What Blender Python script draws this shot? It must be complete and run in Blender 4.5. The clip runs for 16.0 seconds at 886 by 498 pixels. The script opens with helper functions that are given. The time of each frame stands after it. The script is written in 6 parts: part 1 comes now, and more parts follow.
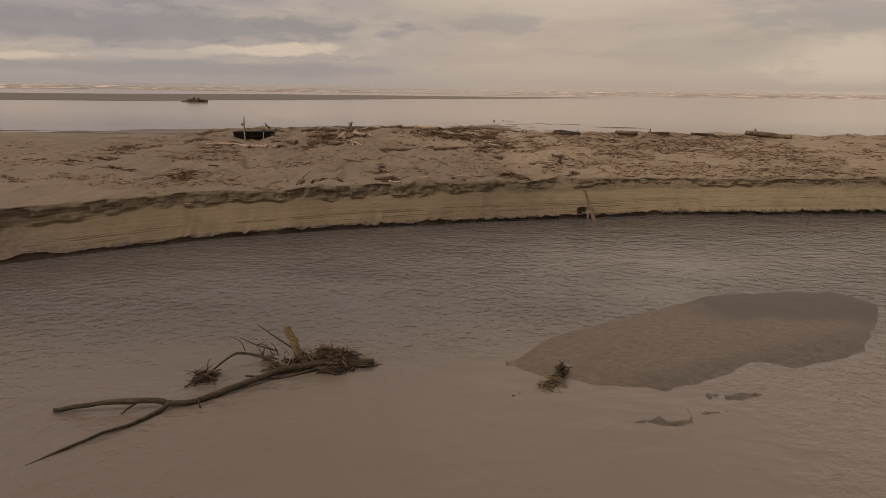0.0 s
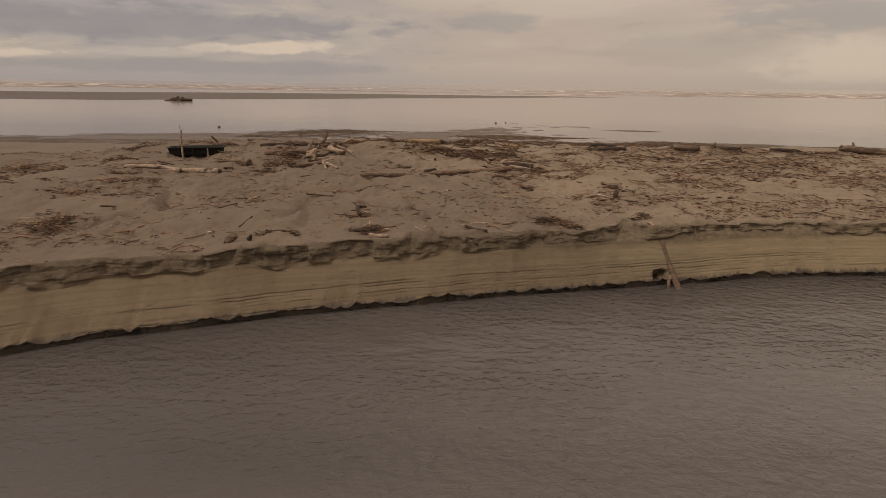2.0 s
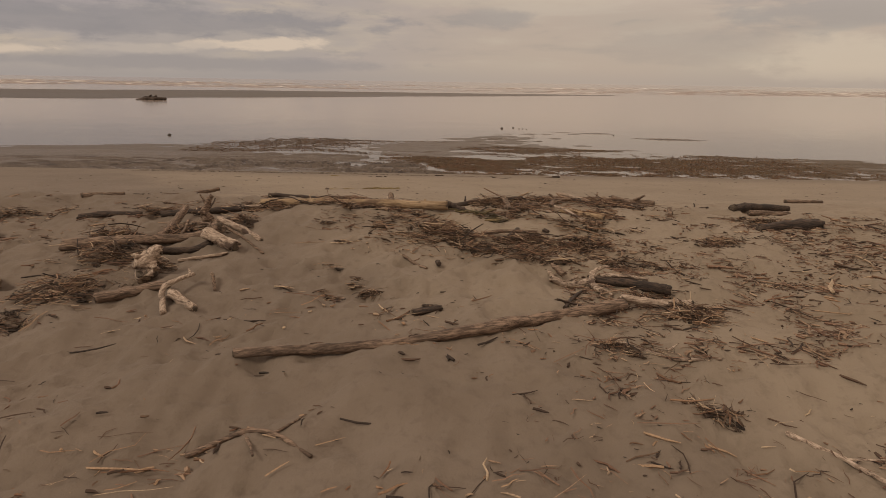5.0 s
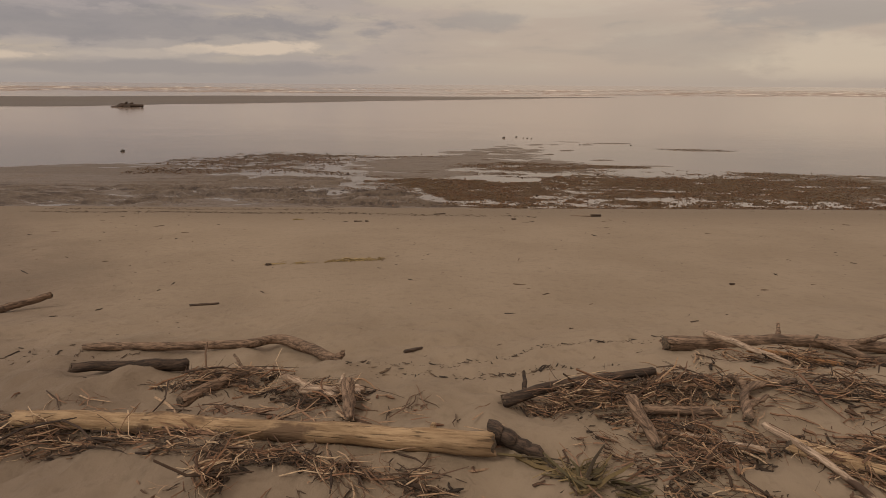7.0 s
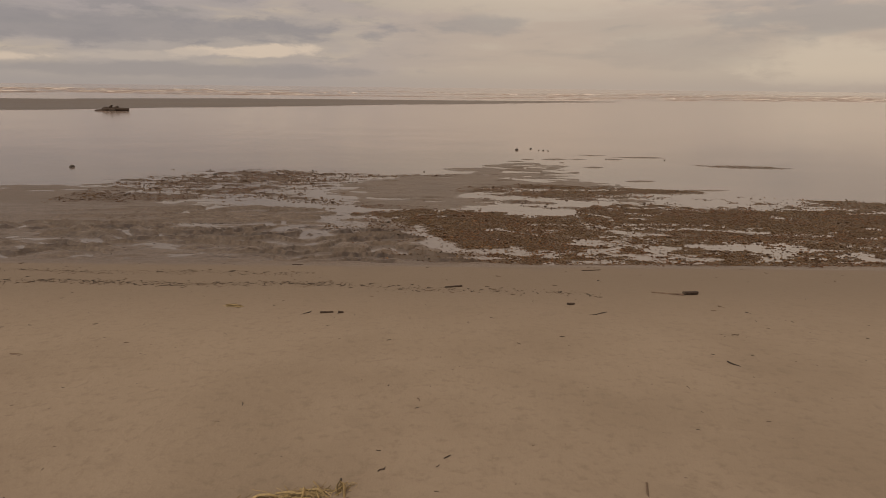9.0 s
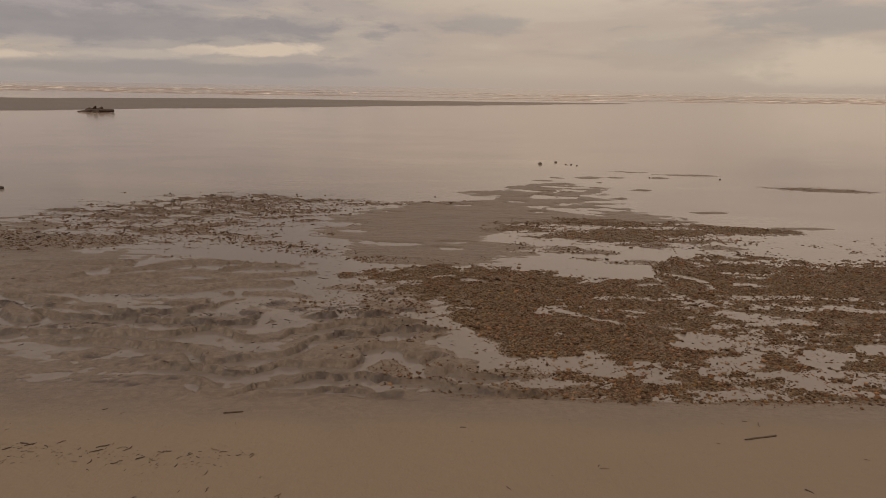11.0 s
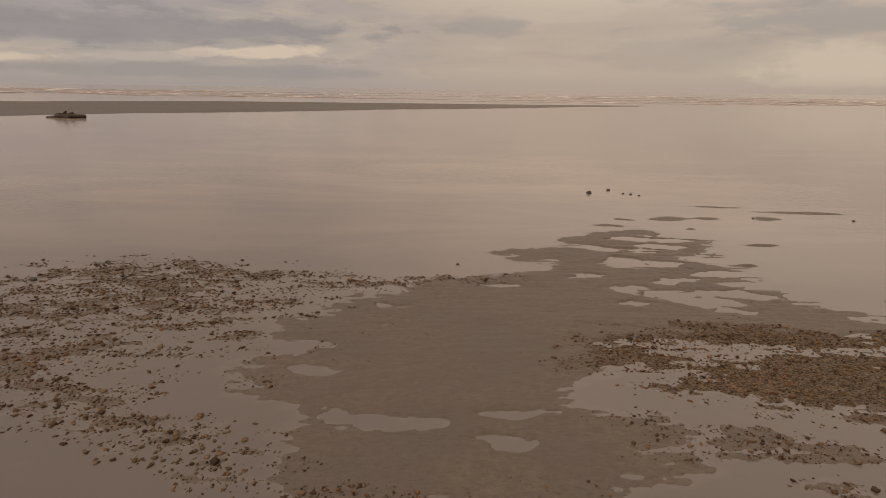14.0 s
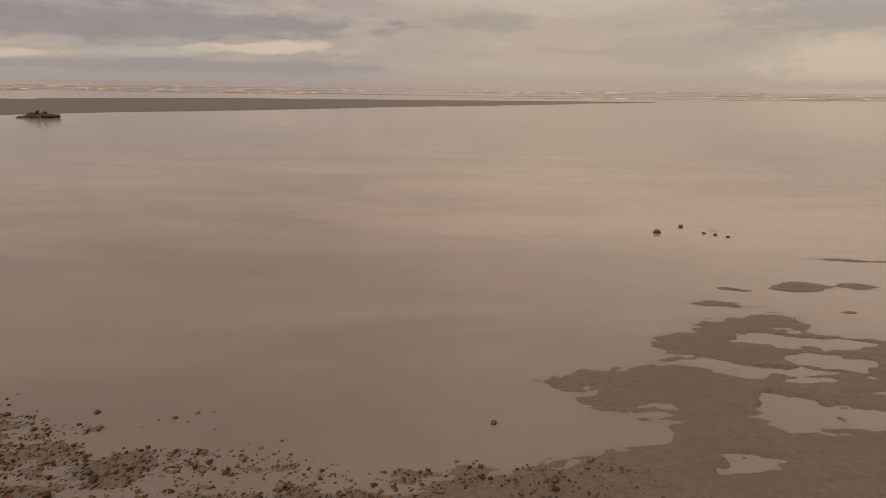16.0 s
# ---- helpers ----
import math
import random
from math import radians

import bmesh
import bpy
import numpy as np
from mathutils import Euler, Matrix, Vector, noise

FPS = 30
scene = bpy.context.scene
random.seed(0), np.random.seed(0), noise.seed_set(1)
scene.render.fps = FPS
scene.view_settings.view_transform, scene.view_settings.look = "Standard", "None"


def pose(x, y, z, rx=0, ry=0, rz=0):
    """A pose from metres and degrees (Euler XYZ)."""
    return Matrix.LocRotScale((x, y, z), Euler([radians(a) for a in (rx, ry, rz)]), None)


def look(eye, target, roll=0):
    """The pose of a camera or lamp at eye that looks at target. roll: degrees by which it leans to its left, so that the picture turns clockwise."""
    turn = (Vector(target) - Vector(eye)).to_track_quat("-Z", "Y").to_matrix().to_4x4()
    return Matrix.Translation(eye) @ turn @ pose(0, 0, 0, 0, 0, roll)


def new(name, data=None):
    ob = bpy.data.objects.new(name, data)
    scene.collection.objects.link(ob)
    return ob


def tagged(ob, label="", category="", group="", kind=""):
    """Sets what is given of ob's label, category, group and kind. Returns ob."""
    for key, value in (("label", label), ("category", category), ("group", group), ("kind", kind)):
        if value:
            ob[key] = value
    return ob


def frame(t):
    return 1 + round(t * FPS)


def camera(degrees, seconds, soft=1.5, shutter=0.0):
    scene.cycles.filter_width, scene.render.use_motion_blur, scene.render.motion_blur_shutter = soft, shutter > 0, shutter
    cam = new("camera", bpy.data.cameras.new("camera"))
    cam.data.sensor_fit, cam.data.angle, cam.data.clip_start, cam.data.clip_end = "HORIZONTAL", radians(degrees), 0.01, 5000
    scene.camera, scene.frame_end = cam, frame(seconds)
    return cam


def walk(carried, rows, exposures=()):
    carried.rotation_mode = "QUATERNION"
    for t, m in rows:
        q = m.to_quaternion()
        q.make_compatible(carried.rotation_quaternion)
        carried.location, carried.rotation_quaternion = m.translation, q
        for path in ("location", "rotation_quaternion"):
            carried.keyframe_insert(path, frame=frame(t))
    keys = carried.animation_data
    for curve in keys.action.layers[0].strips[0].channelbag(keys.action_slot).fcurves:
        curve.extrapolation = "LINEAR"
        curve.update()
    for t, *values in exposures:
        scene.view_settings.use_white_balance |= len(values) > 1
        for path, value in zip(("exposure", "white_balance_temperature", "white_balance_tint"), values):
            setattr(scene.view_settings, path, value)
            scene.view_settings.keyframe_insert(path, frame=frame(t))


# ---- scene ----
cam = camera(75.0, 16.0, soft=0.68)
PATH = [
    (0, (0.408, 0.235, 3.922), (0.369, 2.159, 3.378), 0.7),
    (0.5, (0.346, 1.445, 3.924), (0.311, 3.37, 3.384), 0.8),
    (1, (0.26, 2.752, 3.948), (0.23, 4.677, 3.406), 0.8),
    (1.5, (0.175, 4.234, 3.958), (0.146, 6.158, 3.414), 0.9),
    (2, (0.02, 5.789, 3.979), (-0.002, 7.713, 3.43), 0.8),
    (2.5, (-0.076, 7.393, 3.968), (-0.093, 9.315, 3.416), 0.8),
    (3, (-0.131, 9.0, 3.954), (-0.143, 10.922, 3.4), 0.8),
    (3.5, (-0.172, 10.581, 3.966), (-0.18, 12.502, 3.408), 0.8),
    (3.7, (-0.183, 11.196, 3.982), (-0.194, 13.116, 3.421), 0.7),
    (5.8, (-0.508, 17.363, 4.209), (-0.509, 19.285, 3.655), 1.0),
    (6, (-0.552, 17.957, 4.224), (-0.546, 19.879, 3.671), 0.8),
    (6.5, (-0.59, 19.443, 4.263), (-0.578, 21.365, 3.711), 0.5),
    (7, (-0.627, 20.894, 4.272), (-0.61, 22.817, 3.723), 0.4),
    (7.5, (-0.662, 22.277, 4.306), (-0.643, 24.201, 3.761), 0.5),
    (8, (-0.704, 23.704, 4.303), (-0.686, 25.629, 3.761), 0.6),
    (10.3, (-1.288, 30.875, 4.557), (-1.275, 32.801, 4.018), 0.7),
    (10.5, (-1.35, 31.503, 4.567), (-1.336, 33.429, 4.026), 0.8),
    (11, (-1.491, 33.026, 4.589), (-1.478, 34.952, 4.049), 0.9),
    (11.5, (-1.612, 34.531, 4.613), (-1.6, 36.457, 4.074), 1.0),
    (12, (-1.699, 36.063, 4.631), (-1.691, 37.989, 4.092), 1.1),
    (12.5, (-1.86, 37.594, 4.664), (-1.851, 39.52, 4.125), 1.0),
    (13, (-1.951, 39.168, 4.664), (-1.945, 41.095, 4.127), 0.9),
    (13.5, (-2.043, 40.748, 4.678), (-2.039, 42.675, 4.142), 0.8),
    (14, (-2.148, 42.403, 4.687), (-2.144, 44.33, 4.152), 0.8),
    (14.5, (-2.239, 44.129, 4.697), (-2.235, 46.056, 4.161), 0.8),
    (15, (-2.307, 45.99, 4.791), (-2.309, 47.915, 4.249), 0.7),
    (15.5, (-2.4, 47.992, 4.867), (-2.406, 49.916, 4.32), 0.7),
    (16, (-2.429, 50.127, 4.854), (-2.444, 52.05, 4.304), 0.7),
]
walk(cam, [(t, look(eye, target, roll)) for t, eye, target, roll in PATH])

# ---------------------------------------------------------------- light
SUN_ELEV, SUN_AZ = radians(46), radians(-128)      # azimuth from +y towards +x

world = bpy.data.worlds.new("overcast_sky")
scene.world = world
world.use_nodes = True


class Graph:
    """Short hand for node trees."""

    def __init__(self, tree):
        self.tree = tree
        self.tree.nodes.clear()

    def node(self, kind, **props):
        n = self.tree.nodes.new(kind)
        for k, v in props.items():
            setattr(n, k, v)
        return n

    def put(self, sock, value):
        if isinstance(value, bpy.types.NodeSocket):
            self.tree.links.new(value, sock)
        elif isinstance(value, (int, float)):
            sock.default_value = value
        else:
            v = tuple(value)
            sock.default_value = v + (1.0,) if len(v) == 3 and len(sock.default_value) == 4 else v

    def math(self, op, a, b=0.0, c=0.0, clamp=False):
        n = self.node("ShaderNodeMath", operation=op, use_clamp=clamp)
        for i, v in enumerate((a, b, c)):
            self.put(n.inputs[i], v)
        return n.outputs[0]

    def vec(self, x, y, z):
        n = self.node("ShaderNodeCombineXYZ")
        for i, v in enumerate((x, y, z)):
            self.put(n.inputs[i], v)
        return n.outputs[0]

    def split(self, v):
        n = self.node("ShaderNodeSeparateXYZ")
        self.put(n.inputs[0], v)
        return n.outputs[0], n.outputs[1], n.outputs[2]

    def noise(self, v, scale, detail=4.0, rough=0.55, distort=0.0):
        n = self.node("ShaderNodeTexNoise")
        for k, x in (("Vector", v), ("Scale", scale), ("Detail", detail), ("Roughness", rough), ("Distortion", distort)):
            self.put(n.inputs[k], x)
        return n.outputs["Fac"]

    def voronoi(self, v, scale, feature="F1"):
        n = self.node("ShaderNodeTexVoronoi", feature=feature)
        self.put(n.inputs["Vector"], v)
        self.put(n.inputs["Scale"], scale)
        return n.outputs["Distance"], n.outputs["Color"]

    def ramp(self, f, lo, hi, a=0.0, b=1.0):
        n = self.node("ShaderNodeMapRange", interpolation_type="SMOOTHSTEP")
        for i, v in enumerate((f, lo, hi, a, b)):
            self.put(n.inputs[i], v)
        return n.outputs[0]

    def mix(self, f, a, b, how="MIX"):
        n = self.node("ShaderNodeMix", data_type="RGBA", blend_type=how)
        self.put(n.inputs[0], f)
        self.put(n.inputs[6], a)
        self.put(n.inputs[7], b)
        return n.outputs[2]

    def bump(self, h, strength, distance, normal=None):
        n = self.node("ShaderNodeBump")
        self.put(n.inputs["Strength"], strength)
        self.put(n.inputs["Distance"], distance)
        self.put(n.inputs["Height"], h)
        if normal is not None:
            self.put(n.inputs["Normal"], normal)
        return n.outputs[0]

    def place(self):
        return self.node("ShaderNodeNewGeometry").outputs["Position"]

    def shade(self, **values):
        n = self.node("ShaderNodeBsdfPrincipled")
        for k, v in values.items():
            self.put(n.inputs[k.replace("_", " ")], v)
        out = self.node("ShaderNodeOutputMaterial")
        self.put(out.inputs[0], n.outputs[0])
        return n


def build_sky():
    g = Graph(world.node_tree)
    sky = g.node("ShaderNodeTexSky", sky_type="NISHITA", sun_disc=False, sun_elevation=SUN_ELEV, sun_rotation=SUN_AZ)
    way = g.node("ShaderNodeTexCoord").outputs["Generated"]
    x, y, z = g.split(way)
    up = g.math("MAXIMUM", z, 0.0)
    # cloud deck: haze on the horizon, soft rolls stretched along it, brighter overhead
    rolls = g.noise(g.vec(g.math("MULTIPLY", x, 2.6), g.math("MULTIPLY", y, 2.6), g.math("MULTIPLY", z, 15.0)), 2.0, 5.0, 0.52, 0.25)
    soft = g.noise(g.vec(g.math("MULTIPLY", x, 1.2), g.math("MULTIPLY", y, 1.2), g.math("MULTIPLY", z, 5.0)), 2.1, 2.0, 0.5)
    grey, warm, pale = (0.375, 0.330, 0.312), (0.475, 0.384, 0.305), (0.64, 0.525, 0.41)
    left = g.ramp(x, 0.16, -0.38)
    tone = g.mix(left, warm, grey)
    tone = g.mix(g.math("MULTIPLY", g.ramp(rolls, 0.47, 0.68), g.ramp(z, 0.006, 0.05)), tone, (0.51, 0.425, 0.335))
    tone = g.mix(g.math("MULTIPLY", g.ramp(rolls, 0.47, 0.30), g.math("MULTIPLY", g.ramp(z, 0.02, 0.09), 0.6)), tone, (0.255, 0.240, 0.228))
    tone = g.mix(g.math("MULTIPLY", g.ramp(soft, 0.42, 0.62), 0.35), tone, (0.44, 0.38, 0.305))

    def blot(cx, cz, rx, rz, slope, edge):
        dx = g.math("DIVIDE", g.math("SUBTRACT", x, cx), rx)
        line = g.math("ADD", cz, g.math("MULTIPLY", g.math("SUBTRACT", x, cx), slope))
        dz = g.math("DIVIDE", g.math("SUBTRACT", z, line), rz)
        r = g.math("SQRT", g.math("ADD", g.math("MULTIPLY", dx, dx), g.math("MULTIPLY", dz, dz)))
        r = g.math("ADD", g.math("ADD", r, g.math("SUBTRACT", rolls, 0.5)), g.math("MULTIPLY", edge, 2.4))
        return g.ramp(r, 1.15, 0.45)

    puffs = g.noise(g.vec(g.math("MULTIPLY", x, 5.0), g.math("MULTIPLY", y, 5.0), g.math("MULTIPLY", z, 16.0)), 3.2, 6.0, 0.60, 0.15)
    tone = g.mix(g.math("MULTIPLY", g.math("MULTIPLY", g.ramp(puffs, 0.50, 0.68), left), 0.55), tone, (0.42, 0.365, 0.325))
    tone = g.mix(g.math("MULTIPLY", g.math("MULTIPLY", g.ramp(puffs, 0.48, 0.34), left), g.ramp(z, 0.01, 0.05, 0.0, 0.5)), tone, (0.268, 0.248, 0.245))
    for cx, cz, rx, rz, slope, rough, colour, amount in (
        (-0.48, 0.078, 0.36, 0.022, 0.02, 0.9, (0.275, 0.250, 0.248), 0.65),     # grey rolls over the bright break
        (-0.40, 0.022, 0.34, 0.013, 0.0, 0.6, (0.300, 0.272, 0.262), 0.7),
        (-0.285, 0.051, 0.135, 0.0095, 0.045, 1.25, pale, 0.95),                     # bright break in the clouds
        (-0.44, 0.041, 0.12, 0.0080, 0.05, 1.3, (0.49, 0.42, 0.355), 0.7),
        (-0.58, 0.034, 0.05, 0.0070, 0.05, 1.0, pale, 0.8),
        (0.58, 0.036, 0.17, 0.040, 0.0, 0.7, (0.62, 0.52, 0.395), 0.65),
        (0.075, 0.098, 0.085, 0.020, 0.0, 0.7, (0.325, 0.290, 0.265), 0.6),
        (0.10, 0.140, 0.30, 0.03, 0.0, 0.8, (0.52, 0.44, 0.335), 0.6),
        (0.55, 0.100, 0.17, 0.022, 0.0, 0.8, (0.335, 0.30, 0.27), 0.65),
        (0.36, 0.055, 0.13, 0.03, 0.0, 0.8, (0.40, 0.335, 0.28), 0.5),
    ):
        edge = g.math("MULTIPLY", g.math("SUBTRACT", puffs, 0.5), rough)
        tone = g.mix(g.math("MULTIPLY", blot(cx, cz, rx, rz, slope, edge), amount), tone, colour)
    haze = g.ramp(z, 0.030, 0.0)
    tone = g.mix(g.math("MULTIPLY", haze, 0.6), tone, g.mix(left, (0.41, 0.345, 0.290), (0.345, 0.31, 0.285)))
    lift = g.ramp(up, 0.12, 0.75, 1.0, 1.4)
    glow = g.math("ADD", g.math("MULTIPLY", x, 0.42), g.math("ADD", g.math("MULTIPLY", y, 0.78), g.math("MULTIPLY", z, 0.46)))
    glow = g.math("MULTIPLY", g.ramp(glow, 0.70, 1.0), g.ramp(z, 0.09, 0.24))
    lift = g.math("ADD", lift, g.math("MULTIPLY", glow, 0.9))
    tone = g.mix(1.0, tone, g.vec(g.math("MULTIPLY", lift, 1.05), g.math("MULTIPLY", lift, 1.02), g.math("MULTIPLY", lift, 1.02)), "MULTIPLY")
    b1, b2 = g.node("ShaderNodeBackground"), g.node("ShaderNodeBackground")
    g.put(b1.inputs[0], tone)
    b1.inputs[1].default_value = 1.0
    g.put(b2.inputs[0], sky.outputs[0])
    b2.inputs[1].default_value = 0.06
    m = g.node("ShaderNodeMixShader")
    m.inputs[0].default_value = 0.08
    g.put(m.inputs[1], b1.outputs[0])
    g.put(m.inputs[2], b2.outputs[0])
    out = g.node("ShaderNodeOutputWorld")
    g.put(out.inputs[0], m.outputs[0])


build_sky()
sun = new("sun", bpy.data.lights.new("sun", "SUN"))
sun.data.energy, sun.data.angle, sun.data.color = 1.32, radians(16), (1.0, 0.88, 0.72)
sun.matrix_world = look((math.sin(SUN_AZ) * 50, math.cos(SUN_AZ) * 50, math.tan(SUN_ELEV) * 50), (0, 0, 0))
scene.view_settings.exposure = 0.0

# ---------------------------------------------------------------- lie of the land


def lattice(ix, iy, seed):
    h = np.sin(ix * 127.1 + iy * 311.7 + seed * 74.7) * 43758.5453
    return h - np.floor(h)


def vnoise(x, y, seed=0):
    ix, iy = np.floor(x), np.floor(y)
    fx, fy = x - ix, y - iy
    fx, fy = fx * fx * (3 - 2 * fx), fy * fy * (3 - 2 * fy)
    a, b = lattice(ix, iy, seed), lattice(ix + 1, iy, seed)
    c, d = lattice(ix, iy + 1, seed), lattice(ix + 1, iy + 1, seed)
    return (a + (b - a) * fx) * (1 - fy) + (c + (d - c) * fx) * fy - 0.5


def fbm(x, y, seed=0, octaves=4, gain=0.5):
    out, amp = 0.0, 1.0
    for o in range(octaves):
        out = out + amp * vnoise(x * 2**o, y * 2**o, seed + o * 7)
        amp *= gain
    return out


def smooth(v, lo, hi):
    k = np.clip((v - lo) / (hi - lo), 0, 1)
    return k * k * (3 - 2 * k)


def dimples(x, y, size, seed):
    """Old blurred footprints: one pit or none in each cell."""
    ix, iy = np.floor(x / size), np.floor(y / size)
    cx, cy = (ix + 0.3 + 0.4 * lattice(ix, iy, seed)) * size, (iy + 0.3 + 0.4 * lattice(ix, iy, seed + 1)) * size
    r = size * (0.14 + 0.12 * lattice(ix, iy, seed + 2))
    d = np.hypot(x - cx, (y - cy) * 1.3) / r
    return -np.exp(-d * d) * (lattice(ix, iy, seed + 3) > 0.35) + 0.35 * np.exp(-((d - 1.7) ** 2) * 2.5) * (lattice(ix, iy, seed + 3) > 0.35)


RIVER = 0.42          # level of the stream
BANK_X = (-70, -30, -16, -12, -8.6, -7, -5.1, -2.5, 1.0, 4.0, 7.0, 10.3, 13.1, 22, 45, 90)
BANK_Y = (-14, -2, 5.3, 8.4, 10.9, 12.0, 13.2, 14.2, 15.3, 16.05, 16.7, 17.0, 17.3, 17.1, 15.0, 11.0)
SHORE_Y = (10, 17.5, 19.5, 21, 22, 23.6, 24.8, 26, 27.6, 28.3, 30.6, 34.4, 37.5, 39.6, 40.4, 41.0, 42.0, 48.0, 55.0, 70.0, 110.0, 5000)
SHORE_Z = (1.4, 1.62, 1.82, 1.86, 1.96, 2.16, 2.12, 1.90, 1.63, 1.56, 1.29, 0.94, 0.59, 0.33, 0.22, 0.13, 0.085, 0.055, 0.0, -0.05, -0.10, -2.5)


def bank_line(x):
    return np.interp(x, BANK_X, BANK_Y) + 0.10 * fbm(x * 0.5, x * 0 + 3.1, 5, 3)


def slope_width(x):
    return np.interp(x, (-12, -3, 0, 3.2, 5, 15), (0.60, 0.54, 0.36, 0.40, 0.40, 0.38)) + 0.22 * np.abs(fbm(x * 0.62, x * 0 + 9.0, 11, 2))


def crest_back(x):
    """How far the bank's broken edge lies behind its foot."""
    bays = 0.50 * np.abs(fbm(x * 0.62, x * 0 + 9.0, 11, 4)) - 0.02
    spur = 0.50 * np.exp(-(((x - 3.42) / 0.20) ** 2)) + 0.25 * np.exp(-(((x + 0.65) / 0.10) ** 2))
    return slope_width(x) + 0.07 + 0.6 * bays * np.interp(x, (-3, 3, 5, 20), (1.1, 0.6, 0.2, 0.3)) + spur + 0.14 * vnoise(x * 4.1, x * 0, 4) + 0.05 * vnoise(x * 11, x * 0, 6)


def crest_z(x):
    return 1.44 + 0.10 * fbm(x * 0.45, x * 0 + 1.7, 21, 3) + 0.05 * fbm(x * 2.2, x * 0 + 7.7, 22, 3) + 0.09 * np.exp(-(((x - 3.3) / 0.5) ** 2))


def film(y):
    """Level of the thin water that drains off the flat."""
    return 0.085 * (1 - smooth(y, 40.0, 56.0))


def spots(x, y, table):
    """Highest of a set of soft oval mounds: 1 in the middle, 0 on the rim."""
    out = np.full(np.shape(x), -3.0)
    for cx, cy, rx, ry, turn in table:
        c, s = math.cos(radians(turn)), math.sin(radians(turn))
        u, v = ((x - cx) * c + (y - cy) * s) / rx, (-(x - cx) * s + (y - cy) * c) / ry
        out = np.maximum(out, 1 - np.sqrt(u * u + v * v))
    return out


# the flat's broad bar of wet sand: its west and east edge from the shore out to sea
BAR_Y = (47.7, 48.2, 48.7, 49.1, 49.7, 50.0, 50.35, 51.3, 51.8, 52.1, 52.8, 53.4, 54.0, 54.7, 55.4, 56.0, 56.7, 57.3, 57.6, 58.0, 58.6, 59.0, 59.3, 59.6, 60.1, 60.4, 61.0, 61.95, 62.3, 62.7)
BAR_WEST = (-3.2, -3.8, -4.1, -3.9, -3.85, -4.0, -4.9, -6.2, -5.5, -4.7, -5.6, -5.4, -5.2, -4.4, -3.7, -2.8, -1.4, 0.8, 1.1, 0.7, 0.1, -0.7, -0.3, 0.7, 1.8, 1.5, 1.9, 2.9, 4.2, 6.0)
BAR_EAST = (-0.6, -0.1, 1.1, 1.2, 1.4, 0.4, 0.1, 0.6, 0.9, 1.1, 2.0, 8.0, 7.4, 6.8, 6.3, 6.0, 5.8, 6.1, 5.9, 5.4, 5.6, 6.2, 6.3, 6.1, 6.2, 6.5, 6.2, 5.6, 5.2, 4.8)
ISLANDS = ((3.9, 62.75, 0.95, 0.26, -4), (6.5, 64.1, 0.8, 0.42, 0), (5.0, 63.8, 0.4, 0.16, 0), (8.0, 64.15, 0.75, 0.25, 0), (10.4, 64.3, 0.75, 0.45, 0), (6.7, 62.25, 0.25, 0.10, 0), (6.2, 57.9, 0.4, 0.2, 0), (6.4, 54.6, 0.5, 0.3, 0),
           (12.6, 65.4, 2.6, 0.28, -6), (9.3, 66.5, 1.8, 0.22, -4), (6.2, 71.6, 1.7, 0.30, 0), (7.0, 69.8, 1.5, 0.16, -14), (17.2, 61.0, 2.8, 0.5, -10), (9.2, 55.2, 0.8, 0.22, 0), (10.9, 52.6, 1.2, 0.25, 0), (8.0, 60.2, 0.6, 0.14, 0), (-19, 47.0, 9, 5, 0))
POOLS = ((-4.2, 51.39, 0.47, 0.27, 5), (-5.0, 52.25, 0.7, 0.28, 0), (-3.2, 49.8, 0.85, 0.2, -4), (-1.1, 49.28, 0.6, 0.16, 0), (-0.6, 50.06, 0.55, 0.12, 0), (-3.1, 54.57, 0.24, 0.12, 0), (-2.3, 48.16, 0.24, 0.09, 0), (-0.6, 56.0, 0.62, 0.2, -4),
         (1.7, 56.9, 0.59, 0.22, 0), (2.2, 55.68, 0.47, 0.21, 0), (3.05, 58.1, 0.68, 0.39, 0), (2.4, 55.84, 0.57, 0.17, 0), (2.35, 54.87, 0.38, 0.16, 0), (3.15, 55.55, 0.49, 0.2, 0), (4.0, 55.1, 0.7, 0.43, -8), (3.7, 56.44, 0.61, 0.23, 0),
         (4.3, 54.42, 0.54, 0.14, 0), (4.9, 55.55, 0.88, 0.25, -8), (3.4, 59.45, 1.35, 0.16, -3), (4.6, 60.7, 1.35, 0.31, -6), (2.85, 58.35, 0.54, 0.34, 30), (4.0, 58.0, 0.45, 0.34, 0), (4.75, 59.9, 0.94, 0.26, -6), (4.05, 59.1, 0.57, 0.17, 0),
         (2.3, 59.75, 0.54, 0.26, 0), (5.2, 57.2, 0.81, 0.26, 0), (5.6, 58.5, 0.94, 0.29, 0), (5.6, 56.2, 0.68, 0.21, 0), (1.0, 60.5, 0.7, 0.14, 0), (5.9, 61.2, 0.94, 0.26, 0))
GRAVEL = ((4.6, 51.75, 4.3, 1.75, -5), (8.2, 52.2, 2.6, 0.8, -6), (20, 48.0, 9, 1.8, -12))
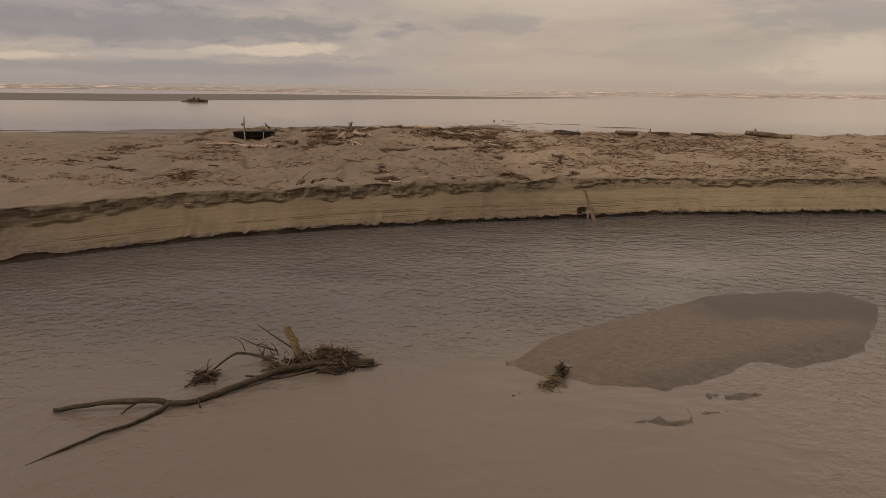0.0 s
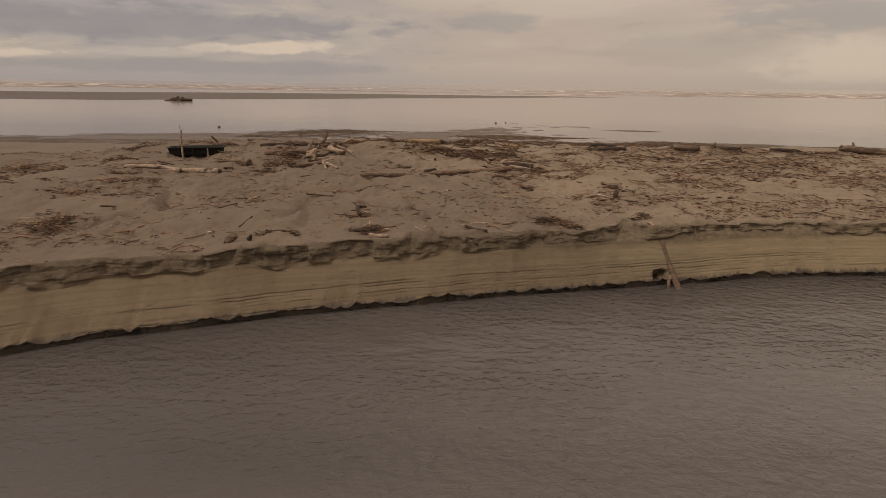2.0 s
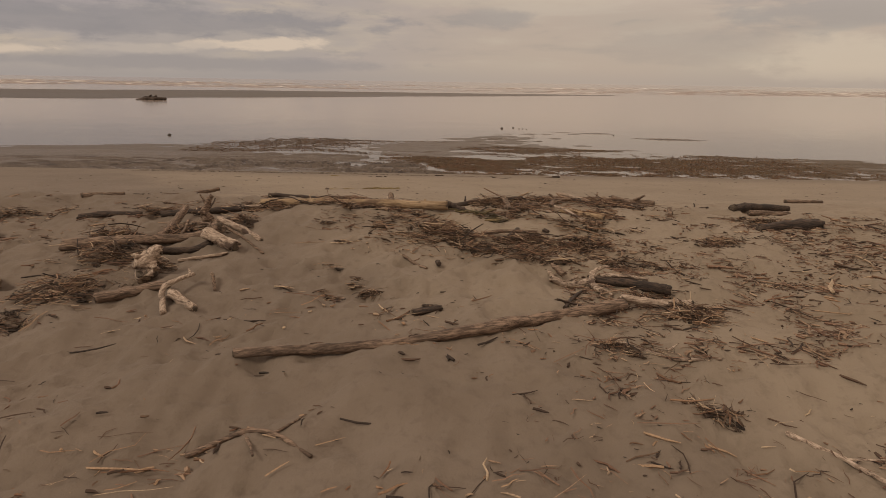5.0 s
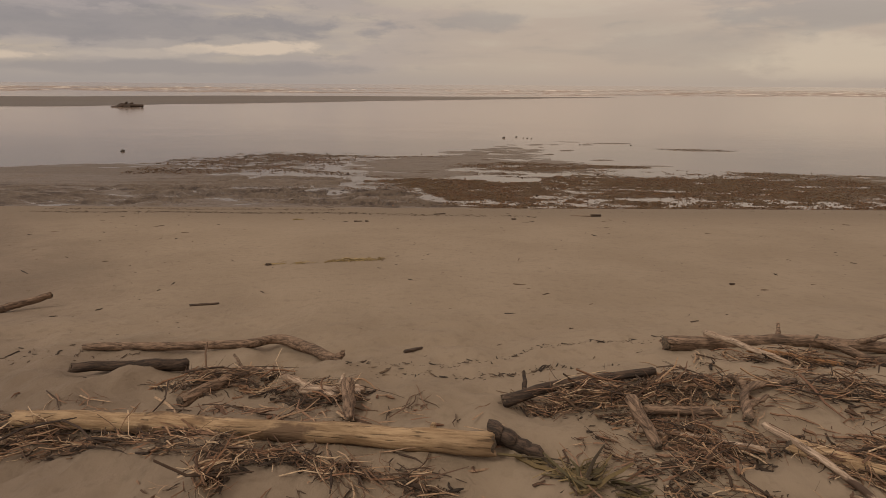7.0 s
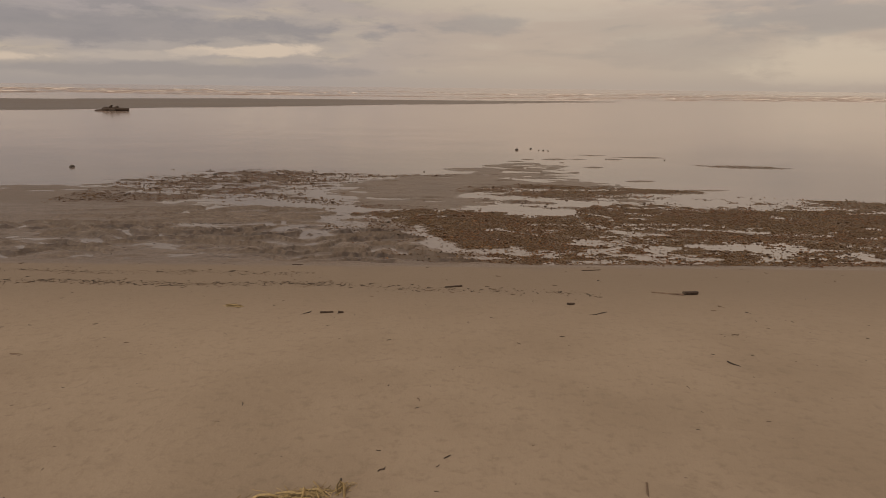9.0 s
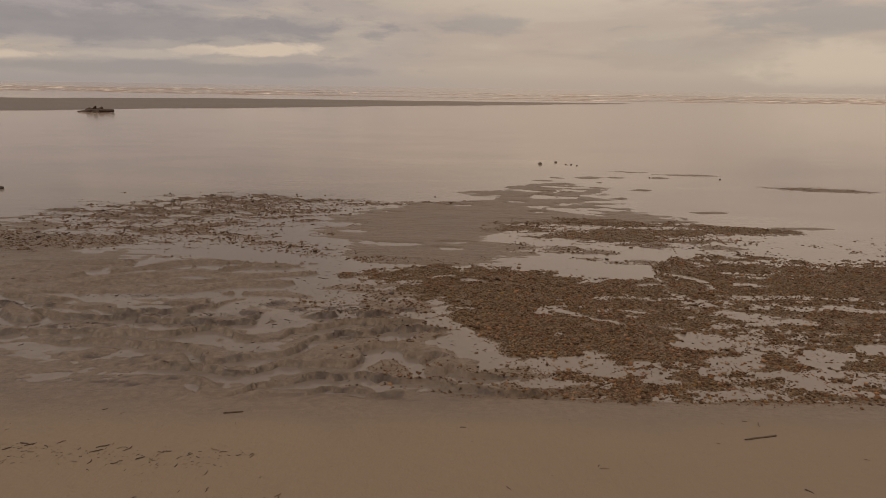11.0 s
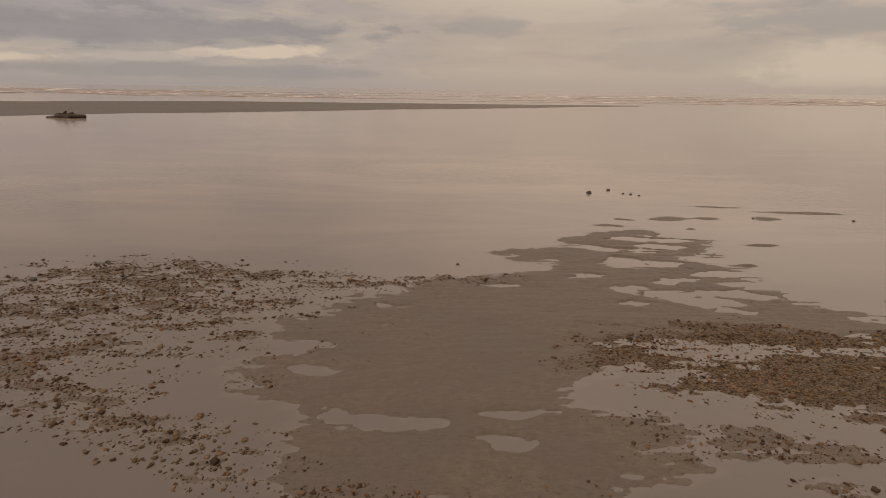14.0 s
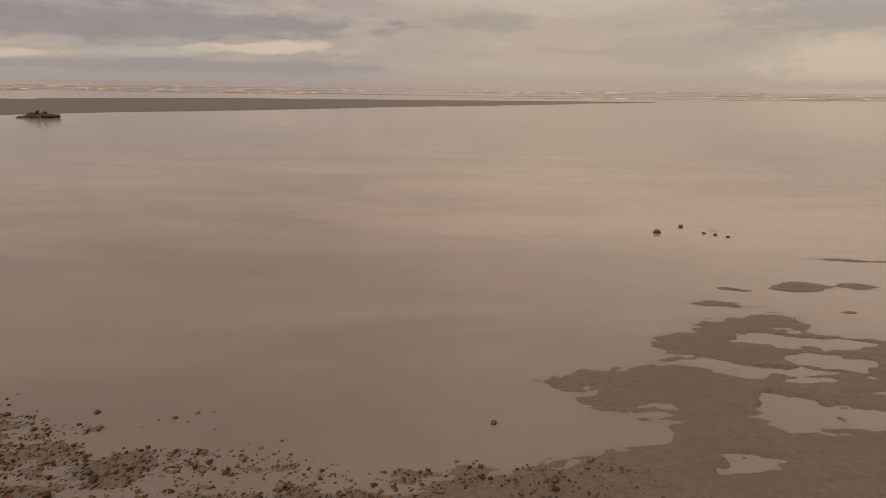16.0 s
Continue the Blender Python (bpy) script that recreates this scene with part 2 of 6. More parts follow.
THIN_GRAVEL = ((-3.0, 56.35, 3.4, 0.42, 0), (-6.6, 56.6, 3.4, 0.5, 0), (-1.2, 56.15, 1.2, 0.22, -6), (-10.3, 51.4, 3.9, 2.1, -6), (-11.5, 53.0, 5.0, 3.6, -10), (-9.4, 54.4, 4.2, 2.6, -8), (-8.8, 56.4, 4.6, 1.2, -8), (-4.6, 55.9, 3.2, 0.75, 14), (-6.0, 54.6, 1.8, 0.7, 25), (-5.9, 49.3, 2.3, 0.75, -22), (-4.8, 48.5, 0.9, 0.42, 0), (-3.2, 48.05, 0.9, 0.32, -10), (-7.8, 50.2, 2.2, 0.8, -14),
               (-0.8, 41.5, 2.0, 0.5, 0), (-2.6, 45.0, 1.7, 2.2, 20), (7.0, 68.9, 1.2, 0.5, -8), (17.2, 61.0, 3.2, 0.8, -10), (5.8, 50.0, 2.6, 0.7, -10), (2.6, 49.4, 1.6, 0.5, 0), (0.9, 50.0, 0.8, 0.3, 0), (3.4, 48.3, 1.3, 0.35, -10), (-13.5, 49.6, 3.5, 1.4, 0))
# long low bars of rippled sand: their lines from west to east, and half width
BARS = (((-9.6, -8.8, -7.8, -6.6), (46.55, 47.13, 47.61, 47.66), 0.20), ((-7.1, -6.3, -5.7, -5.1), (46.85, 47.34, 47.32, 47.38), 0.13),
        ((-10.5, -9.0, -8.3, -7.4, -6.4, -5.7, -4.5), (45.9, 46.2, 46.51, 46.74, 46.26, 46.45, 46.75), 0.21), ((-5.1, -4.3, -3.6), (47.25, 47.18, 47.23), 0.16),
        ((-10.0, -8.0, -6.5), (45.6, 46.05, 45.92), 0.12), ((-11.5, -8.5, -7.3, -6.6, -6.0, -4.9), (45.2, 45.37, 45.47, 45.55, 45.80, 45.87), 0.20), ((-5.9, -5.0, -4.2), (45.14, 45.07, 44.9), 0.20),
        ((-17, -14, -11, -9.4), (47.0, 47.4, 47.3, 47.5), 0.20), ((-18, -14.5, -12, -10), (46.3, 46.5, 46.9, 46.9), 0.22), ((-19, -15, -12, -10.2), (45.3, 45.7, 46.0, 46.3), 0.24))
# stains of dark rotten matter in the mud
STAINS = ((-5.1, 44.62, 0.42, 0.20, -10), (-5.9, 43.95, 0.75, 0.17, 5), (-7.3, 43.9, 0.7, 0.15, 0), (-3.55, 44.4, 0.5, 0.22, 0), (-6.1, 43.45, 0.9, 0.10, 4), (-3.6, 43.9, 0.32, 0.2, 0), (-4.4, 44.2, 0.25, 0.15, 0),
          (-7.9, 45.0, 0.8, 0.10, 4), (-8.6, 43.3, 1.2, 0.10, 2), (-2.6, 44.0, 0.4, 0.15, 0), (-10.5, 44.3, 1.3, 0.13, 4), (-3.2, 42.9, 0.5, 0.10, 0), (-2.2, 44.35, 0.3, 0.12, -20))
CHANNELS = ((4.65, 46.78, 1.0, 0.14, -35), (3.2, 42.86, 0.55, 0.28, 0), (0.85, 44.4, 0.25, 0.2, 0), (3.7, 42.1, 0.5, 0.35, 0), (5.4, 44.0, 0.95, 0.35, -10), (1.4, 44.35, 0.55, 0.13, -35), (2.1, 43.85, 0.6, 0.13, -22), (2.95, 43.6, 0.4, 0.12, -10), (3.4, 43.1, 0.65, 0.30, -20),
            (-1.0, 42.8, 0.5, 0.25, 0), (4.7, 44.4, 0.3, 0.12, 0), (6.1, 46.3, 0.4, 0.15, -10), (8.2, 44.6, 1.6, 0.25, -10), (-0.7, 46.4, 0.5, 0.14, 0), (6.8, 50.1, 1.6, 0.18, -6), (5.2, 42.0, 0.7, 0.3, 0), (7.5, 42.6, 1.2, 0.4, 0))


def gravel_parts(x, y):
    """How thickly pebbles lie: the closed banks, and the looser strew round them."""
    wob = fbm(x * 0.55, y * 0.9, 31, 5)
    left = np.interp(y, (40.5, 41.2, 41.5, 42.4, 42.8, 43.4, 44.6, 45.5, 46.2, 46.7, 47.2), (1.2, 0.6, -0.6, -0.9, -1.1, -1.6, -1.75, -2.6, -3.3, -3.7, -3.6))
    top = np.interp(x, (-3.8, -3.3, -2.6, -1.5, -0.2, 0.8, 1.5, 3.5, 4.0, 4.25, 4.9, 6.4, 8.3, 12, 20), (46.8, 47.5, 47.4, 47.75, 47.9, 47.6, 47.0, 46.85, 46.95, 48.2, 48.9, 49.35, 49.0, 48.6, 48.0))
    main = np.minimum(np.minimum((x - left) * 0.8, top - y), (y - 40.6) * 1.6)
    gully = smooth(spots(x + 0.35 * fbm(x * 0.9, y * 0.9, 36, 3), y + 0.2 * fbm(x, y, 38, 3), CHANNELS) + 0.6 * fbm(x * 1.6, y * 3.0, 37, 5), 0.0, 0.35)
    a = smooth(main + 0.55 * wob + 0.8 * fbm(x * 2.1, y * 3.4, 35, 6, 0.62), -0.05, 0.6) * (1 - 0.62 * gully)
    near = 1 - smooth(y + 1.4 * fbm(x * 0.8, y * 1.6, 39, 4), 42.0, 43.8)
    holes = smooth(fbm(x * 1.5, y * 3.0, 40, 5, 0.6), -0.05, 0.22)
    a = a * (1 - 0.65 * near * holes)
    gaps = smooth(fbm(x * 3.2, y * 6.0, 55, 5, 0.62), 0.12, 0.30)
    a = a * (1 - 0.45 * gaps * smooth(fbm(x * 0.5, y * 0.8, 58, 3), -0.25, 0.2))
    patch = smooth(spots(x, y, GRAVEL) + 0.30 * wob + 0.40 * fbm(x * 2.1, y * 3.4, 34, 5, 0.6), -0.12, 0.34) * (1 - 0.9 * gully)
    a = np.maximum(a, 0.80 * patch)
    halo = 0.50 * smooth(main + 0.9 * wob + 0.9 * fbm(x * 2.6, y * 4.0, 32, 5, 0.6), -0.8, 0.5) * smooth(y, 40.6, 41.5)
    b = smooth(spots(x, y, THIN_GRAVEL) + 0.9 * fbm(x * 1.0, y * 2.1, 33, 6, 0.68), -0.28, 0.60) * 0.95
    edge = 0.7 * smooth(y, 40.55, 40.8) * (1 - smooth(y, 41.0, 41.6)) * smooth(x + 1.2 * fbm(x, y, 3, 2), -2.0, 1.0)
    rim = smooth(y, 40.3, 40.9)
    return np.clip(np.maximum(a, edge), 0, 1) * rim, np.clip(np.maximum(b, halo), 0, 1) * rim


def bar_height(x, y):
    """The bar of sand in the stream."""
    far = np.interp(x, (1.22, 1.7, 2.1, 3.05, 3.93, 4.5, 5.0, 6.3, 7.2, 7.5, 7.62), (7.2, 7.9, 8.16, 8.75, 9.3, 9.6, 9.95, 10.13, 10.22, 9.95, 9.6))
    near = np.interp(x, (1.22, 1.5, 1.81, 2.2, 3.0, 3.94, 4.47, 4.85, 6.16, 6.96, 7.4, 7.62), (7.1, 6.85, 6.72, 6.6, 6.5, 6.98, 7.32, 7.2, 7.74, 8.65, 9.25, 9.6))
    rim = np.clip(np.minimum(far - y, y - near) * 0.55, -1, 0.6) + 0.05 * fbm(x * 0.9, y * 1.4, 51, 4) + 0.05 * fbm(x * 4.0, y * 7.0, 52, 4, 0.6)
    rim = np.where((x < 1.1) | (x > 7.66), -1, rim)
    low = spots(x, y, ((3.77, 6.43, 0.48, 0.10, 4), (3.30, 6.08, 0.40, 0.08, 0), (2.75, 5.84, 0.48, 0.09, 0), (2.95, 6.0, 0.2, 0.04, 0))) * 0.5 - 0.16 + 0.36 * fbm(x * 3.5, y * 18.0, 53, 5, 0.68)
    return np.maximum(np.clip(rim * 0.22, -0.25, 0.05) + 0.02 * smooth(rim, 0.2, 0.7) + 0.022 * fbm(x * 3.0, y * 5.0, 54, 5, 0.62) * smooth(rim, 0.0, 0.2), low * 0.10)


def mud_steps(x, y):
    """Steps that the ebb has cut in the shoreward mud: 0 at a foot, 1 on a brink, falling gently seaward; how strong they are; and where their fronts lie."""
    run = y * 1.6 + 2.3 * fbm(x * 0.42, y * 0.65, 47, 5, 0.52) + 0.5 * fbm(x * 1.3, y * 1.6, 70, 4) + 0.05 * x
    k = run - np.floor(run)
    step = np.where(k < 0.10, k / 0.10, (1 - k) / 0.90)
    strong = smooth(fbm(x * 0.45, y * 0.9, 63, 4), -0.38, 0.05)
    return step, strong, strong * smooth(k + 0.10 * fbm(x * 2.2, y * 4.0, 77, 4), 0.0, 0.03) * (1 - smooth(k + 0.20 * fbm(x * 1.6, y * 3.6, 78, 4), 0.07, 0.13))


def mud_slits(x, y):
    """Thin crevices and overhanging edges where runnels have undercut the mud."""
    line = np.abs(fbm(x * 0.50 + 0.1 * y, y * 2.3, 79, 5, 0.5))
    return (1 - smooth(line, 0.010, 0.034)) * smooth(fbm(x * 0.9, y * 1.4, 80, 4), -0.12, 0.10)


def mud_zone(x, y):
    """Where the shoreward mud lies, and where in it the clean rippled bars take over."""
    side = smooth(-x + 0.9 * fbm(x * 0.7, y * 1.8, 45, 4), np.interp(y, (41, 42, 43.5, 45.5, 47), (-1.2, 0.3, 1.2, 3.0, 3.6)), np.interp(y, (41, 42, 43.5, 45.5, 47), (0.2, 1.6, 2.4, 4.4, 5.0)))
    side = side * smooth(y, 40.4, 41.0) * (1 - smooth(y + 0.9 * fbm(x * 0.3, y * 0.3, 46, 3), 47.5, 48.2))
    return side, smooth(y + 0.6 * fbm(x * 0.3, y * 0.5, 48, 2), 44.8, 45.3)


def flat_height(x, y):
    """Ground of the tidal flat, against the film of water on it."""
    fine = fbm(x * 0.45, y * 1.7, 41, 6, 0.56)
    wx, wy = x + 0.55 * fbm(x * 0.9, y * 1.1, 42, 4), y + 0.22 * fbm(x * 1.1, y * 1.3, 44, 4)
    body = np.clip(np.minimum(wx - np.interp(wy, BAR_Y, BAR_WEST), np.interp(wy, BAR_Y, BAR_EAST) - wx) * 0.75, -1.5, 0.8)
    body = body - 2.0 * smooth(47.9 - wy, 0, 0.8) - 2.0 * smooth(wy - 62.5, 0, 0.4)
    swell = fbm(x * 0.8, y * 1.5, 72, 4)
    lvl = np.maximum(body + 0.55 * swell, 1.6 * spots(wx, wy, ISLANDS) + 0.5 * swell)
    lvl = np.minimum(lvl, -2.4 * (spots(wx + 0.45 * fbm(x * 2.1, y * 2.6, 74, 4), wy + 0.22 * fbm(x * 1.9, y * 3.0, 75, 4), POOLS) + 0.55 * fbm(x * 1.5, y * 4.2, 43, 5, 0.6)))
    # cut mud and long ripples on the shoreward side of the flat
    side, clean = mud_zone(x, y)
    step, strong, _ = mud_steps(x, y)
    long = fbm(x * 0.34 + 0.15 * y, y * 1.9, 49, 5, 0.55)
    lump = fbm(x * 1.1, y * 3.2, 50, 5, 0.6)
    bank = -0.85 + 0.8 * fbm(x * 1.4, y * 4.0, 69, 5, 0.6)
    for bx, by, half in BARS:
        w = half * np.sqrt(np.clip((x - bx[0]) / 0.9, 0, 1) * np.clip((bx[-1] - x) / 1.3, 0, 1)) + 0.004
        off = (y - np.interp(x, bx, by) + 0.16 * fbm(x * 0.8, y * 0.5, 60, 4)) / w
        bank = np.maximum(bank, 0.95 - np.abs(off) * np.where(off > 0, 0.55, 1.1) + 0.35 * fbm(x * 2.2, y * 5.0, 62, 5, 0.62))
    ripple = clean * np.maximum(bank, -0.75 + 1.2 * long + 0.5 * lump) + (1 - clean) * (0.1 + 0.7 * long + 0.45 * lump + 2.0 * (step - 0.45) * strong)
    lvl = np.maximum(lvl, np.where(side > 0.02, ripple * side - 1.2 * (1 - side), -2))
    g, thin = gravel_parts(x, y)
    lvl = np.maximum(lvl, -0.60 + 1.0 * g + 0.9 * fine * g)
    lvl = np.maximum(lvl, -0.85 + 0.95 * thin + 0.9 * fbm(x * 1.2, y * 3.0, 56, 5, 0.6) * thin)
    shore = 1 - smooth(y + 0.45 * fbm(x * 0.5, y * 0, 61, 4), 40.3, 41.3)
    lvl = np.maximum(lvl, -1 + 2.2 * shore + 0.6 * fine + 0.5 * lump * shore)
    far = smooth(y, 60, 66)
    rough = (0.35 - np.abs(lump)) * 0.9 + 0.5 * fbm(x * 3.0, y * 7.0, 57, 4)
    relief = side * ((0.032 + 0.034 * clean) * np.maximum(lvl, 0) + (1 - clean) * (0.022 * (rough - 0.25) + 0.085 * (step - 0.5) * strong) * smooth(lvl, -0.3, 0.3)) + (0.010 * fbm(x * 1.3, y * 4.0, 59, 4) + 0.030 * fbm(x * 0.9, y * 2.4, 82, 3)) * smooth(lvl, 0, 0.4)
    wave = 0.0028 * np.sin(y * 24 + 6 * fbm(x * 0.6, y * 0.8, 64, 3)) * (1 - side * (1 - clean)) + 0.012 * fbm(x * 3.4, y * 6.5, 65, 4, 0.65)
    relief = relief + wave * smooth(lvl, -0.9, 0.1) * (1 - 0.6 * g) - 0.022 * mud_slits(x, y) * side * (1 - 0.7 * clean)
    return np.clip(lvl, -1.2, 1.2) * 0.036 + relief - 0.02 * far * (lvl < -0.3)


def far_bar(x, y):
    """Grey bar of sand before the surf."""
    near = np.interp(x, (-400, -70, -40, -12, 77, 110), (60, 122, 150, 172, 246, 262)) + 5 * fbm(x * 0.03, y * 0.05, 71, 3)
    outer = np.interp(x, (-400, -110, -70, 0, 77, 110), (170, 215, 240, 250, 255, 262))
    return smooth(y, near, near + 6) * (1 - smooth(y, outer - 25, outer + 10)) * smooth(-x, -112, -60)


def shore_height(x, y):
    """Height of the dune, the ridge and the open beach."""
    b = bank_line(x)
    yc = b + crest_back(x)
    k = np.clip((y - yc) / np.maximum(20.0 - yc, 0.5), 0, 1)
    base = np.interp(y, SHORE_Y, SHORE_Z)
    base = np.where(y < 20, crest_z(x) + (1.83 - crest_z(x)) * (0.35 * k + 0.65 * smooth(k, 0, 1)), base)
    hummock = 0.15 * fbm(x * 0.55, y * 0.55, 81, 4) + 0.13 * fbm(x * 2.0, y * 2.0, 83, 5, 0.6) + 0.030 * fbm(x * 5.0, y * 5.0, 84, 3)
    runnel = -0.11 * np.exp(-(((x + 0.9 - 0.30 * (18 - y) + 0.45 * fbm(y * 1.3, y * 0 + 2.0, 94, 3)) / 0.13) ** 2)) * smooth(y, 15.6, 16.1) * (1 - smooth(y, 17.6, 18.4))
    runnel = runnel - 0.11 * np.exp(-(((x + 2.75 - 0.05 * (18 - y) + 0.40 * fbm(y * 1.4, y * 0 + 6.0, 95, 3)) / 0.14) ** 2)) * smooth(y, 15.8, 16.2) * (1 - smooth(y, 17.0, 17.8))
    for hx, hy, along, size in ((-5.65, 17.0, 0.35, 0.13), (-5.9, 17.6, 0.35, 0.10), (-6.2, 15.8, -0.6, 0.10), (-3.0, 16.9, -0.3, 0.10)):
        runnel = runnel - 0.14 * np.exp(-(((x - hx + along * (y - hy)) / size) ** 2) - ((y - hy) / 0.55) ** 2)
    base = base + hummock * (1 - smooth(y, 24.0, 29.0)) * smooth(y, 8, 17) + runnel
    trod = smooth(fbm(x * 0.35, y * 0.5, 86, 3), -0.25, 0.2) * smooth(y, 15.8, 16.8) * (1 - smooth(y, 23.4, 24.4))
    base = base + trod * (0.085 * dimples(x, y, 0.55, 87) + 0.050 * dimples(x + 7.3, y + 2.1, 0.37, 93) + 0.020 * dimples(x + 3.1, y + 0.7, 0.21, 99))
    base = base + 0.03 * fbm(x * 0.3, y * 0.4, 85, 3) * smooth(y, 24, 29) * (1 - smooth(y, 37, 40))
    base = base - 0.45 * smooth(-x, 7.5, 12.5) * smooth(y, 16.0, 19.5) * (1 - smooth(y, 25, 31))
    return base


def land(x, y):
    """Height of the ground seaward of the bank's edge."""
    z, flat = np.zeros(np.shape(x)), np.zeros(np.shape(x))
    shore, tidal = y < 41.0, (y > 39.5) & (y < 112)
    if shore.any():
        z[shore] = shore_height(x[shore], y[shore])
    if tidal.any():
        flat[tidal] = film(y[tidal]) + flat_height(x[tidal], y[tidal])
    w = smooth(y, 39.6, 40.9)
    z = z * (1 - w) + flat * w
    deep = smooth(y, 58, 110)
    z = z * (1 - deep) + (-0.25 + 0.42 * far_bar(x, y) + 0.24 * far_bar(x, y) * np.minimum(fbm(x * 0.010, y * 0.10, 91, 4), 0.1)) * deep
    return np.where(y > 262, -0.4, z)


def bed(x, y):
    """Ground under and in the stream."""
    back = bank_line(x) - y
    z = RIVER - 0.10 - 0.30 * smooth(back, 0.0, 1.5)
    z = np.maximum(z, RIVER + bar_height(x, y))
    return z + smooth(-y, 12, 26) * 1.6


def grown(first, step, last, rate):
    out = [first]
    while abs(out[-1]) < abs(last):
        out.append(out[-1] + math.copysign(step, last))
        step *= rate
    return out


def build_ground():
    mid = np.concatenate([np.arange(-11, -7, 0.07), np.arange(-7, 6, 0.048), np.arange(6, 13.001, 0.078)])
    xs = np.array(grown(-11.06, 0.07, -4500, 1.10)[::-1] + list(mid) + grown(13.06, 0.07, 4500, 1.10))
    n = len(xs)
    rows, sharp = [], []
    b, wide, zc = bank_line(xs), crest_back(xs), crest_z(xs)
    for d in grown(10.6, 0.12, 60, 1.06)[::-1] + list(np.arange(10.5, 0.05, -0.12)) + [0.0]:
        y = b - d
        rows.append((xs, y, bed(xs, y)))
    zs = zc - np.interp(xs, (-8, -2, 1, 4, 6), (0.36, 0.33, 0.22, 0.26, 0.18)) - 0.16 * fbm(xs * 0.9, xs * 0, 13, 4)
    toe = 0.055 + 0.15 * np.abs(fbm(xs * 1.7, xs * 0 + 5, 15, 5)) + 0.07 * np.abs(fbm(xs * 5.5, xs * 0 + 8, 16, 4, 0.65))
    hole = np.exp(-(((xs - 3.95) / 0.12) ** 4))
    reach = slope_width(xs) + 0.05 * fbm(xs * 0.6, xs * 0, 18, 3)
    first = len(rows)
    for f in np.linspace(0.008, 1, 128):
        if f < 0.10:
            k = f / 0.10
            ledge = 0.10 + 0.13 * fbm(xs * 4.5, xs * 0 + 2, 17, 5)
            z, off = RIVER - 0.10 + (0.10 + toe) * k, ledge * (1 - smooth(k, 0.75, 1.0)) + 0.0 * xs
        elif f < 0.72:
            k = (f - 0.10) / 0.62
            z0 = RIVER + toe
            z = z0 + (zs - z0) * k
            off = 0.0 + reach * k ** 1.05
            zz = z + 0.03 * fbm(xs * 0.35, xs * 0, 19, 2) - 0.008 * (xs + 2)
            zz = zz + 0.006 * fbm(xs * 5.0, xs * 0 + 4, 20, 3)
            for layer, depth in ((0.565, 0.030), (0.615, 0.020), (0.66, 0.034), (0.70, 0.016), (0.745, 0.042), (0.785, 0.034), (0.835, 0.012), (0.95, 0.008)):
                off = off + 0.62 * depth * np.exp(-(((zz - layer) / 0.007) ** 2)) * smooth(fbm(xs * 1.1, xs * 0 + layer * 40, 23, 6), -0.3, 0.2)
            off = off + 0.012 * fbm(xs * 2.5, z * 9 + xs * 0, 25, 4) + 0.32 * hole * (1 - smooth(z + 0.05 * vnoise(xs * 8, xs * 0, 3), 0.62, 0.72))
        else:
            k = (f - 0.72) / 0.28
            z = zs + (zc - zs) * k
            block = np.floor(xs * 2.6 + 1.2 * fbm(xs * 0.9, xs * 0, 29, 2))
            flake = np.floor(xs * 6.5 + 2.0 * z + 0.9 * fbm(xs * 2.0, z * 3.0, 30, 2))
            chunk = 1.0 * lattice(block, block * 0, 5) - 0.50 + 0.55 * (lattice(flake, np.floor(z * 9 + 0.6 * lattice(block, block * 0, 8)), 6) - 0.5) + 0.45 * fbm(xs * 7.0, z * 8.0 + xs * 0, 27, 5, 0.62)
            bulge = min(1.0, k * 5) * min(1.0, (1 - k) * 7)
            off = reach + (wide - reach) * k + 0.13 * chunk * bulge - 0.03 * smooth(k, 0.5, 0.9)
            if k > 0.985:
                off = wide + 0 * off
        if f < 0.12:
            sharp.append(len(rows))
        rows.append((xs, b + off, z))
    yc, last = b + wide, len(rows)
    for k in np.linspace(0.012, 1, 60):
        y = yc + (20 - yc) * k
        rows.append((xs, y, land(xs, y)))
    for y in list(np.arange(20.06, 27, 0.085)) + list(np.arange(27, 39.8, 0.16)) + list(np.arange(39.8, 63, 0.06)) + grown(63.06, 0.07, 4600, 1.045):
        yy = np.full(n, y)
        rows.append((xs, yy, land(xs, yy)))
    co = np.array([np.stack(r, -1) for r in rows])
    me = grid_mesh("ground", co, sharp)
    face = np.zeros(co.shape[:2], np.float32)
    face[first:last] = 1.0
    grit = np.zeros(co.shape[:2], np.float32)
    zone = (co[:, 0, 1] > 39) & (co[:, 0, 1] < 75)
    grit[zone] = gravel_parts(co[zone][..., 0], co[zone][..., 1])[0]
    mud = np.zeros(co.shape[:2], np.float32)
    sx, sy = co[zone][..., 0], co[zone][..., 1]
    mud[zone] = smooth(spots(sx + 0.4 * fbm(sx * 1.2, sy * 1.2, 66, 4), sy + 0.16 * fbm(sx * 1.6, sy * 2.0, 67, 4), STAINS) * 0.8 + 0.9 * fbm(sx * 2.0, sy * 6.0, 68, 5, 0.6), 0.02, 0.35)
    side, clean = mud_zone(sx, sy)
    # step fronts and slits: dark layer of mud, with shade put into its colour
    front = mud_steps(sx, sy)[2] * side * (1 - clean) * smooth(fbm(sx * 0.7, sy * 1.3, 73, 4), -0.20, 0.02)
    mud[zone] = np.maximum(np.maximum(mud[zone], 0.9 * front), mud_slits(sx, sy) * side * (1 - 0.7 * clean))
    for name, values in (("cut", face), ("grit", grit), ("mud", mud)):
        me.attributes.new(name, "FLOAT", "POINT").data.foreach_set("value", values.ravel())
    return me


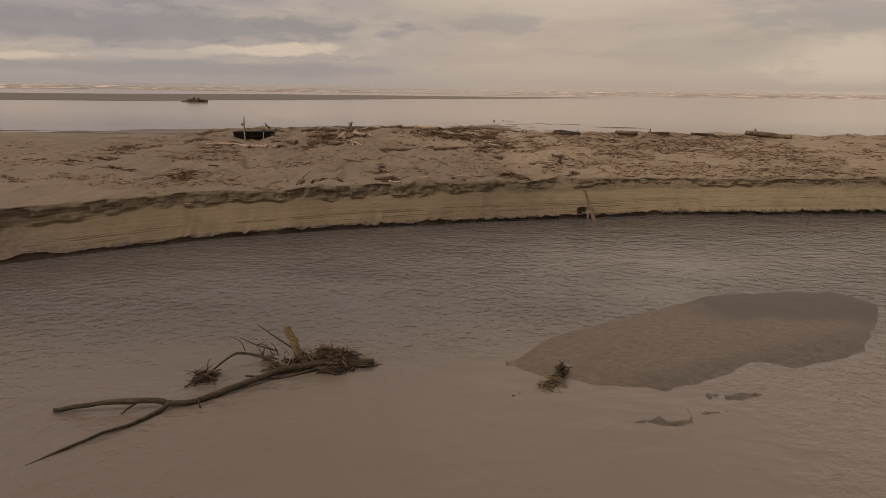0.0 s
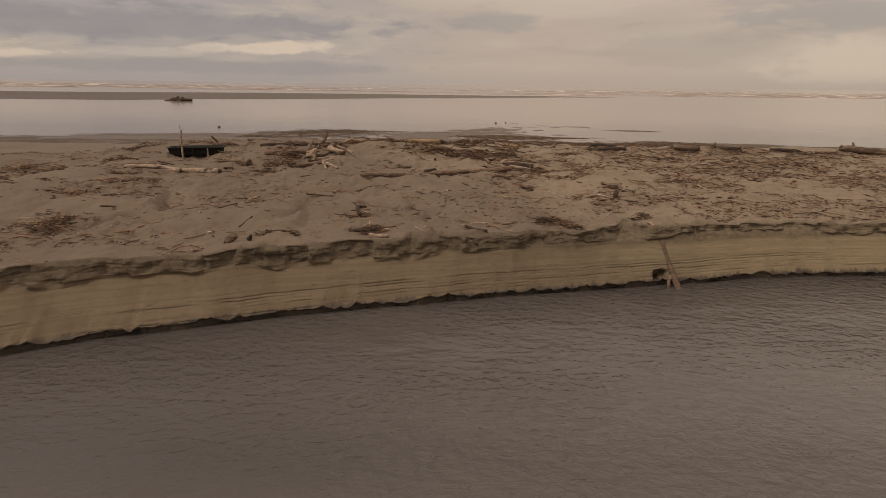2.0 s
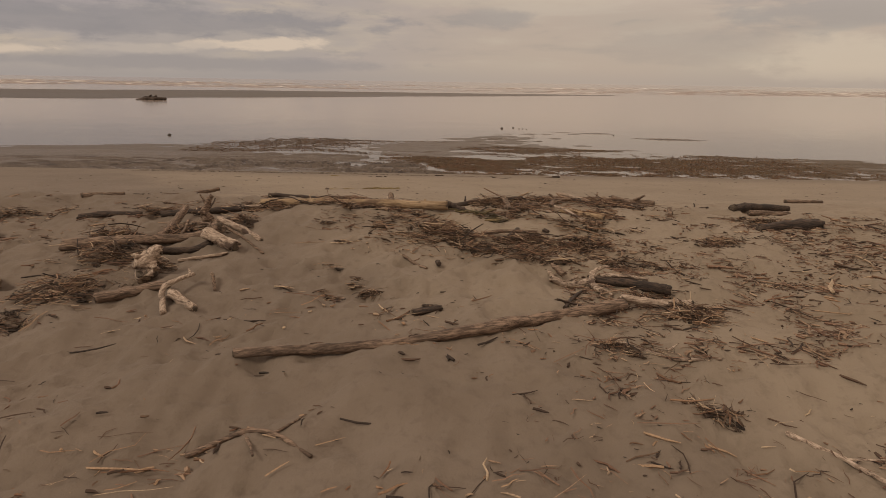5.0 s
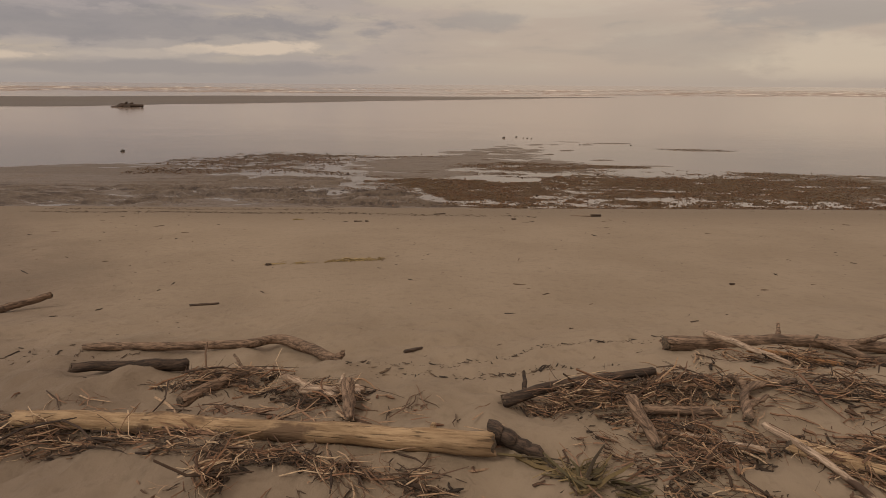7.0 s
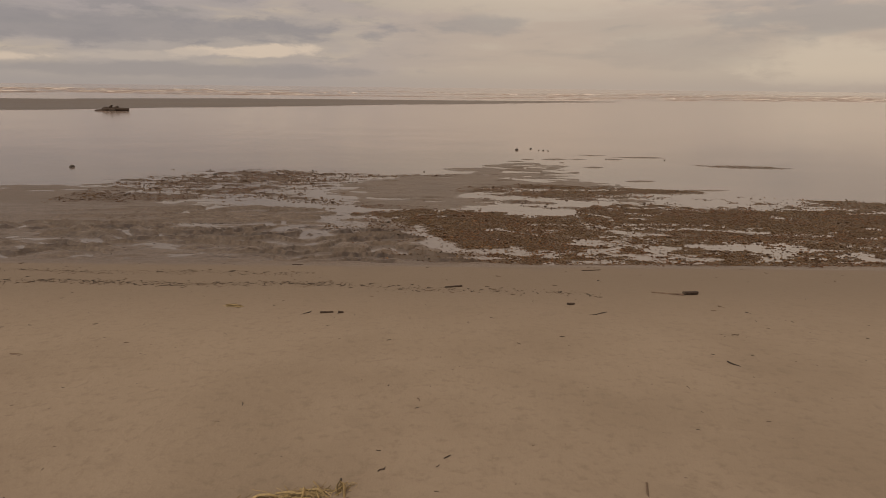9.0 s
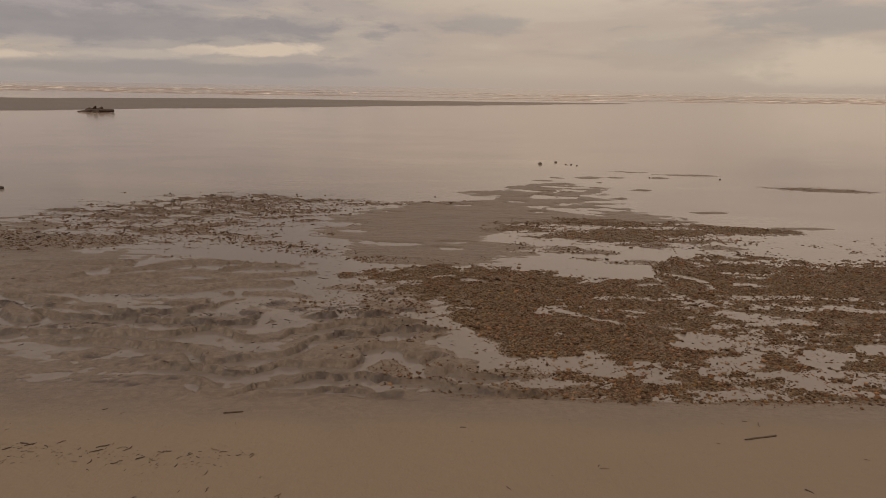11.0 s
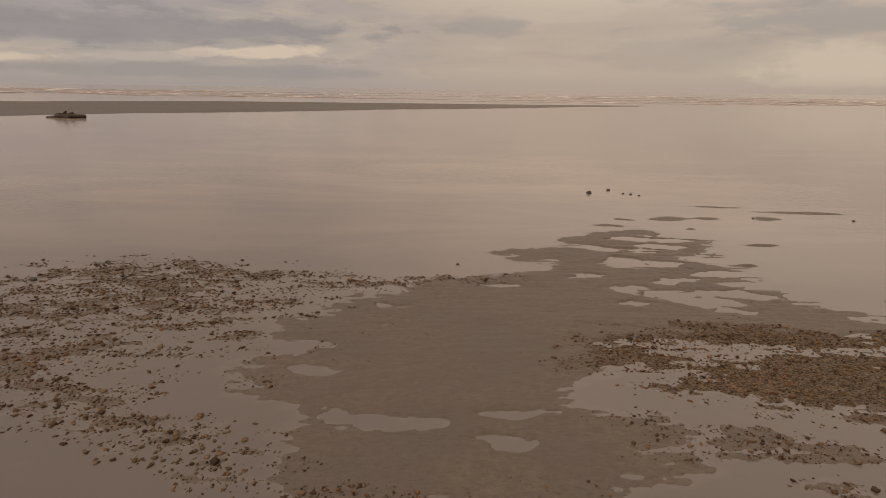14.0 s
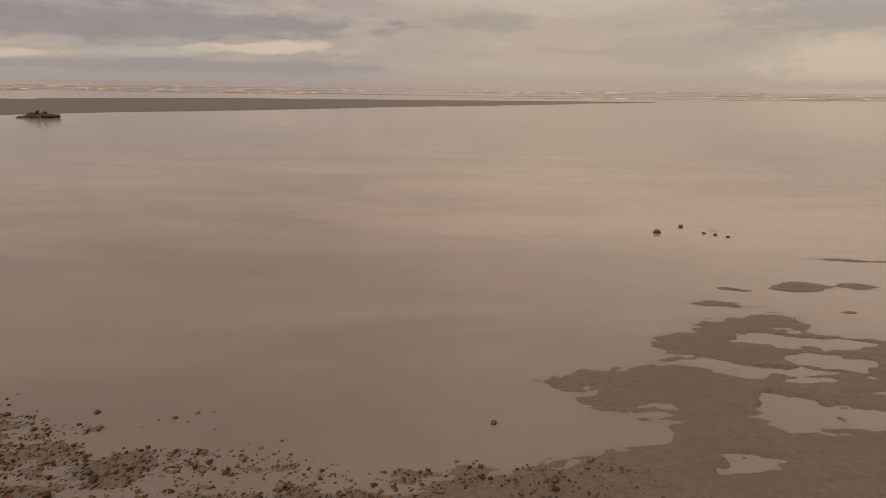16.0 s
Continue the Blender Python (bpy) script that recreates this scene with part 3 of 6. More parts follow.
def grid_mesh(name, co, sharp=()):
    m, n = co.shape[:2]
    idx = np.arange(m * n).reshape(m, n)
    quads = np.stack([idx[:-1, :-1], idx[:-1, 1:], idx[1:, 1:], idx[1:, :-1]], -1).reshape(-1, 4)
    me = bpy.data.meshes.new(name)
    me.vertices.add(m * n)
    me.vertices.foreach_set("co", co.astype(np.float32).ravel())
    me.loops.add(len(quads) * 4)
    me.loops.foreach_set("vertex_index", quads.astype(np.int32).ravel())
    me.polygons.add(len(quads))
    me.polygons.foreach_set("loop_start", np.arange(0, len(quads) * 4, 4, dtype=np.int32))
    me.polygons.foreach_set("use_smooth", ~np.repeat(np.isin(np.arange(m - 1), sharp), n - 1))
    me.update()
    return me


def material(name):
    m = bpy.data.materials.new(name)
    m.use_nodes = True
    return m, Graph(m.node_tree)


def sand_material():
    m, g = material("beach_sand")
    p = g.place()
    x, y, z = g.split(p)
    grain = g.noise(p, 240.0, 2.0, 0.7)
    blot = g.noise(p, 0.55, 5.0, 0.6)
    speck = g.noise(p, 9.0, 6.0, 0.65)
    lumps = g.noise(p, 2.6, 4.0, 0.55)
    beds = g.noise(g.vec(g.math("MULTIPLY", x, 0.30), g.math("MULTIPLY", y, 0.30), g.math("MULTIPLY", z, 24.0)), 1.3, 4.0, 0.55)
    dry = g.mix(g.ramp(blot, 0.3, 0.7), (0.212, 0.156, 0.110), (0.250, 0.187, 0.135))
    dry = g.mix(g.math("MULTIPLY", g.ramp(speck, 0.48, 0.74), 0.55), dry, (0.155, 0.112, 0.077))
    dry = g.mix(g.math("MULTIPLY", g.ramp(lumps, 0.56, 0.72), 0.22), dry, (0.150, 0.110, 0.078))
    # the cut face shows its beds, damp below
    cut = g.node("ShaderNodeAttribute", attribute_name="cut").outputs["Fac"]
    grit = g.node("ShaderNodeAttribute", attribute_name="grit").outputs["Fac"]
    face = g.mix(g.math("MULTIPLY", g.ramp(beds, 0.44, 0.60), 0.45), (0.222, 0.166, 0.104), (0.290, 0.219, 0.138))
    face = g.mix(g.math("MULTIPLY", g.ramp(lumps, 0.50, 0.70), 0.35), face, (0.158, 0.118, 0.074))
    fleck = g.noise(g.vec(g.math("MULTIPLY", x, 1.8), 0.0, g.math("MULTIPLY", z, 13.0)), 1.5, 6.0, 0.68, 0.3)
    face = g.mix(g.math("MULTIPLY", g.ramp(fleck, 0.54, 0.68), 0.55), face, (0.120, 0.088, 0.055))
    top = g.ramp(g.math("ADD", z, g.math("MULTIPLY", g.math("SUBTRACT", blot, 0.5), 0.35)), 1.10, 1.26)
    face = g.mix(g.math("MULTIPLY", top, 0.9), face, g.mix(g.ramp(speck, 0.4, 0.65), (0.190, 0.142, 0.095), (0.120, 0.088, 0.058)))
    dry = g.mix(cut, dry, face)
    # wet where the sea or the stream has been
    wob = g.math("MULTIPLY", g.math("SUBTRACT", g.noise(p, 0.8, 4.0), 0.5), 0.25)
    seaward = g.math("MULTIPLY", g.ramp(g.math("ADD", z, wob), 0.40, 0.14), g.ramp(y, 34.0, 38.0))
    drip = g.noise(g.vec(g.math("MULTIPLY", x, 7.0), g.math("MULTIPLY", y, 0.5), 0.0), 1.0, 4.0, 0.65)
    toe = g.math("MULTIPLY", g.ramp(g.math("ADD", z, g.math("MULTIPLY", g.math("SUBTRACT", drip, 0.5), 0.30)), 0.60, 0.52), g.ramp(y, 20.0, 19.0))
    wet = g.math("MAXIMUM", g.math("MAXIMUM", seaward, toe), g.math("MULTIPLY", g.ramp(y, 12.5, 11.0), g.ramp(speck, 0.62, 0.42, 0.6, 1.0)))
    wetc = g.mix(g.ramp(speck, 0.35, 0.7), (0.128, 0.092, 0.066), (0.180, 0.133, 0.096))
    wetc = g.mix(g.math("MULTIPLY", g.ramp(blot, 0.4, 0.7), g.ramp(y, 11.0, 12.5)), wetc, (0.130, 0.098, 0.075))
    pebbly = g.noise(g.vec(g.math("MULTIPLY", x, 1.0), g.math("MULTIPLY", y, 1.8), 0.0), 9.0, 6.0, 0.7, 0.4)
    rise = g.math("SUBTRACT", y, g.math("ADD", 8.45, g.math("MULTIPLY", g.math("SUBTRACT", blot, 0.5), 1.6)))
    edge = g.math("SUBTRACT", g.math("MULTIPLY", g.math("SUBTRACT", x, 3.0), 0.45), g.math("SUBTRACT", y, 7.25))
    wetc = g.mix(g.math("MULTIPLY", g.math("MULTIPLY", toe, 0.8), g.ramp(y, 11.0, 12.5)), wetc, (0.058, 0.043, 0.030))
    bar = g.math("MULTIPLY", g.ramp(y, 12.5, 11.0), g.math("MAXIMUM", g.math("MULTIPLY", g.ramp(rise, 0.0, 0.4), g.ramp(x, 3.9, 4.9)), g.math("MULTIPLY", g.ramp(edge, 0.1, 0.6), g.ramp(speck, 0.40, 0.60, 0.1, 1.0))))
    wetc = g.mix(g.math("MULTIPLY", g.ramp(y, 12.5, 11.0), g.ramp(pebbly, 0.38, 0.62, 0.22, 0.9)), wetc, (0.076, 0.056, 0.042))
    wetc = g.mix(g.math("MULTIPLY", bar, 0.92), wetc, (0.052, 0.042, 0.036))
    # sand tone goes from darker to paler seaward and eastward, with blotchy edges
    tone_ramp = g.ramp(g.math("ADD", g.math("ADD", y, g.math("MULTIPLY", g.math("ADD", x, 3.0), 1.3)), g.math("MULTIPLY", g.math("SUBTRACT", blot, 0.5), 6.0)), 22.0, 28.0)
    dry = g.mix(tone_ramp, g.mix(1.0, dry, (0.815, 0.825, 0.845), "MULTIPLY"), g.mix(1.0, dry, (1.15, 1.19, 1.18), "MULTIPLY"))
    damp = g.ramp(g.math("ADD", y, g.math("MULTIPLY", g.math("SUBTRACT", blot, 0.5), 3.0)), 34.0, 38.5)
    dry = g.mix(g.math("MULTIPLY", damp, 0.85), dry, (0.180, 0.135, 0.094))
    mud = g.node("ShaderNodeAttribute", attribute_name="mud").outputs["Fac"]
    silty = g.math("MULTIPLY", g.math("MULTIPLY", g.ramp(x, -1.5, -4.0), g.ramp(y, 48.6, 47.2)), g.ramp(y, 40.3, 41.2))
    wetc = g.mix(silty, wetc, g.mix(g.ramp(speck, 0.35, 0.7), (0.108, 0.079, 0.058), (0.172, 0.128, 0.095)))
    # rotten stains, plus the painted shade of step fronts and crevices
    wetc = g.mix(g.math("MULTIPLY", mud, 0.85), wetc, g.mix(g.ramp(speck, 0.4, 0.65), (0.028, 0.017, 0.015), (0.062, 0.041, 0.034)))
    pitch = g.noise(g.vec(g.math("MULTIPLY", x, 5.0), g.math("MULTIPLY", y, 11.0), 0.0), 1.8, 5.0, 0.65, 0.5)
    wetc = g.mix(g.math("MULTIPLY", g.math("MULTIPLY", g.ramp(pitch, 0.50, 0.62), g.ramp(y, 40.0, 41.0)), 0.45), wetc, (0.058, 0.043, 0.033))
    wetc = g.mix(g.math("MULTIPLY", g.ramp(y, 80.0, 110.0), 0.8), wetc, (0.108, 0.086, 0.070))
    wetc = g.mix(g.math("MULTIPLY", g.ramp(y, 46.0, 49.0), 0.35), wetc, (0.085, 0.063, 0.046))
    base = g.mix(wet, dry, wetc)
    cell, cellc = g.voronoi(p, 30.0)
    bits = g.mix(g.ramp(g.split(cellc)[0], 0.1, 0.9), (0.050, 0.033, 0.020), (0.155, 0.106, 0.064))
    base = g.mix(g.ramp(g.math("ADD", grit, g.math("MULTIPLY", g.math("SUBTRACT", speck, 0.5), 0.8)), 0.35, 0.75), base, bits)
    base = g.mix(g.math("MULTIPLY", g.ramp(grain, 0.55, 0.85), 0.3), base, (0.08, 0.062, 0.048))
    crumb = g.math("MULTIPLY", g.noise(p, 5.0, 7.0, 0.7), 3.0)
    marks = g.noise(g.vec(g.math("MULTIPLY", x, 2.2), g.math("MULTIPLY", y, 8.0), 0.0), 1.5, 3.0, 0.5, 0.6)
    pits = g.noise(g.vec(g.math("MULTIPLY", x, 9.0), g.math("MULTIPLY", y, 16.0), 0.0), 1.6, 4.0, 0.6, 0.4)
    marks = g.math("MULTIPLY", g.math("ADD", marks, g.math("MULTIPLY", pits, 0.55)), g.math("MULTIPLY", seaward, 1.1))
    h = g.math("ADD", g.math("ADD", g.math("MULTIPLY", speck, 0.9), g.math("MULTIPLY", grain, 0.14)), g.math("ADD", g.math("MULTIPLY", lumps, 0.8), marks))
    rough = g.math("SUBTRACT", g.math("SUBTRACT", 0.95, g.math("MULTIPLY", wet, 0.40)), g.math("MULTIPLY", silty, 0.10))
    knob = g.math("MULTIPLY", grit, g.math("MULTIPLY", g.math("SUBTRACT", 0.5, cell), 1.0))
    h = g.math("ADD", h, g.math("ADD", knob, g.math("MULTIPLY", cut, g.math("MULTIPLY", top, crumb))))
    sheen = g.math("SUBTRACT", 0.5, g.math("MULTIPLY", grit, 0.42))
    g.shade(Base_Color=base, Roughness=rough, Specular_IOR_Level=sheen, Normal=g.bump(h, 0.6, 0.04))
    return m


def water_material(name, deep, ripple, size, rough=0.10, calm=None, shoal=None):
    m, g = material(name)
    p = g.place()
    x, y, z = g.split(p)
    q = g.vec(g.math("MULTIPLY", x, 0.8), g.math("MULTIPLY", y, 1.15), 0.0)
    gust = g.ramp(g.noise(g.vec(g.math("MULTIPLY", x, 0.5), y, 0.0), 0.32, 4.0, 0.6), 0.32, 0.68, 0.25, 1.0)
    w1 = g.noise(q, size, 3.0, 0.55, 0.3)
    w2 = g.noise(q, size * 0.24, 3.0, 0.5)
    if calm:
        cx, cy, rx, ry = calm
        dx, dy = g.math("DIVIDE", g.math("SUBTRACT", x, cx), rx), g.math("DIVIDE", g.math("SUBTRACT", y, cy), ry)
        r = g.math("ADD", g.math("ADD", g.math("MULTIPLY", dx, dx), g.math("MULTIPLY", dy, dy)), g.math("MULTIPLY", g.math("SUBTRACT", w2, 0.5), 0.9))
        gust = g.math("MULTIPLY", gust, g.ramp(r, 0.7, 1.5, 0.02, 1.0))
    h = g.math("ADD", g.math("MULTIPLY", w1, gust), g.math("MULTIPLY", w2, 0.5))
    silt = g.noise(g.vec(g.math("MULTIPLY", x, 0.35), y, 0.0), 0.22, 5.0, 0.6, 0.6)
    base = g.mix(g.ramp(silt, 0.32, 0.68), deep, [c * 1.25 for c in deep])
    if calm:
        # paler over the shallows round the bar, darker beyond: bank's reflection put into colour
        base = g.mix(g.ramp(g.math("ADD", y, g.math("MULTIPLY", g.math("SUBTRACT", silt, 0.5), 6.0)), 6.0, 9.5), (0.150, 0.120, 0.101), base)
    if shoal:
        base = g.mix(g.ramp(g.math("ADD", y, g.math("MULTIPLY", silt, 12.0)), 53.0, 90.0), shoal, base)
        depth = g.node("ShaderNodeAttribute", attribute_name="depth").outputs["Fac"]
        base = g.mix(g.ramp(depth, 0.0, 0.35), (0.172, 0.144, 0.127), base)
    g.shade(Base_Color=base, Roughness=rough, IOR=1.33, Normal=g.bump(h, ripple, 0.22))
    return m


SAND = sand_material()
STREAM = water_material("silty_stream_water", (0.088, 0.077, 0.072), 0.32, 6.5, 0.04, (1.0, 5.6, 2.7, 1.8))
SEA = water_material("shallow_sea_water", (0.305, 0.236, 0.192), 0.05, 2.0, 0.12, None, (0.150, 0.124, 0.109))

ground = tagged(new("ground", build_ground()), "grey-brown sand beach with a cut stream bank and tidal flat", "beach", kind="structure")
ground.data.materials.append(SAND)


def build_stream():
    xs = np.array(grown(-12, 0.3, -300, 1.2)[::-1] + list(np.arange(-11.6, 14, 0.4)) + grown(14, 0.3, 300, 1.2))
    b = bank_line(xs)
    rows = [(xs, b - d, np.full(len(xs), RIVER)) for d in grown(0.3, 0.3, 58, 1.15)[::-1] + [-0.25]]
    return grid_mesh("stream", np.array([np.stack(r, -1) for r in rows]))


stream = tagged(new("stream", build_stream()), "shallow silty brown stream with wind-ruffled surface", "water", kind="structure")
stream.data.materials.append(STREAM)


def build_sea():
    xs = np.array(grown(-12, 0.5, -4500, 1.12)[::-1] + list(np.arange(-11.5, 14, 0.14)) + grown(14, 0.5, 4500, 1.12))
    rows = [(xs, np.full(len(xs), y), np.full(len(xs), film(y))) for y in list(np.arange(40.2, 64, 0.14)) + grown(64, 0.6, 4600, 1.06)]
    co = np.array([np.stack(r, -1) for r in rows])
    me = grid_mesh("sea", co)
    depth = np.ones(co.shape[:2], np.float32)
    zone = co[:, 0, 1] < 70
    depth[zone] = np.clip((co[zone][..., 2] - land(co[zone][..., 0], co[zone][..., 1])) / 0.036, 0, 1)
    me.attributes.new("depth", "FLOAT", "POINT").data.foreach_set("value", depth.ravel())
    return me


sea = tagged(new("sea", build_sea()), "thin calm sheet of shallow beige sea water over sand", "water", kind="structure")
sea.data.materials.append(SEA)


# ---------------------------------------------------------------- helpers for things


def material_simple(name, dark, light, scale=6.0, rough=0.85, stretch=0.12, bump=0.5, space="Object", spread=0.0, patches=None):
    """Wood, stone or bark: two tones along the grain, with fine relief; spread varies the tone from piece to piece."""
    m, g = material(name)
    if space == "Object":
        v = g.node("ShaderNodeTexCoord").outputs["Object"]
    else:
        v = g.place()
    x, y, z = g.split(v)
    q = g.vec(g.math("MULTIPLY", x, stretch), y, z)
    grain = g.noise(q, scale * 9, 6.0, 0.68, 0.3)
    blot = g.noise(g.vec(g.math("MULTIPLY", x, max(stretch, 0.3)), y, z), scale * 0.9, 5.0, 0.65)
    col = g.mix(g.ramp(grain, 0.36, 0.64), dark, light)
    col = g.mix(g.math("MULTIPLY", g.ramp(blot, 0.45, 0.66), 0.6), col, [c * 0.6 for c in dark])
    crack = g.noise(g.vec(g.math("MULTIPLY", x, stretch * 0.5), y, z), scale * 17, 3.0, 0.5, 0.2)
    col = g.mix(g.math("MULTIPLY", g.ramp(crack, 0.39, 0.33), 0.8), col, [c * 0.30 for c in dark])
    if patches:
        edge = g.noise(g.vec(g.math("MULTIPLY", x, 0.5), y, z), scale * 0.9, 5.0, 0.65)
        col = g.mix(g.ramp(edge, 0.56, 0.64), col, patches)
    if spread:
        rnd = g.node("ShaderNodeNewGeometry").outputs["Random Per Island"] if space != "Object" else g.node("ShaderNodeObjectInfo").outputs["Random"]
        k = g.math("ADD", 1 - spread, g.math("MULTIPLY", rnd, spread * 2))
        col = g.mix(1.0, col, g.vec(k, k, k), "MULTIPLY")
    g.shade(Base_Color=col, Roughness=rough, Normal=g.bump(g.math("ADD", grain, g.ramp(crack, 0.32, 0.46)), bump, 0.006))
    return m


def island_material(name, tones, rough, scale=60.0, bump=0.4, tint=None, gloss=0.5):
    """Loose bits: each piece takes one of the tones."""
    m, g = material(name)
    rnd = g.node("ShaderNodeNewGeometry").outputs["Random Per Island"]
    ramp = g.node("ShaderNodeValToRGB")
    ramp.color_ramp.interpolation = "CONSTANT"
    el = ramp.color_ramp.elements
    while len(el) < len(tones):
        el.new(0.5)
    for i, c in enumerate(tones):
        el[i].position, el[i].color = i / len(tones), (*c, 1)
    g.put(ramp.inputs[0], rnd)
    n = g.noise(g.place(), scale, 4.0, 0.6)
    col = g.mix(g.ramp(n, 0.35, 0.7), ramp.outputs[0], (0.06, 0.045, 0.032), "MIX")
    col = g.mix(0.55, col, ramp.outputs[0])
    if tint:
        col = g.mix(1.0, col, g.mix(g.ramp(g.noise(g.place(), 0.7, 4.0, 0.6), 0.40, 0.60), *tint), "MULTIPLY")
    g.shade(Base_Color=col, Roughness=rough, Specular_IOR_Level=gloss, Normal=g.bump(n, bump, 0.01))
    return m


GREY_WOOD = material_simple("weathered_grey_brown_wood", (0.075, 0.046, 0.030), (0.315, 0.212, 0.145))
DARK_WOOD = material_simple("dark_damp_wood", (0.022, 0.0145, 0.010), (0.105, 0.066, 0.045))
PALE_WOOD = material_simple("bleached_wood", (0.22, 0.148, 0.100), (0.56, 0.43, 0.325), patches=(0.075, 0.045, 0.030))
PEELED_WOOD = material_simple("peeled_yellow_wood", (0.25, 0.158, 0.085), (0.45, 0.315, 0.185), scale=4.0, patches=(0.13, 0.080, 0.046))
ORANGE_WOOD = material_simple("peeled_orange_wood", (0.26, 0.125, 0.052), (0.40, 0.215, 0.10), scale=4.0, patches=(0.11, 0.066, 0.04))
MOSSY_WOOD = material_simple("mossy_branch_bark", (0.018, 0.012, 0.006), (0.078, 0.054, 0.026), patches=(0.020, 0.015, 0.009))
STAKE_WOOD = material_simple("tan_peeled_stake", (0.10, 0.068, 0.034), (0.22, 0.155, 0.080), scale=4.0)
ROOT_WOOD = material_simple("reddish_brown_root", (0.10, 0.062, 0.042), (0.21, 0.135, 0.092))
END_WOOD = material_simple("broken_wood_end", (0.05, 0.036, 0.026), (0.16, 0.115, 0.078), stretch=1.0, scale=9.0)
LITTER = island_material("twigs_and_reed_stalks", ((0.030, 0.016, 0.010), (0.18, 0.095, 0.052), (0.34, 0.20, 0.115), (0.060, 0.032, 0.018), (0.42, 0.27, 0.16), (0.24, 0.125, 0.070), (0.55, 0.40, 0.26), (0.10, 0.052, 0.030), (0.14, 0.080, 0.046), (0.045, 0.024, 0.014)), 0.85)
DARK_SCRAPS = island_material("dark_plant_scraps", ((0.018, 0.010, 0.006), (0.040, 0.023, 0.014), (0.075, 0.043, 0.025), (0.026, 0.015, 0.009), (0.13, 0.076, 0.044)), 0.9)
RED_LITTER = island_material("reddish_reed_fragments", ((0.13, 0.070, 0.044), (0.24, 0.135, 0.085), (0.055, 0.032, 0.021), (0.36, 0.235, 0.15), (0.19, 0.100, 0.062), (0.43, 0.30, 0.195), (0.085, 0.048, 0.030), (0.28, 0.165, 0.105)), 0.9)
GRASS = island_material("straw_and_green_grass", ((0.15, 0.105, 0.042), (0.085, 0.066, 0.026), (0.26, 0.185, 0.085), (0.12, 0.088, 0.036), (0.045, 0.030, 0.015)), 0.8)
REED_PALE = material_simple("pale_dead_reed", (0.15, 0.10, 0.05), (0.30, 0.21, 0.115))
REEDS = island_material("dead_reed_leaves", ((0.20, 0.13, 0.07), (0.14, 0.09, 0.05), (0.27, 0.185, 0.105), (0.09, 0.06, 0.035)), 0.8)
STRAW = island_material("dry_yellow_straw", ((0.36, 0.26, 0.11), (0.26, 0.18, 0.075), (0.17, 0.12, 0.05), (0.42, 0.31, 0.15)), 0.8)
PEBBLES = island_material("wet_pebbles", tint=((1.42, 1.04, 0.88), (1.26, 1.05, 0.86)), rough=0.60, gloss=0.15, tones=((0.075, 0.046, 0.024), (0.110, 0.070, 0.034), (0.040, 0.025, 0.014), (0.145, 0.095, 0.047), (0.090, 0.055, 0.028), (0.086, 0.061, 0.029), (0.150, 0.104, 0.058), (0.096, 0.060, 0.032), (0.050, 0.032, 0.018), (0.185, 0.130, 0.072), (0.130, 0.088, 0.042), (0.075, 0.045, 0.024), (0.175, 0.138, 0.098), (0.115, 0.085, 0.055)))
CLODS = island_material("wet_grit_and_clods", tint=((1.28, 1.02, 0.92), (1.18, 1.03, 0.90)), rough=0.66, gloss=0.15, tones=((0.055, 0.035, 0.020), (0.090, 0.060, 0.034), (0.034, 0.021, 0.012), (0.120, 0.082, 0.047), (0.076, 0.048, 0.027), (0.100, 0.070, 0.040), (0.048, 0.030, 0.017), (0.150, 0.105, 0.062), (0.17, 0.13, 0.09)))
STONE = material_simple("dark_wet_stone", (0.04, 0.032, 0.025), (0.11, 0.088, 0.066), stretch=1.0, scale=5.0, rough=0.55)


def height(x, y):
    return float(land(np.array([float(x)]), np.array([float(y)]))[0])


class Soup:
    """Collects many small pieces into one mesh."""

    def __init__(self):
        self.v, self.f, self.n = [], [], 0

    def add(self, verts, faces):
        self.v.append(np.asarray(verts, float))
        self.f.extend(tuple(i + self.n for i in f) for f in faces)
        self.n += len(verts)

    def stick(self, p, q, r, sides=4, sag=0.0, rng=random):
        """A thin, slightly bent stalk from p to q."""
        p, q = np.array(p, float), np.array(q, float)
        d = q - p
        length = np.linalg.norm(d) + 1e-6
        a = np.cross(d, (0.13, 0.21, 0.97))
        a /= np.linalg.norm(a) + 1e-9
        b = np.cross(d / length, a)
        bow, kink = rng.gauss(0, 0.07) * length, rng.gauss(0, 0.05) * length
        sides = 3 if r < 0.0065 else sides
        ring = [(math.cos(2 * math.pi * i / sides), math.sin(2 * math.pi * i / sides)) for i in range(sides)]
        verts = []
        for c, k in ((p, 0.9), (p + d * 0.34 + a * (bow + kink) + b * sag, 1.0), (p + d * 0.68 + a * (bow - kink) + b * sag * 0.8, 0.85), (q, 0.4)):
            verts += [c + (a * u + b * w) * r * k for u, w in ring]
        faces = [(s * sides + i, s * sides + (i + 1) % sides, (s + 1) * sides + (i + 1) % sides, (s + 1) * sides + i) for s in (0, 1, 2) for i in range(sides)]
        faces += [tuple(range(sides))[::-1], tuple(range(3 * sides, 4 * sides))]
        self.add(verts, faces)

    def mesh(self, name, mat, shaded=False):
        me = bpy.data.meshes.new(name)
        me.from_pydata(np.concatenate(self.v).tolist(), [], self.f)
        me.materials.append(mat)
        if shaded:
            me.shade_smooth()
        return me


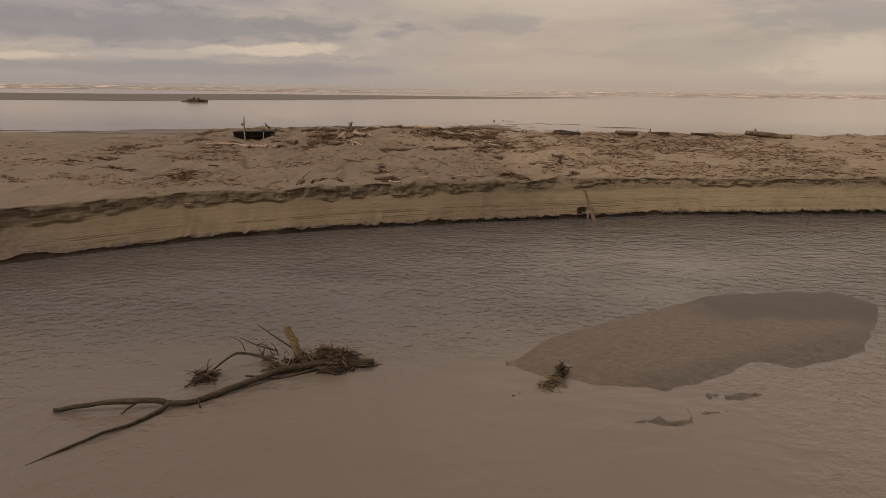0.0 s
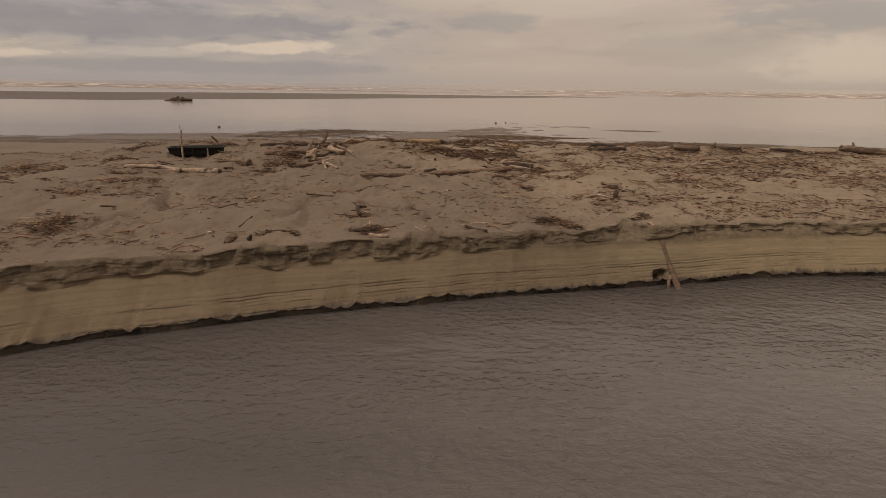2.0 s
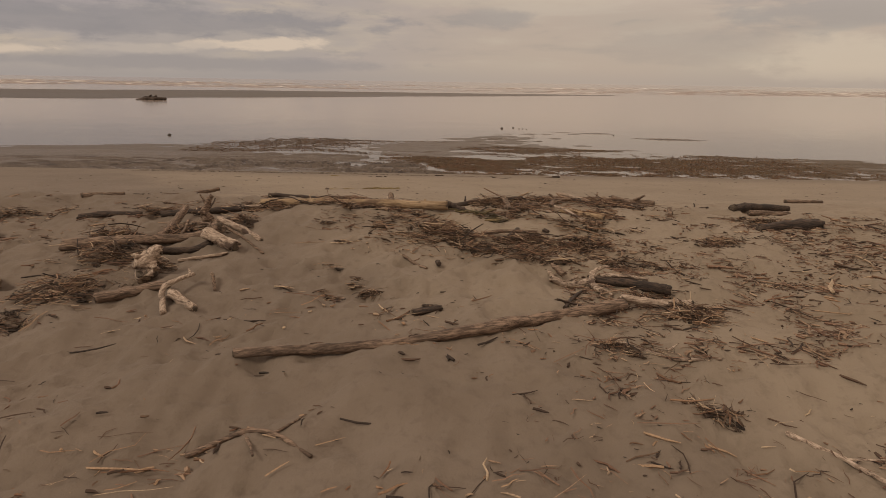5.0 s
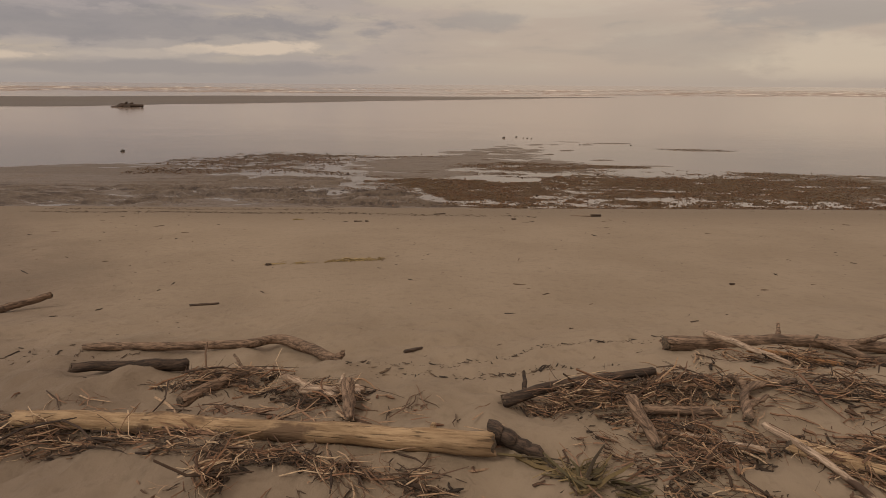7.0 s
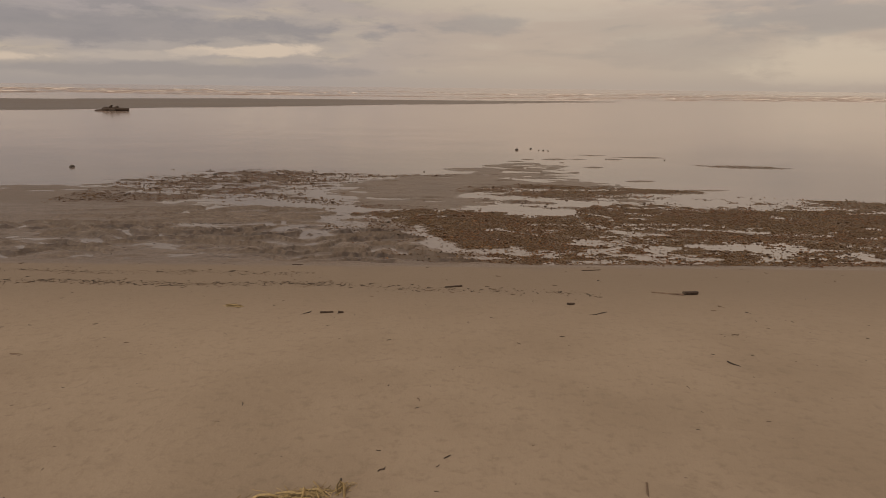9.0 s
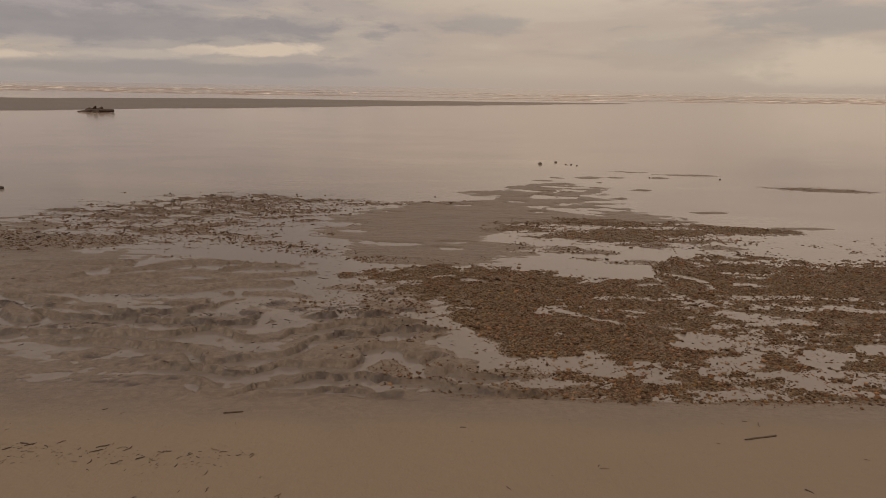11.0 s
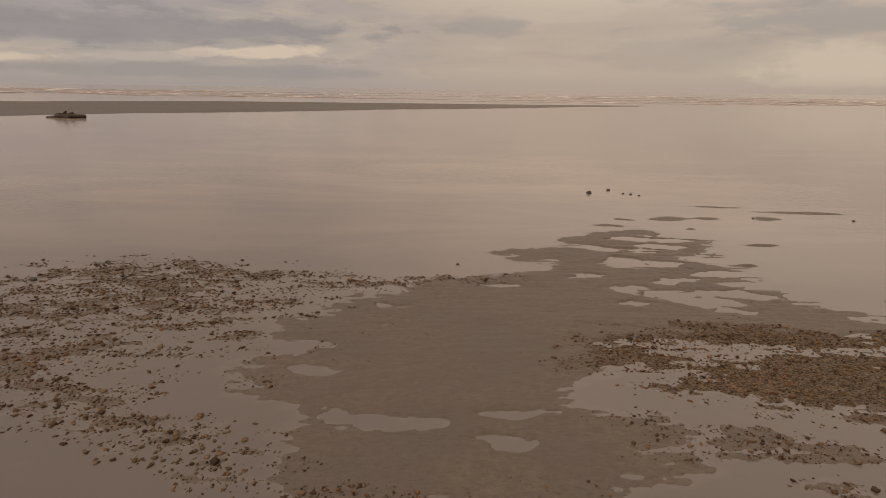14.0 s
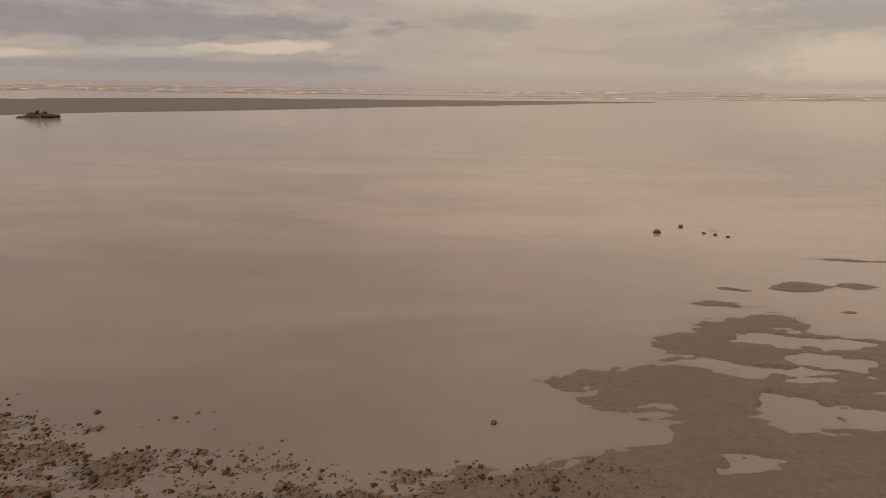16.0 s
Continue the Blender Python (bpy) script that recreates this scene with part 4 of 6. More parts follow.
def tube(path, radii, sides=12, rough=0.13, seed=0, ragged=0.0):
    """Vertices and faces of a knotty limb along a path, closed at both ends."""
    path, n = np.asarray(path, float), len(path)
    tang = np.gradient(path, axis=0)
    tang /= np.linalg.norm(tang, axis=1)[:, None] + 1e-9
    verts, rng = [], np.random.RandomState(seed)
    ridge = rng.uniform(-1, 1, sides)
    run = np.concatenate([[0], np.cumsum(np.linalg.norm(np.diff(path, axis=0), axis=1))])
    u0 = np.array((0.0, 0.0, 1.0))
    for i in range(n):
        t = tang[i]
        a = u0 - t * (u0 @ t)
        if np.linalg.norm(a) < 0.2:
            a = np.array((0.0, 1.0, 0.0)) - t * t[1]
        a /= np.linalg.norm(a)
        b = np.cross(t, a)
        for j in range(sides):
            w = 2 * math.pi * j / sides
            r = radii[i] * (1 + rough * (0.6 * ridge[j] + 1.3 * float(vnoise(np.array(run[i] / max(radii[0], 0.01) * 0.22 + seed), np.array(j * 0.8), seed % 50))))
            push = t * ragged * radii[i] * ridge[(j * 5 + 1) % sides] if i in (0, n - 1) else 0
            verts.append(path[i] + (a * math.cos(w) + b * math.sin(w)) * r + push)
    faces = [(i * sides + j, i * sides + (j + 1) % sides, (i + 1) * sides + (j + 1) % sides, (i + 1) * sides + j) for i in range(n - 1) for j in range(sides)]
    for i, back in ((0, True), (n - 1, False)):
        c = len(verts)
        verts.append(path[i] + tang[i] * radii[i] * (-0.15 if back else 0.15))
        ring = [i * sides + j for j in range(sides)]
        faces += [((ring[(j + 1) % sides], ring[j], c) if back else (ring[j], ring[(j + 1) % sides], c)) for j in range(sides)]
    return verts, faces


def spline(points, steps):
    """A smooth curve through a few points."""
    p = np.asarray(points, float)
    p = np.vstack([2 * p[0] - p[1], p, 2 * p[-1] - p[-2]])
    out = []
    for i in range(1, len(p) - 2):
        for k in range(steps):
            t = k / steps
            out.append(0.5 * (2 * p[i] + (p[i + 1] - p[i - 1]) * t + (2 * p[i - 1] - 5 * p[i] + 4 * p[i + 1] - p[i + 2]) * t**2 + (3 * p[i] - p[i - 1] - 3 * p[i + 1] + p[i + 2]) * t**3))
    return np.array(out + [p[-2]])


def mesh_of(name, verts, faces, mat, shaded=True):
    me = bpy.data.meshes.new(name)
    me.from_pydata([tuple(map(float, v)) for v in verts], [], faces)
    me.materials.append(mat)
    if shaded:
        me.shade_smooth()
        for f in me.polygons:
            if len(f.vertices) == 3:
                f.use_smooth = False
    return me


def part(name, me, parent, label=""):
    ob = new(name, me)
    ob.parent = parent
    return tagged(ob, label)


def limb_mesh(name, points, r0, r1, mat, seed=0, sides=12, rough=0.20, ragged=0.45, swell=0.0):
    """A limb through a few points, in the frame of its thing."""
    path = spline(points, 9 if len(points) > 2 else 18)
    k = np.linspace(0, 1, len(path))
    radii = r0 + (r1 - r0) * k + swell * r0 * np.exp(-((k / 0.12) ** 2))
    rng = np.random.RandomState(seed + 5)
    sway = rng.normal(0, 1, (len(path), 3))
    sway = (np.roll(sway, 1, 0) + sway * 1.5 + np.roll(sway, -1, 0)) / 3.5
    path[1:-1] += sway[1:-1] * 0.14 * r0
    for _ in range(2):
        radii = radii * (1 + rng.uniform(0.05, 0.18) * np.exp(-(((k - rng.uniform(0.05, 0.95)) / rng.uniform(0.02, 0.06)) ** 2)))
    return mesh_of(name, *tube(path, radii, sides, rough, seed, ragged), mat)


def driftwood(points, r0, r1, mat, label, name="driftwood_log", stubs=(), seed=0, sink=0.35, swell=0.0, ends=True, lifts=None, group="driftwood", level=None, straight=False):
    """A log lying on the sand through points (x, y), with stubs (along, turn, rise, length, radius)."""
    z = [(height(x, y) if level is None else level) for x, y in points]
    if straight:
        z = list(np.linspace(z[0], z[-1], len(z)))
    ox, oy, oz = points[0][0], points[0][1], z[0]
    dx, dy = points[-1][0] - ox, points[-1][1] - oy
    turn = math.atan2(dy, dx)
    c, s = math.cos(turn), math.sin(turn)
    local = []
    for i, ((x, y), h) in enumerate(zip(points, z)):
        r = r0 + (r1 - r0) * i / (len(points) - 1)
        up = (lifts[i] if lifts else 0.0)
        local.append(((x - ox) * c + (y - oy) * s, -(x - ox) * s + (y - oy) * c, h - oz + r * (1 - sink) + up))
    root = new(name)
    root.matrix_world = Matrix.Translation((ox, oy, oz)) @ Matrix.Rotation(turn, 4, "Z")
    tagged(root, label, "driftwood", group)
    part("trunk", limb_mesh("trunk", local, r0, r1, mat, seed, 18 if r0 > 0.04 else 9, swell=swell), root)
    a = np.asarray(local)
    for i, (along, way, rise, length, radius) in enumerate(stubs):
        at = along * (len(a) - 1)
        k = min(int(at), len(a) - 2)
        p = a[k] + (a[k + 1] - a[k]) * (at - k)
        d = np.array((math.cos(radians(way)) * math.cos(radians(rise)), math.sin(radians(way)) * math.cos(radians(rise)), math.sin(radians(rise))))
        bow = np.array((0.1, -0.08, 0.06)) * length
        part("branch_stub", limb_mesh("branch_stub", [p, p + d * length * 0.5 + bow * 0.5, p + d * length], radius, radius * 0.5, mat, seed + i + 3, 8), root)
    if ends and r0 > 0.035:
        for k, j, rr in ((0, 1, r0), (-1, -2, r1)):
            d = a[k] - a[j]
            d /= np.linalg.norm(d)
            rim = rr * (1 + (swell if k == 0 else 0)) * 0.86
            part("broken_end", mesh_of("broken_end", *tube([a[k] - d * rr * 0.2, a[k] + d * rr * 0.12, a[k] + d * rr * 0.26], [rim, rim, rim * 0.72], 10, 0.2, seed + 9, 0.3), END_WOOD), root, "splintered broken end")
    return root


# ---------------------------------------------------------------- gravel on the flat


def pebble_shape(rng):
    t = (1 + 5**0.5) / 2
    v = np.array([(-1, t, 0), (1, t, 0), (-1, -t, 0), (1, -t, 0), (0, -1, t), (0, 1, t), (0, -1, -t), (0, 1, -t), (t, 0, -1), (t, 0, 1), (-t, 0, -1), (-t, 0, 1)]) / 1.9
    return v * rng.uniform(0.6, 1.25, (12, 1)) * np.array((1.0, rng.uniform(0.6, 0.95), rng.uniform(0.38, 0.7)))


PEBBLE_FACES = np.array([(0, 11, 5), (0, 5, 1), (0, 1, 7), (0, 7, 10), (0, 10, 11), (1, 5, 9), (5, 11, 4), (11, 10, 2), (10, 7, 6), (7, 1, 8),
                         (3, 9, 4), (3, 4, 2), (3, 2, 6), (3, 6, 8), (3, 8, 9), (4, 9, 5), (2, 4, 11), (6, 2, 10), (8, 6, 7), (9, 8, 1)])


CLOD_FACES = np.array([(0, 2, 3), (0, 3, 1), (4, 5, 7), (4, 7, 6), (0, 1, 5), (0, 5, 4), (2, 6, 7), (2, 7, 3), (0, 4, 6), (0, 6, 2), (1, 3, 7), (1, 7, 5)])


def clod_shape(rng):
    v = np.array([(i, j, k) for i in (-1, 1) for j in (-1, 1) for k in (-1, 1)]) * 0.62
    return v * rng.uniform(0.5, 1.3, (8, 1)) * np.array((1.0, rng.uniform(0.55, 0.95), rng.uniform(0.4, 0.75))) + rng.uniform(-0.15, 0.15, (8, 3))


def strewn(name, x, y, size, shapes, faces, mat, rng):
    """Stones of a few shapes, each turned its own way and bedded in the ground."""
    n, corners = len(x), len(shapes[0])
    z = np.maximum(land(x, y), film(y) - 0.012) + size * 0.10
    turn = rng.uniform(0, 2 * math.pi, n)
    v = np.array(shapes)[np.arange(n) % len(shapes)] * size[:, None, None]
    c, s = np.cos(turn)[:, None], np.sin(turn)[:, None]
    co = np.stack([v[:, :, 0] * c - v[:, :, 1] * s + x[:, None], v[:, :, 0] * s + v[:, :, 1] * c + y[:, None], v[:, :, 2] + z[:, None]], -1).reshape(-1, 3).astype(np.float32)
    tri = (faces[None] + corners * np.arange(n)[:, None, None]).reshape(-1, 3).astype(np.int32)
    me = bpy.data.meshes.new(name)
    me.vertices.add(len(co))
    me.vertices.foreach_set("co", co.ravel())
    me.loops.add(tri.size)
    me.loops.foreach_set("vertex_index", tri.ravel())
    me.polygons.add(len(tri))
    me.polygons.foreach_set("loop_start", np.arange(0, tri.size, 3, dtype=np.int32))
    me.update()
    me.materials.append(mat)
    return me


def build_gravel():
    """Pebbles of the thick banks."""
    rng = np.random.RandomState(8)
    n = 150000
    x, y = rng.uniform(-15, 21, n), 40.2 + (71.5 - 40.2) * rng.uniform(0, 1, n) ** 1.5
    a, b = gravel_parts(x, y)
    keep = rng.uniform(0, 1, n) < np.maximum(a, 0.16 * b) * np.interp(y, (40, 48, 60, 71), (1.0, 0.95, 0.8, 0.5)) * np.interp(np.abs(x), (0, 10, 24), (1, 0.8, 0.25))
    x, y = x[keep], y[keep]
    size = np.clip(rng.lognormal(-4.05, 0.50, len(x)), 0.008, 0.052) * np.interp(y, (40, 50, 70), (1.0, 1.05, 1.2))
    return strewn("gravel", x, y, size, [pebble_shape(rng) for _ in range(16)], PEBBLE_FACES, PEBBLES, rng)


def build_clods():
    """Sharp grit and clods, thickest on the west of the flat."""
    rng = np.random.RandomState(9)
    n = 420000
    x, y = rng.uniform(-16, 19, n), 40.2 + (62.5 - 40.2) * rng.uniform(0, 1, n) ** 1.15
    a, b = gravel_parts(x, y)
    west = smooth(-x, 2.0, 4.5) * smooth(y, 46.5, 48.5)
    keep = rng.uniform(0, 1, n) < np.maximum(0.80 * a, b * (0.48 + 0.34 * west)) * np.interp(np.abs(x), (0, 10, 24), (1, 0.9, 0.3))
    x, y, west = x[keep], y[keep], west[keep]
    size = np.clip(rng.lognormal(-4.3, 0.50, len(x)), 0.007, 0.06) * (1 + 0.12 * west) * np.interp(y, (40, 50, 70), (1.0, 1.05, 1.25))
    return strewn("clods", x, y, size, [clod_shape(rng) for _ in range(16)], CLOD_FACES, CLODS, rng)


tagged(new("gravel", build_gravel()), "patches of wet brown and olive pebbles on the tidal flat", "gravel", kind="stuff")
tagged(new("clods", build_clods()), "dark angular grit and mud clods on the wet flat", "grit", kind="stuff")

# ---------------------------------------------------------------- large driftwood on the ridge
driftwood([(-3.28, 24.12), (-2.2, 24.0), (-1.2, 23.88), (-0.31, 23.77)], 0.052, 0.070, PEELED_WOOD, "long peeled yellow driftwood log half buried in litter", stubs=((0.86, 60, 50, 0.10, 0.03),), seed=1, sink=0.0, straight=True, lifts=(0.04, 0.045, 0.04, 0.02))
driftwood([(-0.30, 23.93), (-0.02, 23.76)], 0.065, 0.025, DARK_WOOD, "dark wedge-shaped chunk of driftwood beside a peeled log", "driftwood_chunk", seed=2, sink=0.3)
driftwood([(-3.77, 25.62), (-3.1, 25.66), (-2.4, 25.73), (-2.05, 25.84), (-1.5, 25.45)], 0.032, 0.050, GREY_WOOD, "long grey driftwood pole with a curved end and knob", "driftwood_pole", stubs=((1.0, 40, 40, 0.09, 0.04), (1.0, -60, 5, 0.07, 0.035)), seed=3, sink=0.1, straight=True)
driftwood([(-3.39, 24.85), (-2.65, 25.14)], 0.036, 0.045, DARK_WOOD, "dark split driftwood pole lying on sand", "driftwood_pole", seed=4, sink=0.1, lifts=(0.04, 0.04))
driftwood([(-2.45, 24.55), (-2.15, 24.95), (-1.95, 25.0)], 0.05, 0.03, GREY_WOOD, "crooked grey branch in a driftwood pile", "driftwood_branch", stubs=((0.5, 80, 20, 0.22, 0.02),), seed=5)
driftwood([(-1.95, 24.98), (-1.6, 24.72), (-1.3, 24.45)], 0.035, 0.03, PALE_WOOD, "pale split branch in a driftwood pile", "driftwood_branch", seed=6)
driftwood([(-1.62, 24.62), (-1.15, 24.58)], 0.035, 0.03, PALE_WOOD, "pale branch piece at the edge of a pile", "driftwood_branch", stubs=((0.9, -80, 10, 0.2, 0.025), (0.6, 70, 50, 0.12, 0.02)), seed=7)
driftwood([(-1.24, 24.42), (-1.18, 24.1)], 0.045, 0.03, GREY_WOOD, "short upright-leaning chunk of driftwood", "driftwood_chunk", seed=8, lifts=(0.10, 0.0))
driftwood([(-6.35, 26.75), (-5.85, 26.85), (-5.55, 27.05)], 0.03, 0.045, GREY_WOOD, "long grey branch on open sand", "driftwood_branch", seed=9, sink=0.25)
driftwood([(-5.62, 27.0), (-5.28, 27.45)], 0.045, 0.04, GREY_WOOD, "raised grey end of a branch on open sand", "driftwood_branch", seed=10, lifts=(0.0, 0.12), sink=0.3)
driftwood([(-3.67, 27.54), (-3.36, 27.66)], 0.017, 0.013, DARK_WOOD, "short dark stick on open sand", "driftwood_stick", seed=11)
driftwood([(-0.93, 25.71), (-0.77, 25.80)], 0.018, 0.014, DARK_WOOD, "stubby dark stick on open sand", "driftwood_stick", seed=12)
driftwood([(1.42, 25.64), (2.1, 25.70), (2.84, 25.76), (3.55, 25.62)], 0.070, 0.050, GREY_WOOD, "heavy brown driftwood log with stripped bark at the ridge", stubs=((0.5, 60, 40, 0.2, 0.025), (0.8, -30, 30, 0.3, 0.03)), seed=13, sink=0.1, straight=True)
driftwood([(2.04, 25.41), (2.75, 25.23)], 0.028, 0.022, ORANGE_WOOD, "thin orange peeled pole beside a heavy log", "driftwood_pole", seed=14, lifts=(0.05, 0.0))
driftwood([(1.75, 25.60), (1.95, 25.35), (2.2, 25.05)], 0.03, 0.02, PALE_WOOD, "pale stick leaning over a log", "driftwood_stick", seed=15, lifts=(0.14, 0.10, 0.02))
driftwood([(2.75, 25.6), (3.15, 25.3), (3.6, 25.2)], 0.04, 0.03, GREY_WOOD, "grey branch lying over a heavy log", "driftwood_branch", seed=16, lifts=(0.12, 0.03, 0.0))
driftwood([(-0.16, 24.50), (0.3, 24.62), (0.98, 24.75)], 0.045, 0.028, DARK_WOOD, "dark branch at the front of a driftwood heap", "driftwood_branch", stubs=((0.15, 70, 30, 0.2, 0.02), (0.5, -60, 20, 0.25, 0.018)), seed=17, lifts=(0.0, 0.05, 0.06))
driftwood([(1.47, 23.86), (1.75, 23.72), (2.05, 23.53)], 0.045, 0.038, PEELED_WOOD, "short peeled yellow log in a driftwood heap", seed=18, lifts=(0.03, 0.02, 0.0))
driftwood([(1.40, 24.03), (1.55, 23.68), (1.71, 23.30)], 0.022, 0.018, PALE_WOOD, "pale bleached pole in a driftwood heap", "driftwood_pole", seed=19, lifts=(0.06, 0.03, 0.0))
driftwood([(0.60, 24.0), (0.95, 23.95), (1.33, 23.84)], 0.022, 0.020, PALE_WOOD, "pale straight stick in a driftwood heap", "driftwood_stick", seed=20, lifts=(0.03, 0.03, 0.02))
driftwood([(1.34, 24.10), (1.50, 24.42), (1.95, 24.62)], 0.036, 0.022, GREY_WOOD, "forked pale root piece in a driftwood heap", "driftwood_root", stubs=((0.45, 110, 35, 0.16, 0.03), (0.2, -20, 15, 0.18, 0.025)), seed=21, lifts=(0.03, 0.05, 0.03))
driftwood([(0.60, 24.15), (0.66, 23.80)], 0.04, 0.03, GREY_WOOD, "crooked upright chunk in a driftwood heap", "driftwood_chunk", seed=22, lifts=(0.16, 0.02))
driftwood([(2.25, 24.75), (2.7, 24.68), (3.0, 24.6)], 0.03, 0.024, DARK_WOOD, "dark branch in a driftwood heap", "driftwood_branch", seed=23)
driftwood([(0.75, 24.28), (1.2, 24.2)], 0.035, 0.03, GREY_WOOD, "grey split branch in a driftwood heap", "driftwood_branch", seed=24, lifts=(0.03, 0.04))
driftwood([(0.17, 22.73), (0.55, 22.78), (0.95, 22.83)], 0.026, 0.022, GREY_WOOD, "grey pole across a litter heap", "driftwood_pole", seed=25, lifts=(0.02, 0.03, 0.03))
driftwood([(1.30, 22.80), (1.55, 22.76), (1.72, 22.70)], 0.030, 0.022, GREY_WOOD, "dark log piece on a litter heap", "driftwood_chunk", seed=26, lifts=(0.04, 0.04, 0.03))
driftwood([(0.54, 22.66), (0.68, 22.86)], 0.036, 0.028, DARK_WOOD, "dark upended chunk on a litter heap", "driftwood_chunk", seed=27, lifts=(0.0, 0.07))
driftwood([(1.65, 22.72), (1.62, 22.45)], 0.024, 0.016, DARK_WOOD, "dark stub standing in a litter heap", "driftwood_chunk", seed=28, lifts=(0.09, 0.0))
driftwood([(1.05, 22.9), (1.1, 22.82)], 0.030, 0.02, DARK_WOOD, "small dark knot of wood on a litter heap", "driftwood_chunk", seed=29, lifts=(0.03, 0.06))
# nearer pieces, landward of the ridge
fork = driftwood([(0.95, 21.62), (1.08, 21.56), (1.24, 21.52), (1.44, 21.43)], 0.040, 0.042, PALE_WOOD, "bleached forked root log with a dark rotten half", "driftwood_root", stubs=((0.05, 140, 40, 0.12, 0.035), (0.55, 60, 35, 0.10, 0.025)), seed=30, sink=0.1)
fz = height(1.5, 21.4)


def fork_limb(name, points, r0, r1, mat, seed, label=""):
    back = fork.matrix_world.inverted()
    return part(name, limb_mesh(name, [tuple(back @ Vector((x, y, fz + z))) for x, y, z in points], r0, r1, mat, seed, 14), fork, label)


fork_limb("rotten_trunk", [(1.36, 21.45, 0.05), (1.62, 21.38, 0.05), (1.86, 21.31, 0.05), (2.06, 21.22, 0.04), (2.20, 21.16, 0.03)], 0.046, 0.058, DARK_WOOD, 401, "dark rotten half of the root")
fork_limb("bark_strip", [(1.50, 21.45, 0.10), (1.75, 21.38, 0.115), (2.0, 21.31, 0.11)], 0.030, 0.016, PALE_WOOD, 402, "pale strip of bare wood")
fork_limb("branch", [(1.40, 21.45, 0.08), (1.36, 21.32, 0.07), (1.37, 21.20, 0.05), (1.42, 21.09, 0.04)], 0.042, 0.030, PALE_WOOD, 403)
fork_limb("branch", [(1.38, 21.46, 0.09), (1.50, 21.56, 0.15), (1.62, 21.60, 0.16)], 0.032, 0.014, PALE_WOOD, 407)
fork_limb("branch", [(1.24, 21.52, 0.06), (1.16, 21.44, 0.05), (1.06, 21.42, 0.03)], 0.020, 0.008, PALE_WOOD, 408)
fork_limb("branch", [(1.40, 21.16, 0.05), (1.48, 21.10, 0.03), (1.52, 21.02, 0.02)], 0.022, 0.010, PALE_WOOD, 409)
fork_limb("twig", [(1.41, 21.10, 0.05), (1.40, 21.03, 0.02), (1.35, 20.97, 0.0)], 0.018, 0.009, GREY_WOOD, 404)
fork_limb("twig", [(1.33, 21.36, 0.03), (1.18, 21.30, 0.03), (1.03, 21.25, 0.02)], 0.008, 0.004, PALE_WOOD, 405)
fork_limb("knob", [(1.10, 21.57, 0.06), (1.02, 21.63, 0.11), (0.96, 21.70, 0.15)], 0.040, 0.020, GREY_WOOD, 406)
driftwood([(1.55, 20.76), (2.02, 20.70)], 0.045, 0.035, PALE_WOOD, "worn pale plank-like piece of wood", "driftwood_chunk", seed=32, lifts=(0.05, 0.03))
driftwood([(2.0, 21.12), (2.36, 20.90)], 0.040, 0.045, PALE_WOOD, "short pale log with a hollow end", "driftwood_chunk", seed=33, lifts=(0.02, 0.02))
driftwood([(2.08, 20.66), (2.30, 20.56)], 0.022, 0.018, DARK_WOOD, "dark stick beside a tangle of wood", "driftwood_stick", seed=34)
driftwood([(0.92, 20.62), (1.05, 20.9), (1.20, 21.12)], 0.022, 0.018, DARK_WOOD, "dark decayed branch on sand", "driftwood_branch", stubs=((0.2, 150, 30, 0.18, 0.015),), seed=35, lifts=(0.0, 0.02, 0.03))
driftwood([(-0.66, 20.58), (-0.36, 20.60)], 0.036, 0.034, DARK_WOOD, "short rotten dark log on bare sand", "driftwood_chunk", seed=36, sink=0.2)
driftwood([(-0.56, 20.72), (-0.40, 20.75)], 0.020, 0.015, DARK_WOOD, "small dark stick behind a rotten log", "driftwood_stick", seed=37)
driftwood([(-0.42, 21.86), (-0.40, 21.70)], 0.030, 0.028, DARK_WOOD, "small dark log end sticking out of sand", "driftwood_chunk", seed=38, lifts=(0.0, 0.03))
driftwood([(-0.86, 21.95), (-0.70, 21.82), (-0.55, 21.68)], 0.020, 0.016, GREY_WOOD, "grey gnarled stick on bare sand", "driftwood_stick", seed=39, stubs=((0.4, 60, 20, 0.1, 0.012),))
driftwood([(-4.21, 22.56), (-4.17, 23.0), (-4.18, 23.40)], 0.060, 0.045, GREY_WOOD, "leaning grey driftwood log on the ridge", seed=40, lifts=(0.0, 0.06, 0.14))
driftwood([(-3.52, 22.92), (-3.15, 22.72), (-2.80, 22.48)], 0.050, 0.034, PALE_WOOD, "pale log with flaking bark on sand", seed=41, lifts=(0.04, 0.02, 0.0), stubs=((0.1, 150, 20, 0.1, 0.03),))
driftwood([(-3.68, 22.98), (-3.74, 23.0), (-3.64, 23.05)], 0.075, 0.03, GREY_WOOD, "upright broken root stump on the ridge", "driftwood_stump", seed=42, lifts=(0.0, 0.18, 0.40), stubs=((0.35, 20, 60, 0.25, 0.035), (0.2, 200, 30, 0.22, 0.03), (0.6, 120, 70, 0.2, 0.02)), sink=0.6)
driftwood([(-5.2, 22.1), (-4.51, 22.18), (-3.9, 22.38), (-3.3, 22.44)], 0.080, 0.050, GREY_WOOD, "thick grey driftwood log in a tangle", seed=43, lifts=(0, 0, 0.03, 0.06), stubs=((0.7, 70, 40, 0.3, 0.03),))
driftwood([(-3.44, 22.28), (-2.98, 22.02)], 0.075, 0.070, PALE_WOOD, "stout pale log end in a tangle of wood", "driftwood_chunk", seed=44, lifts=(0.06, 0.0))
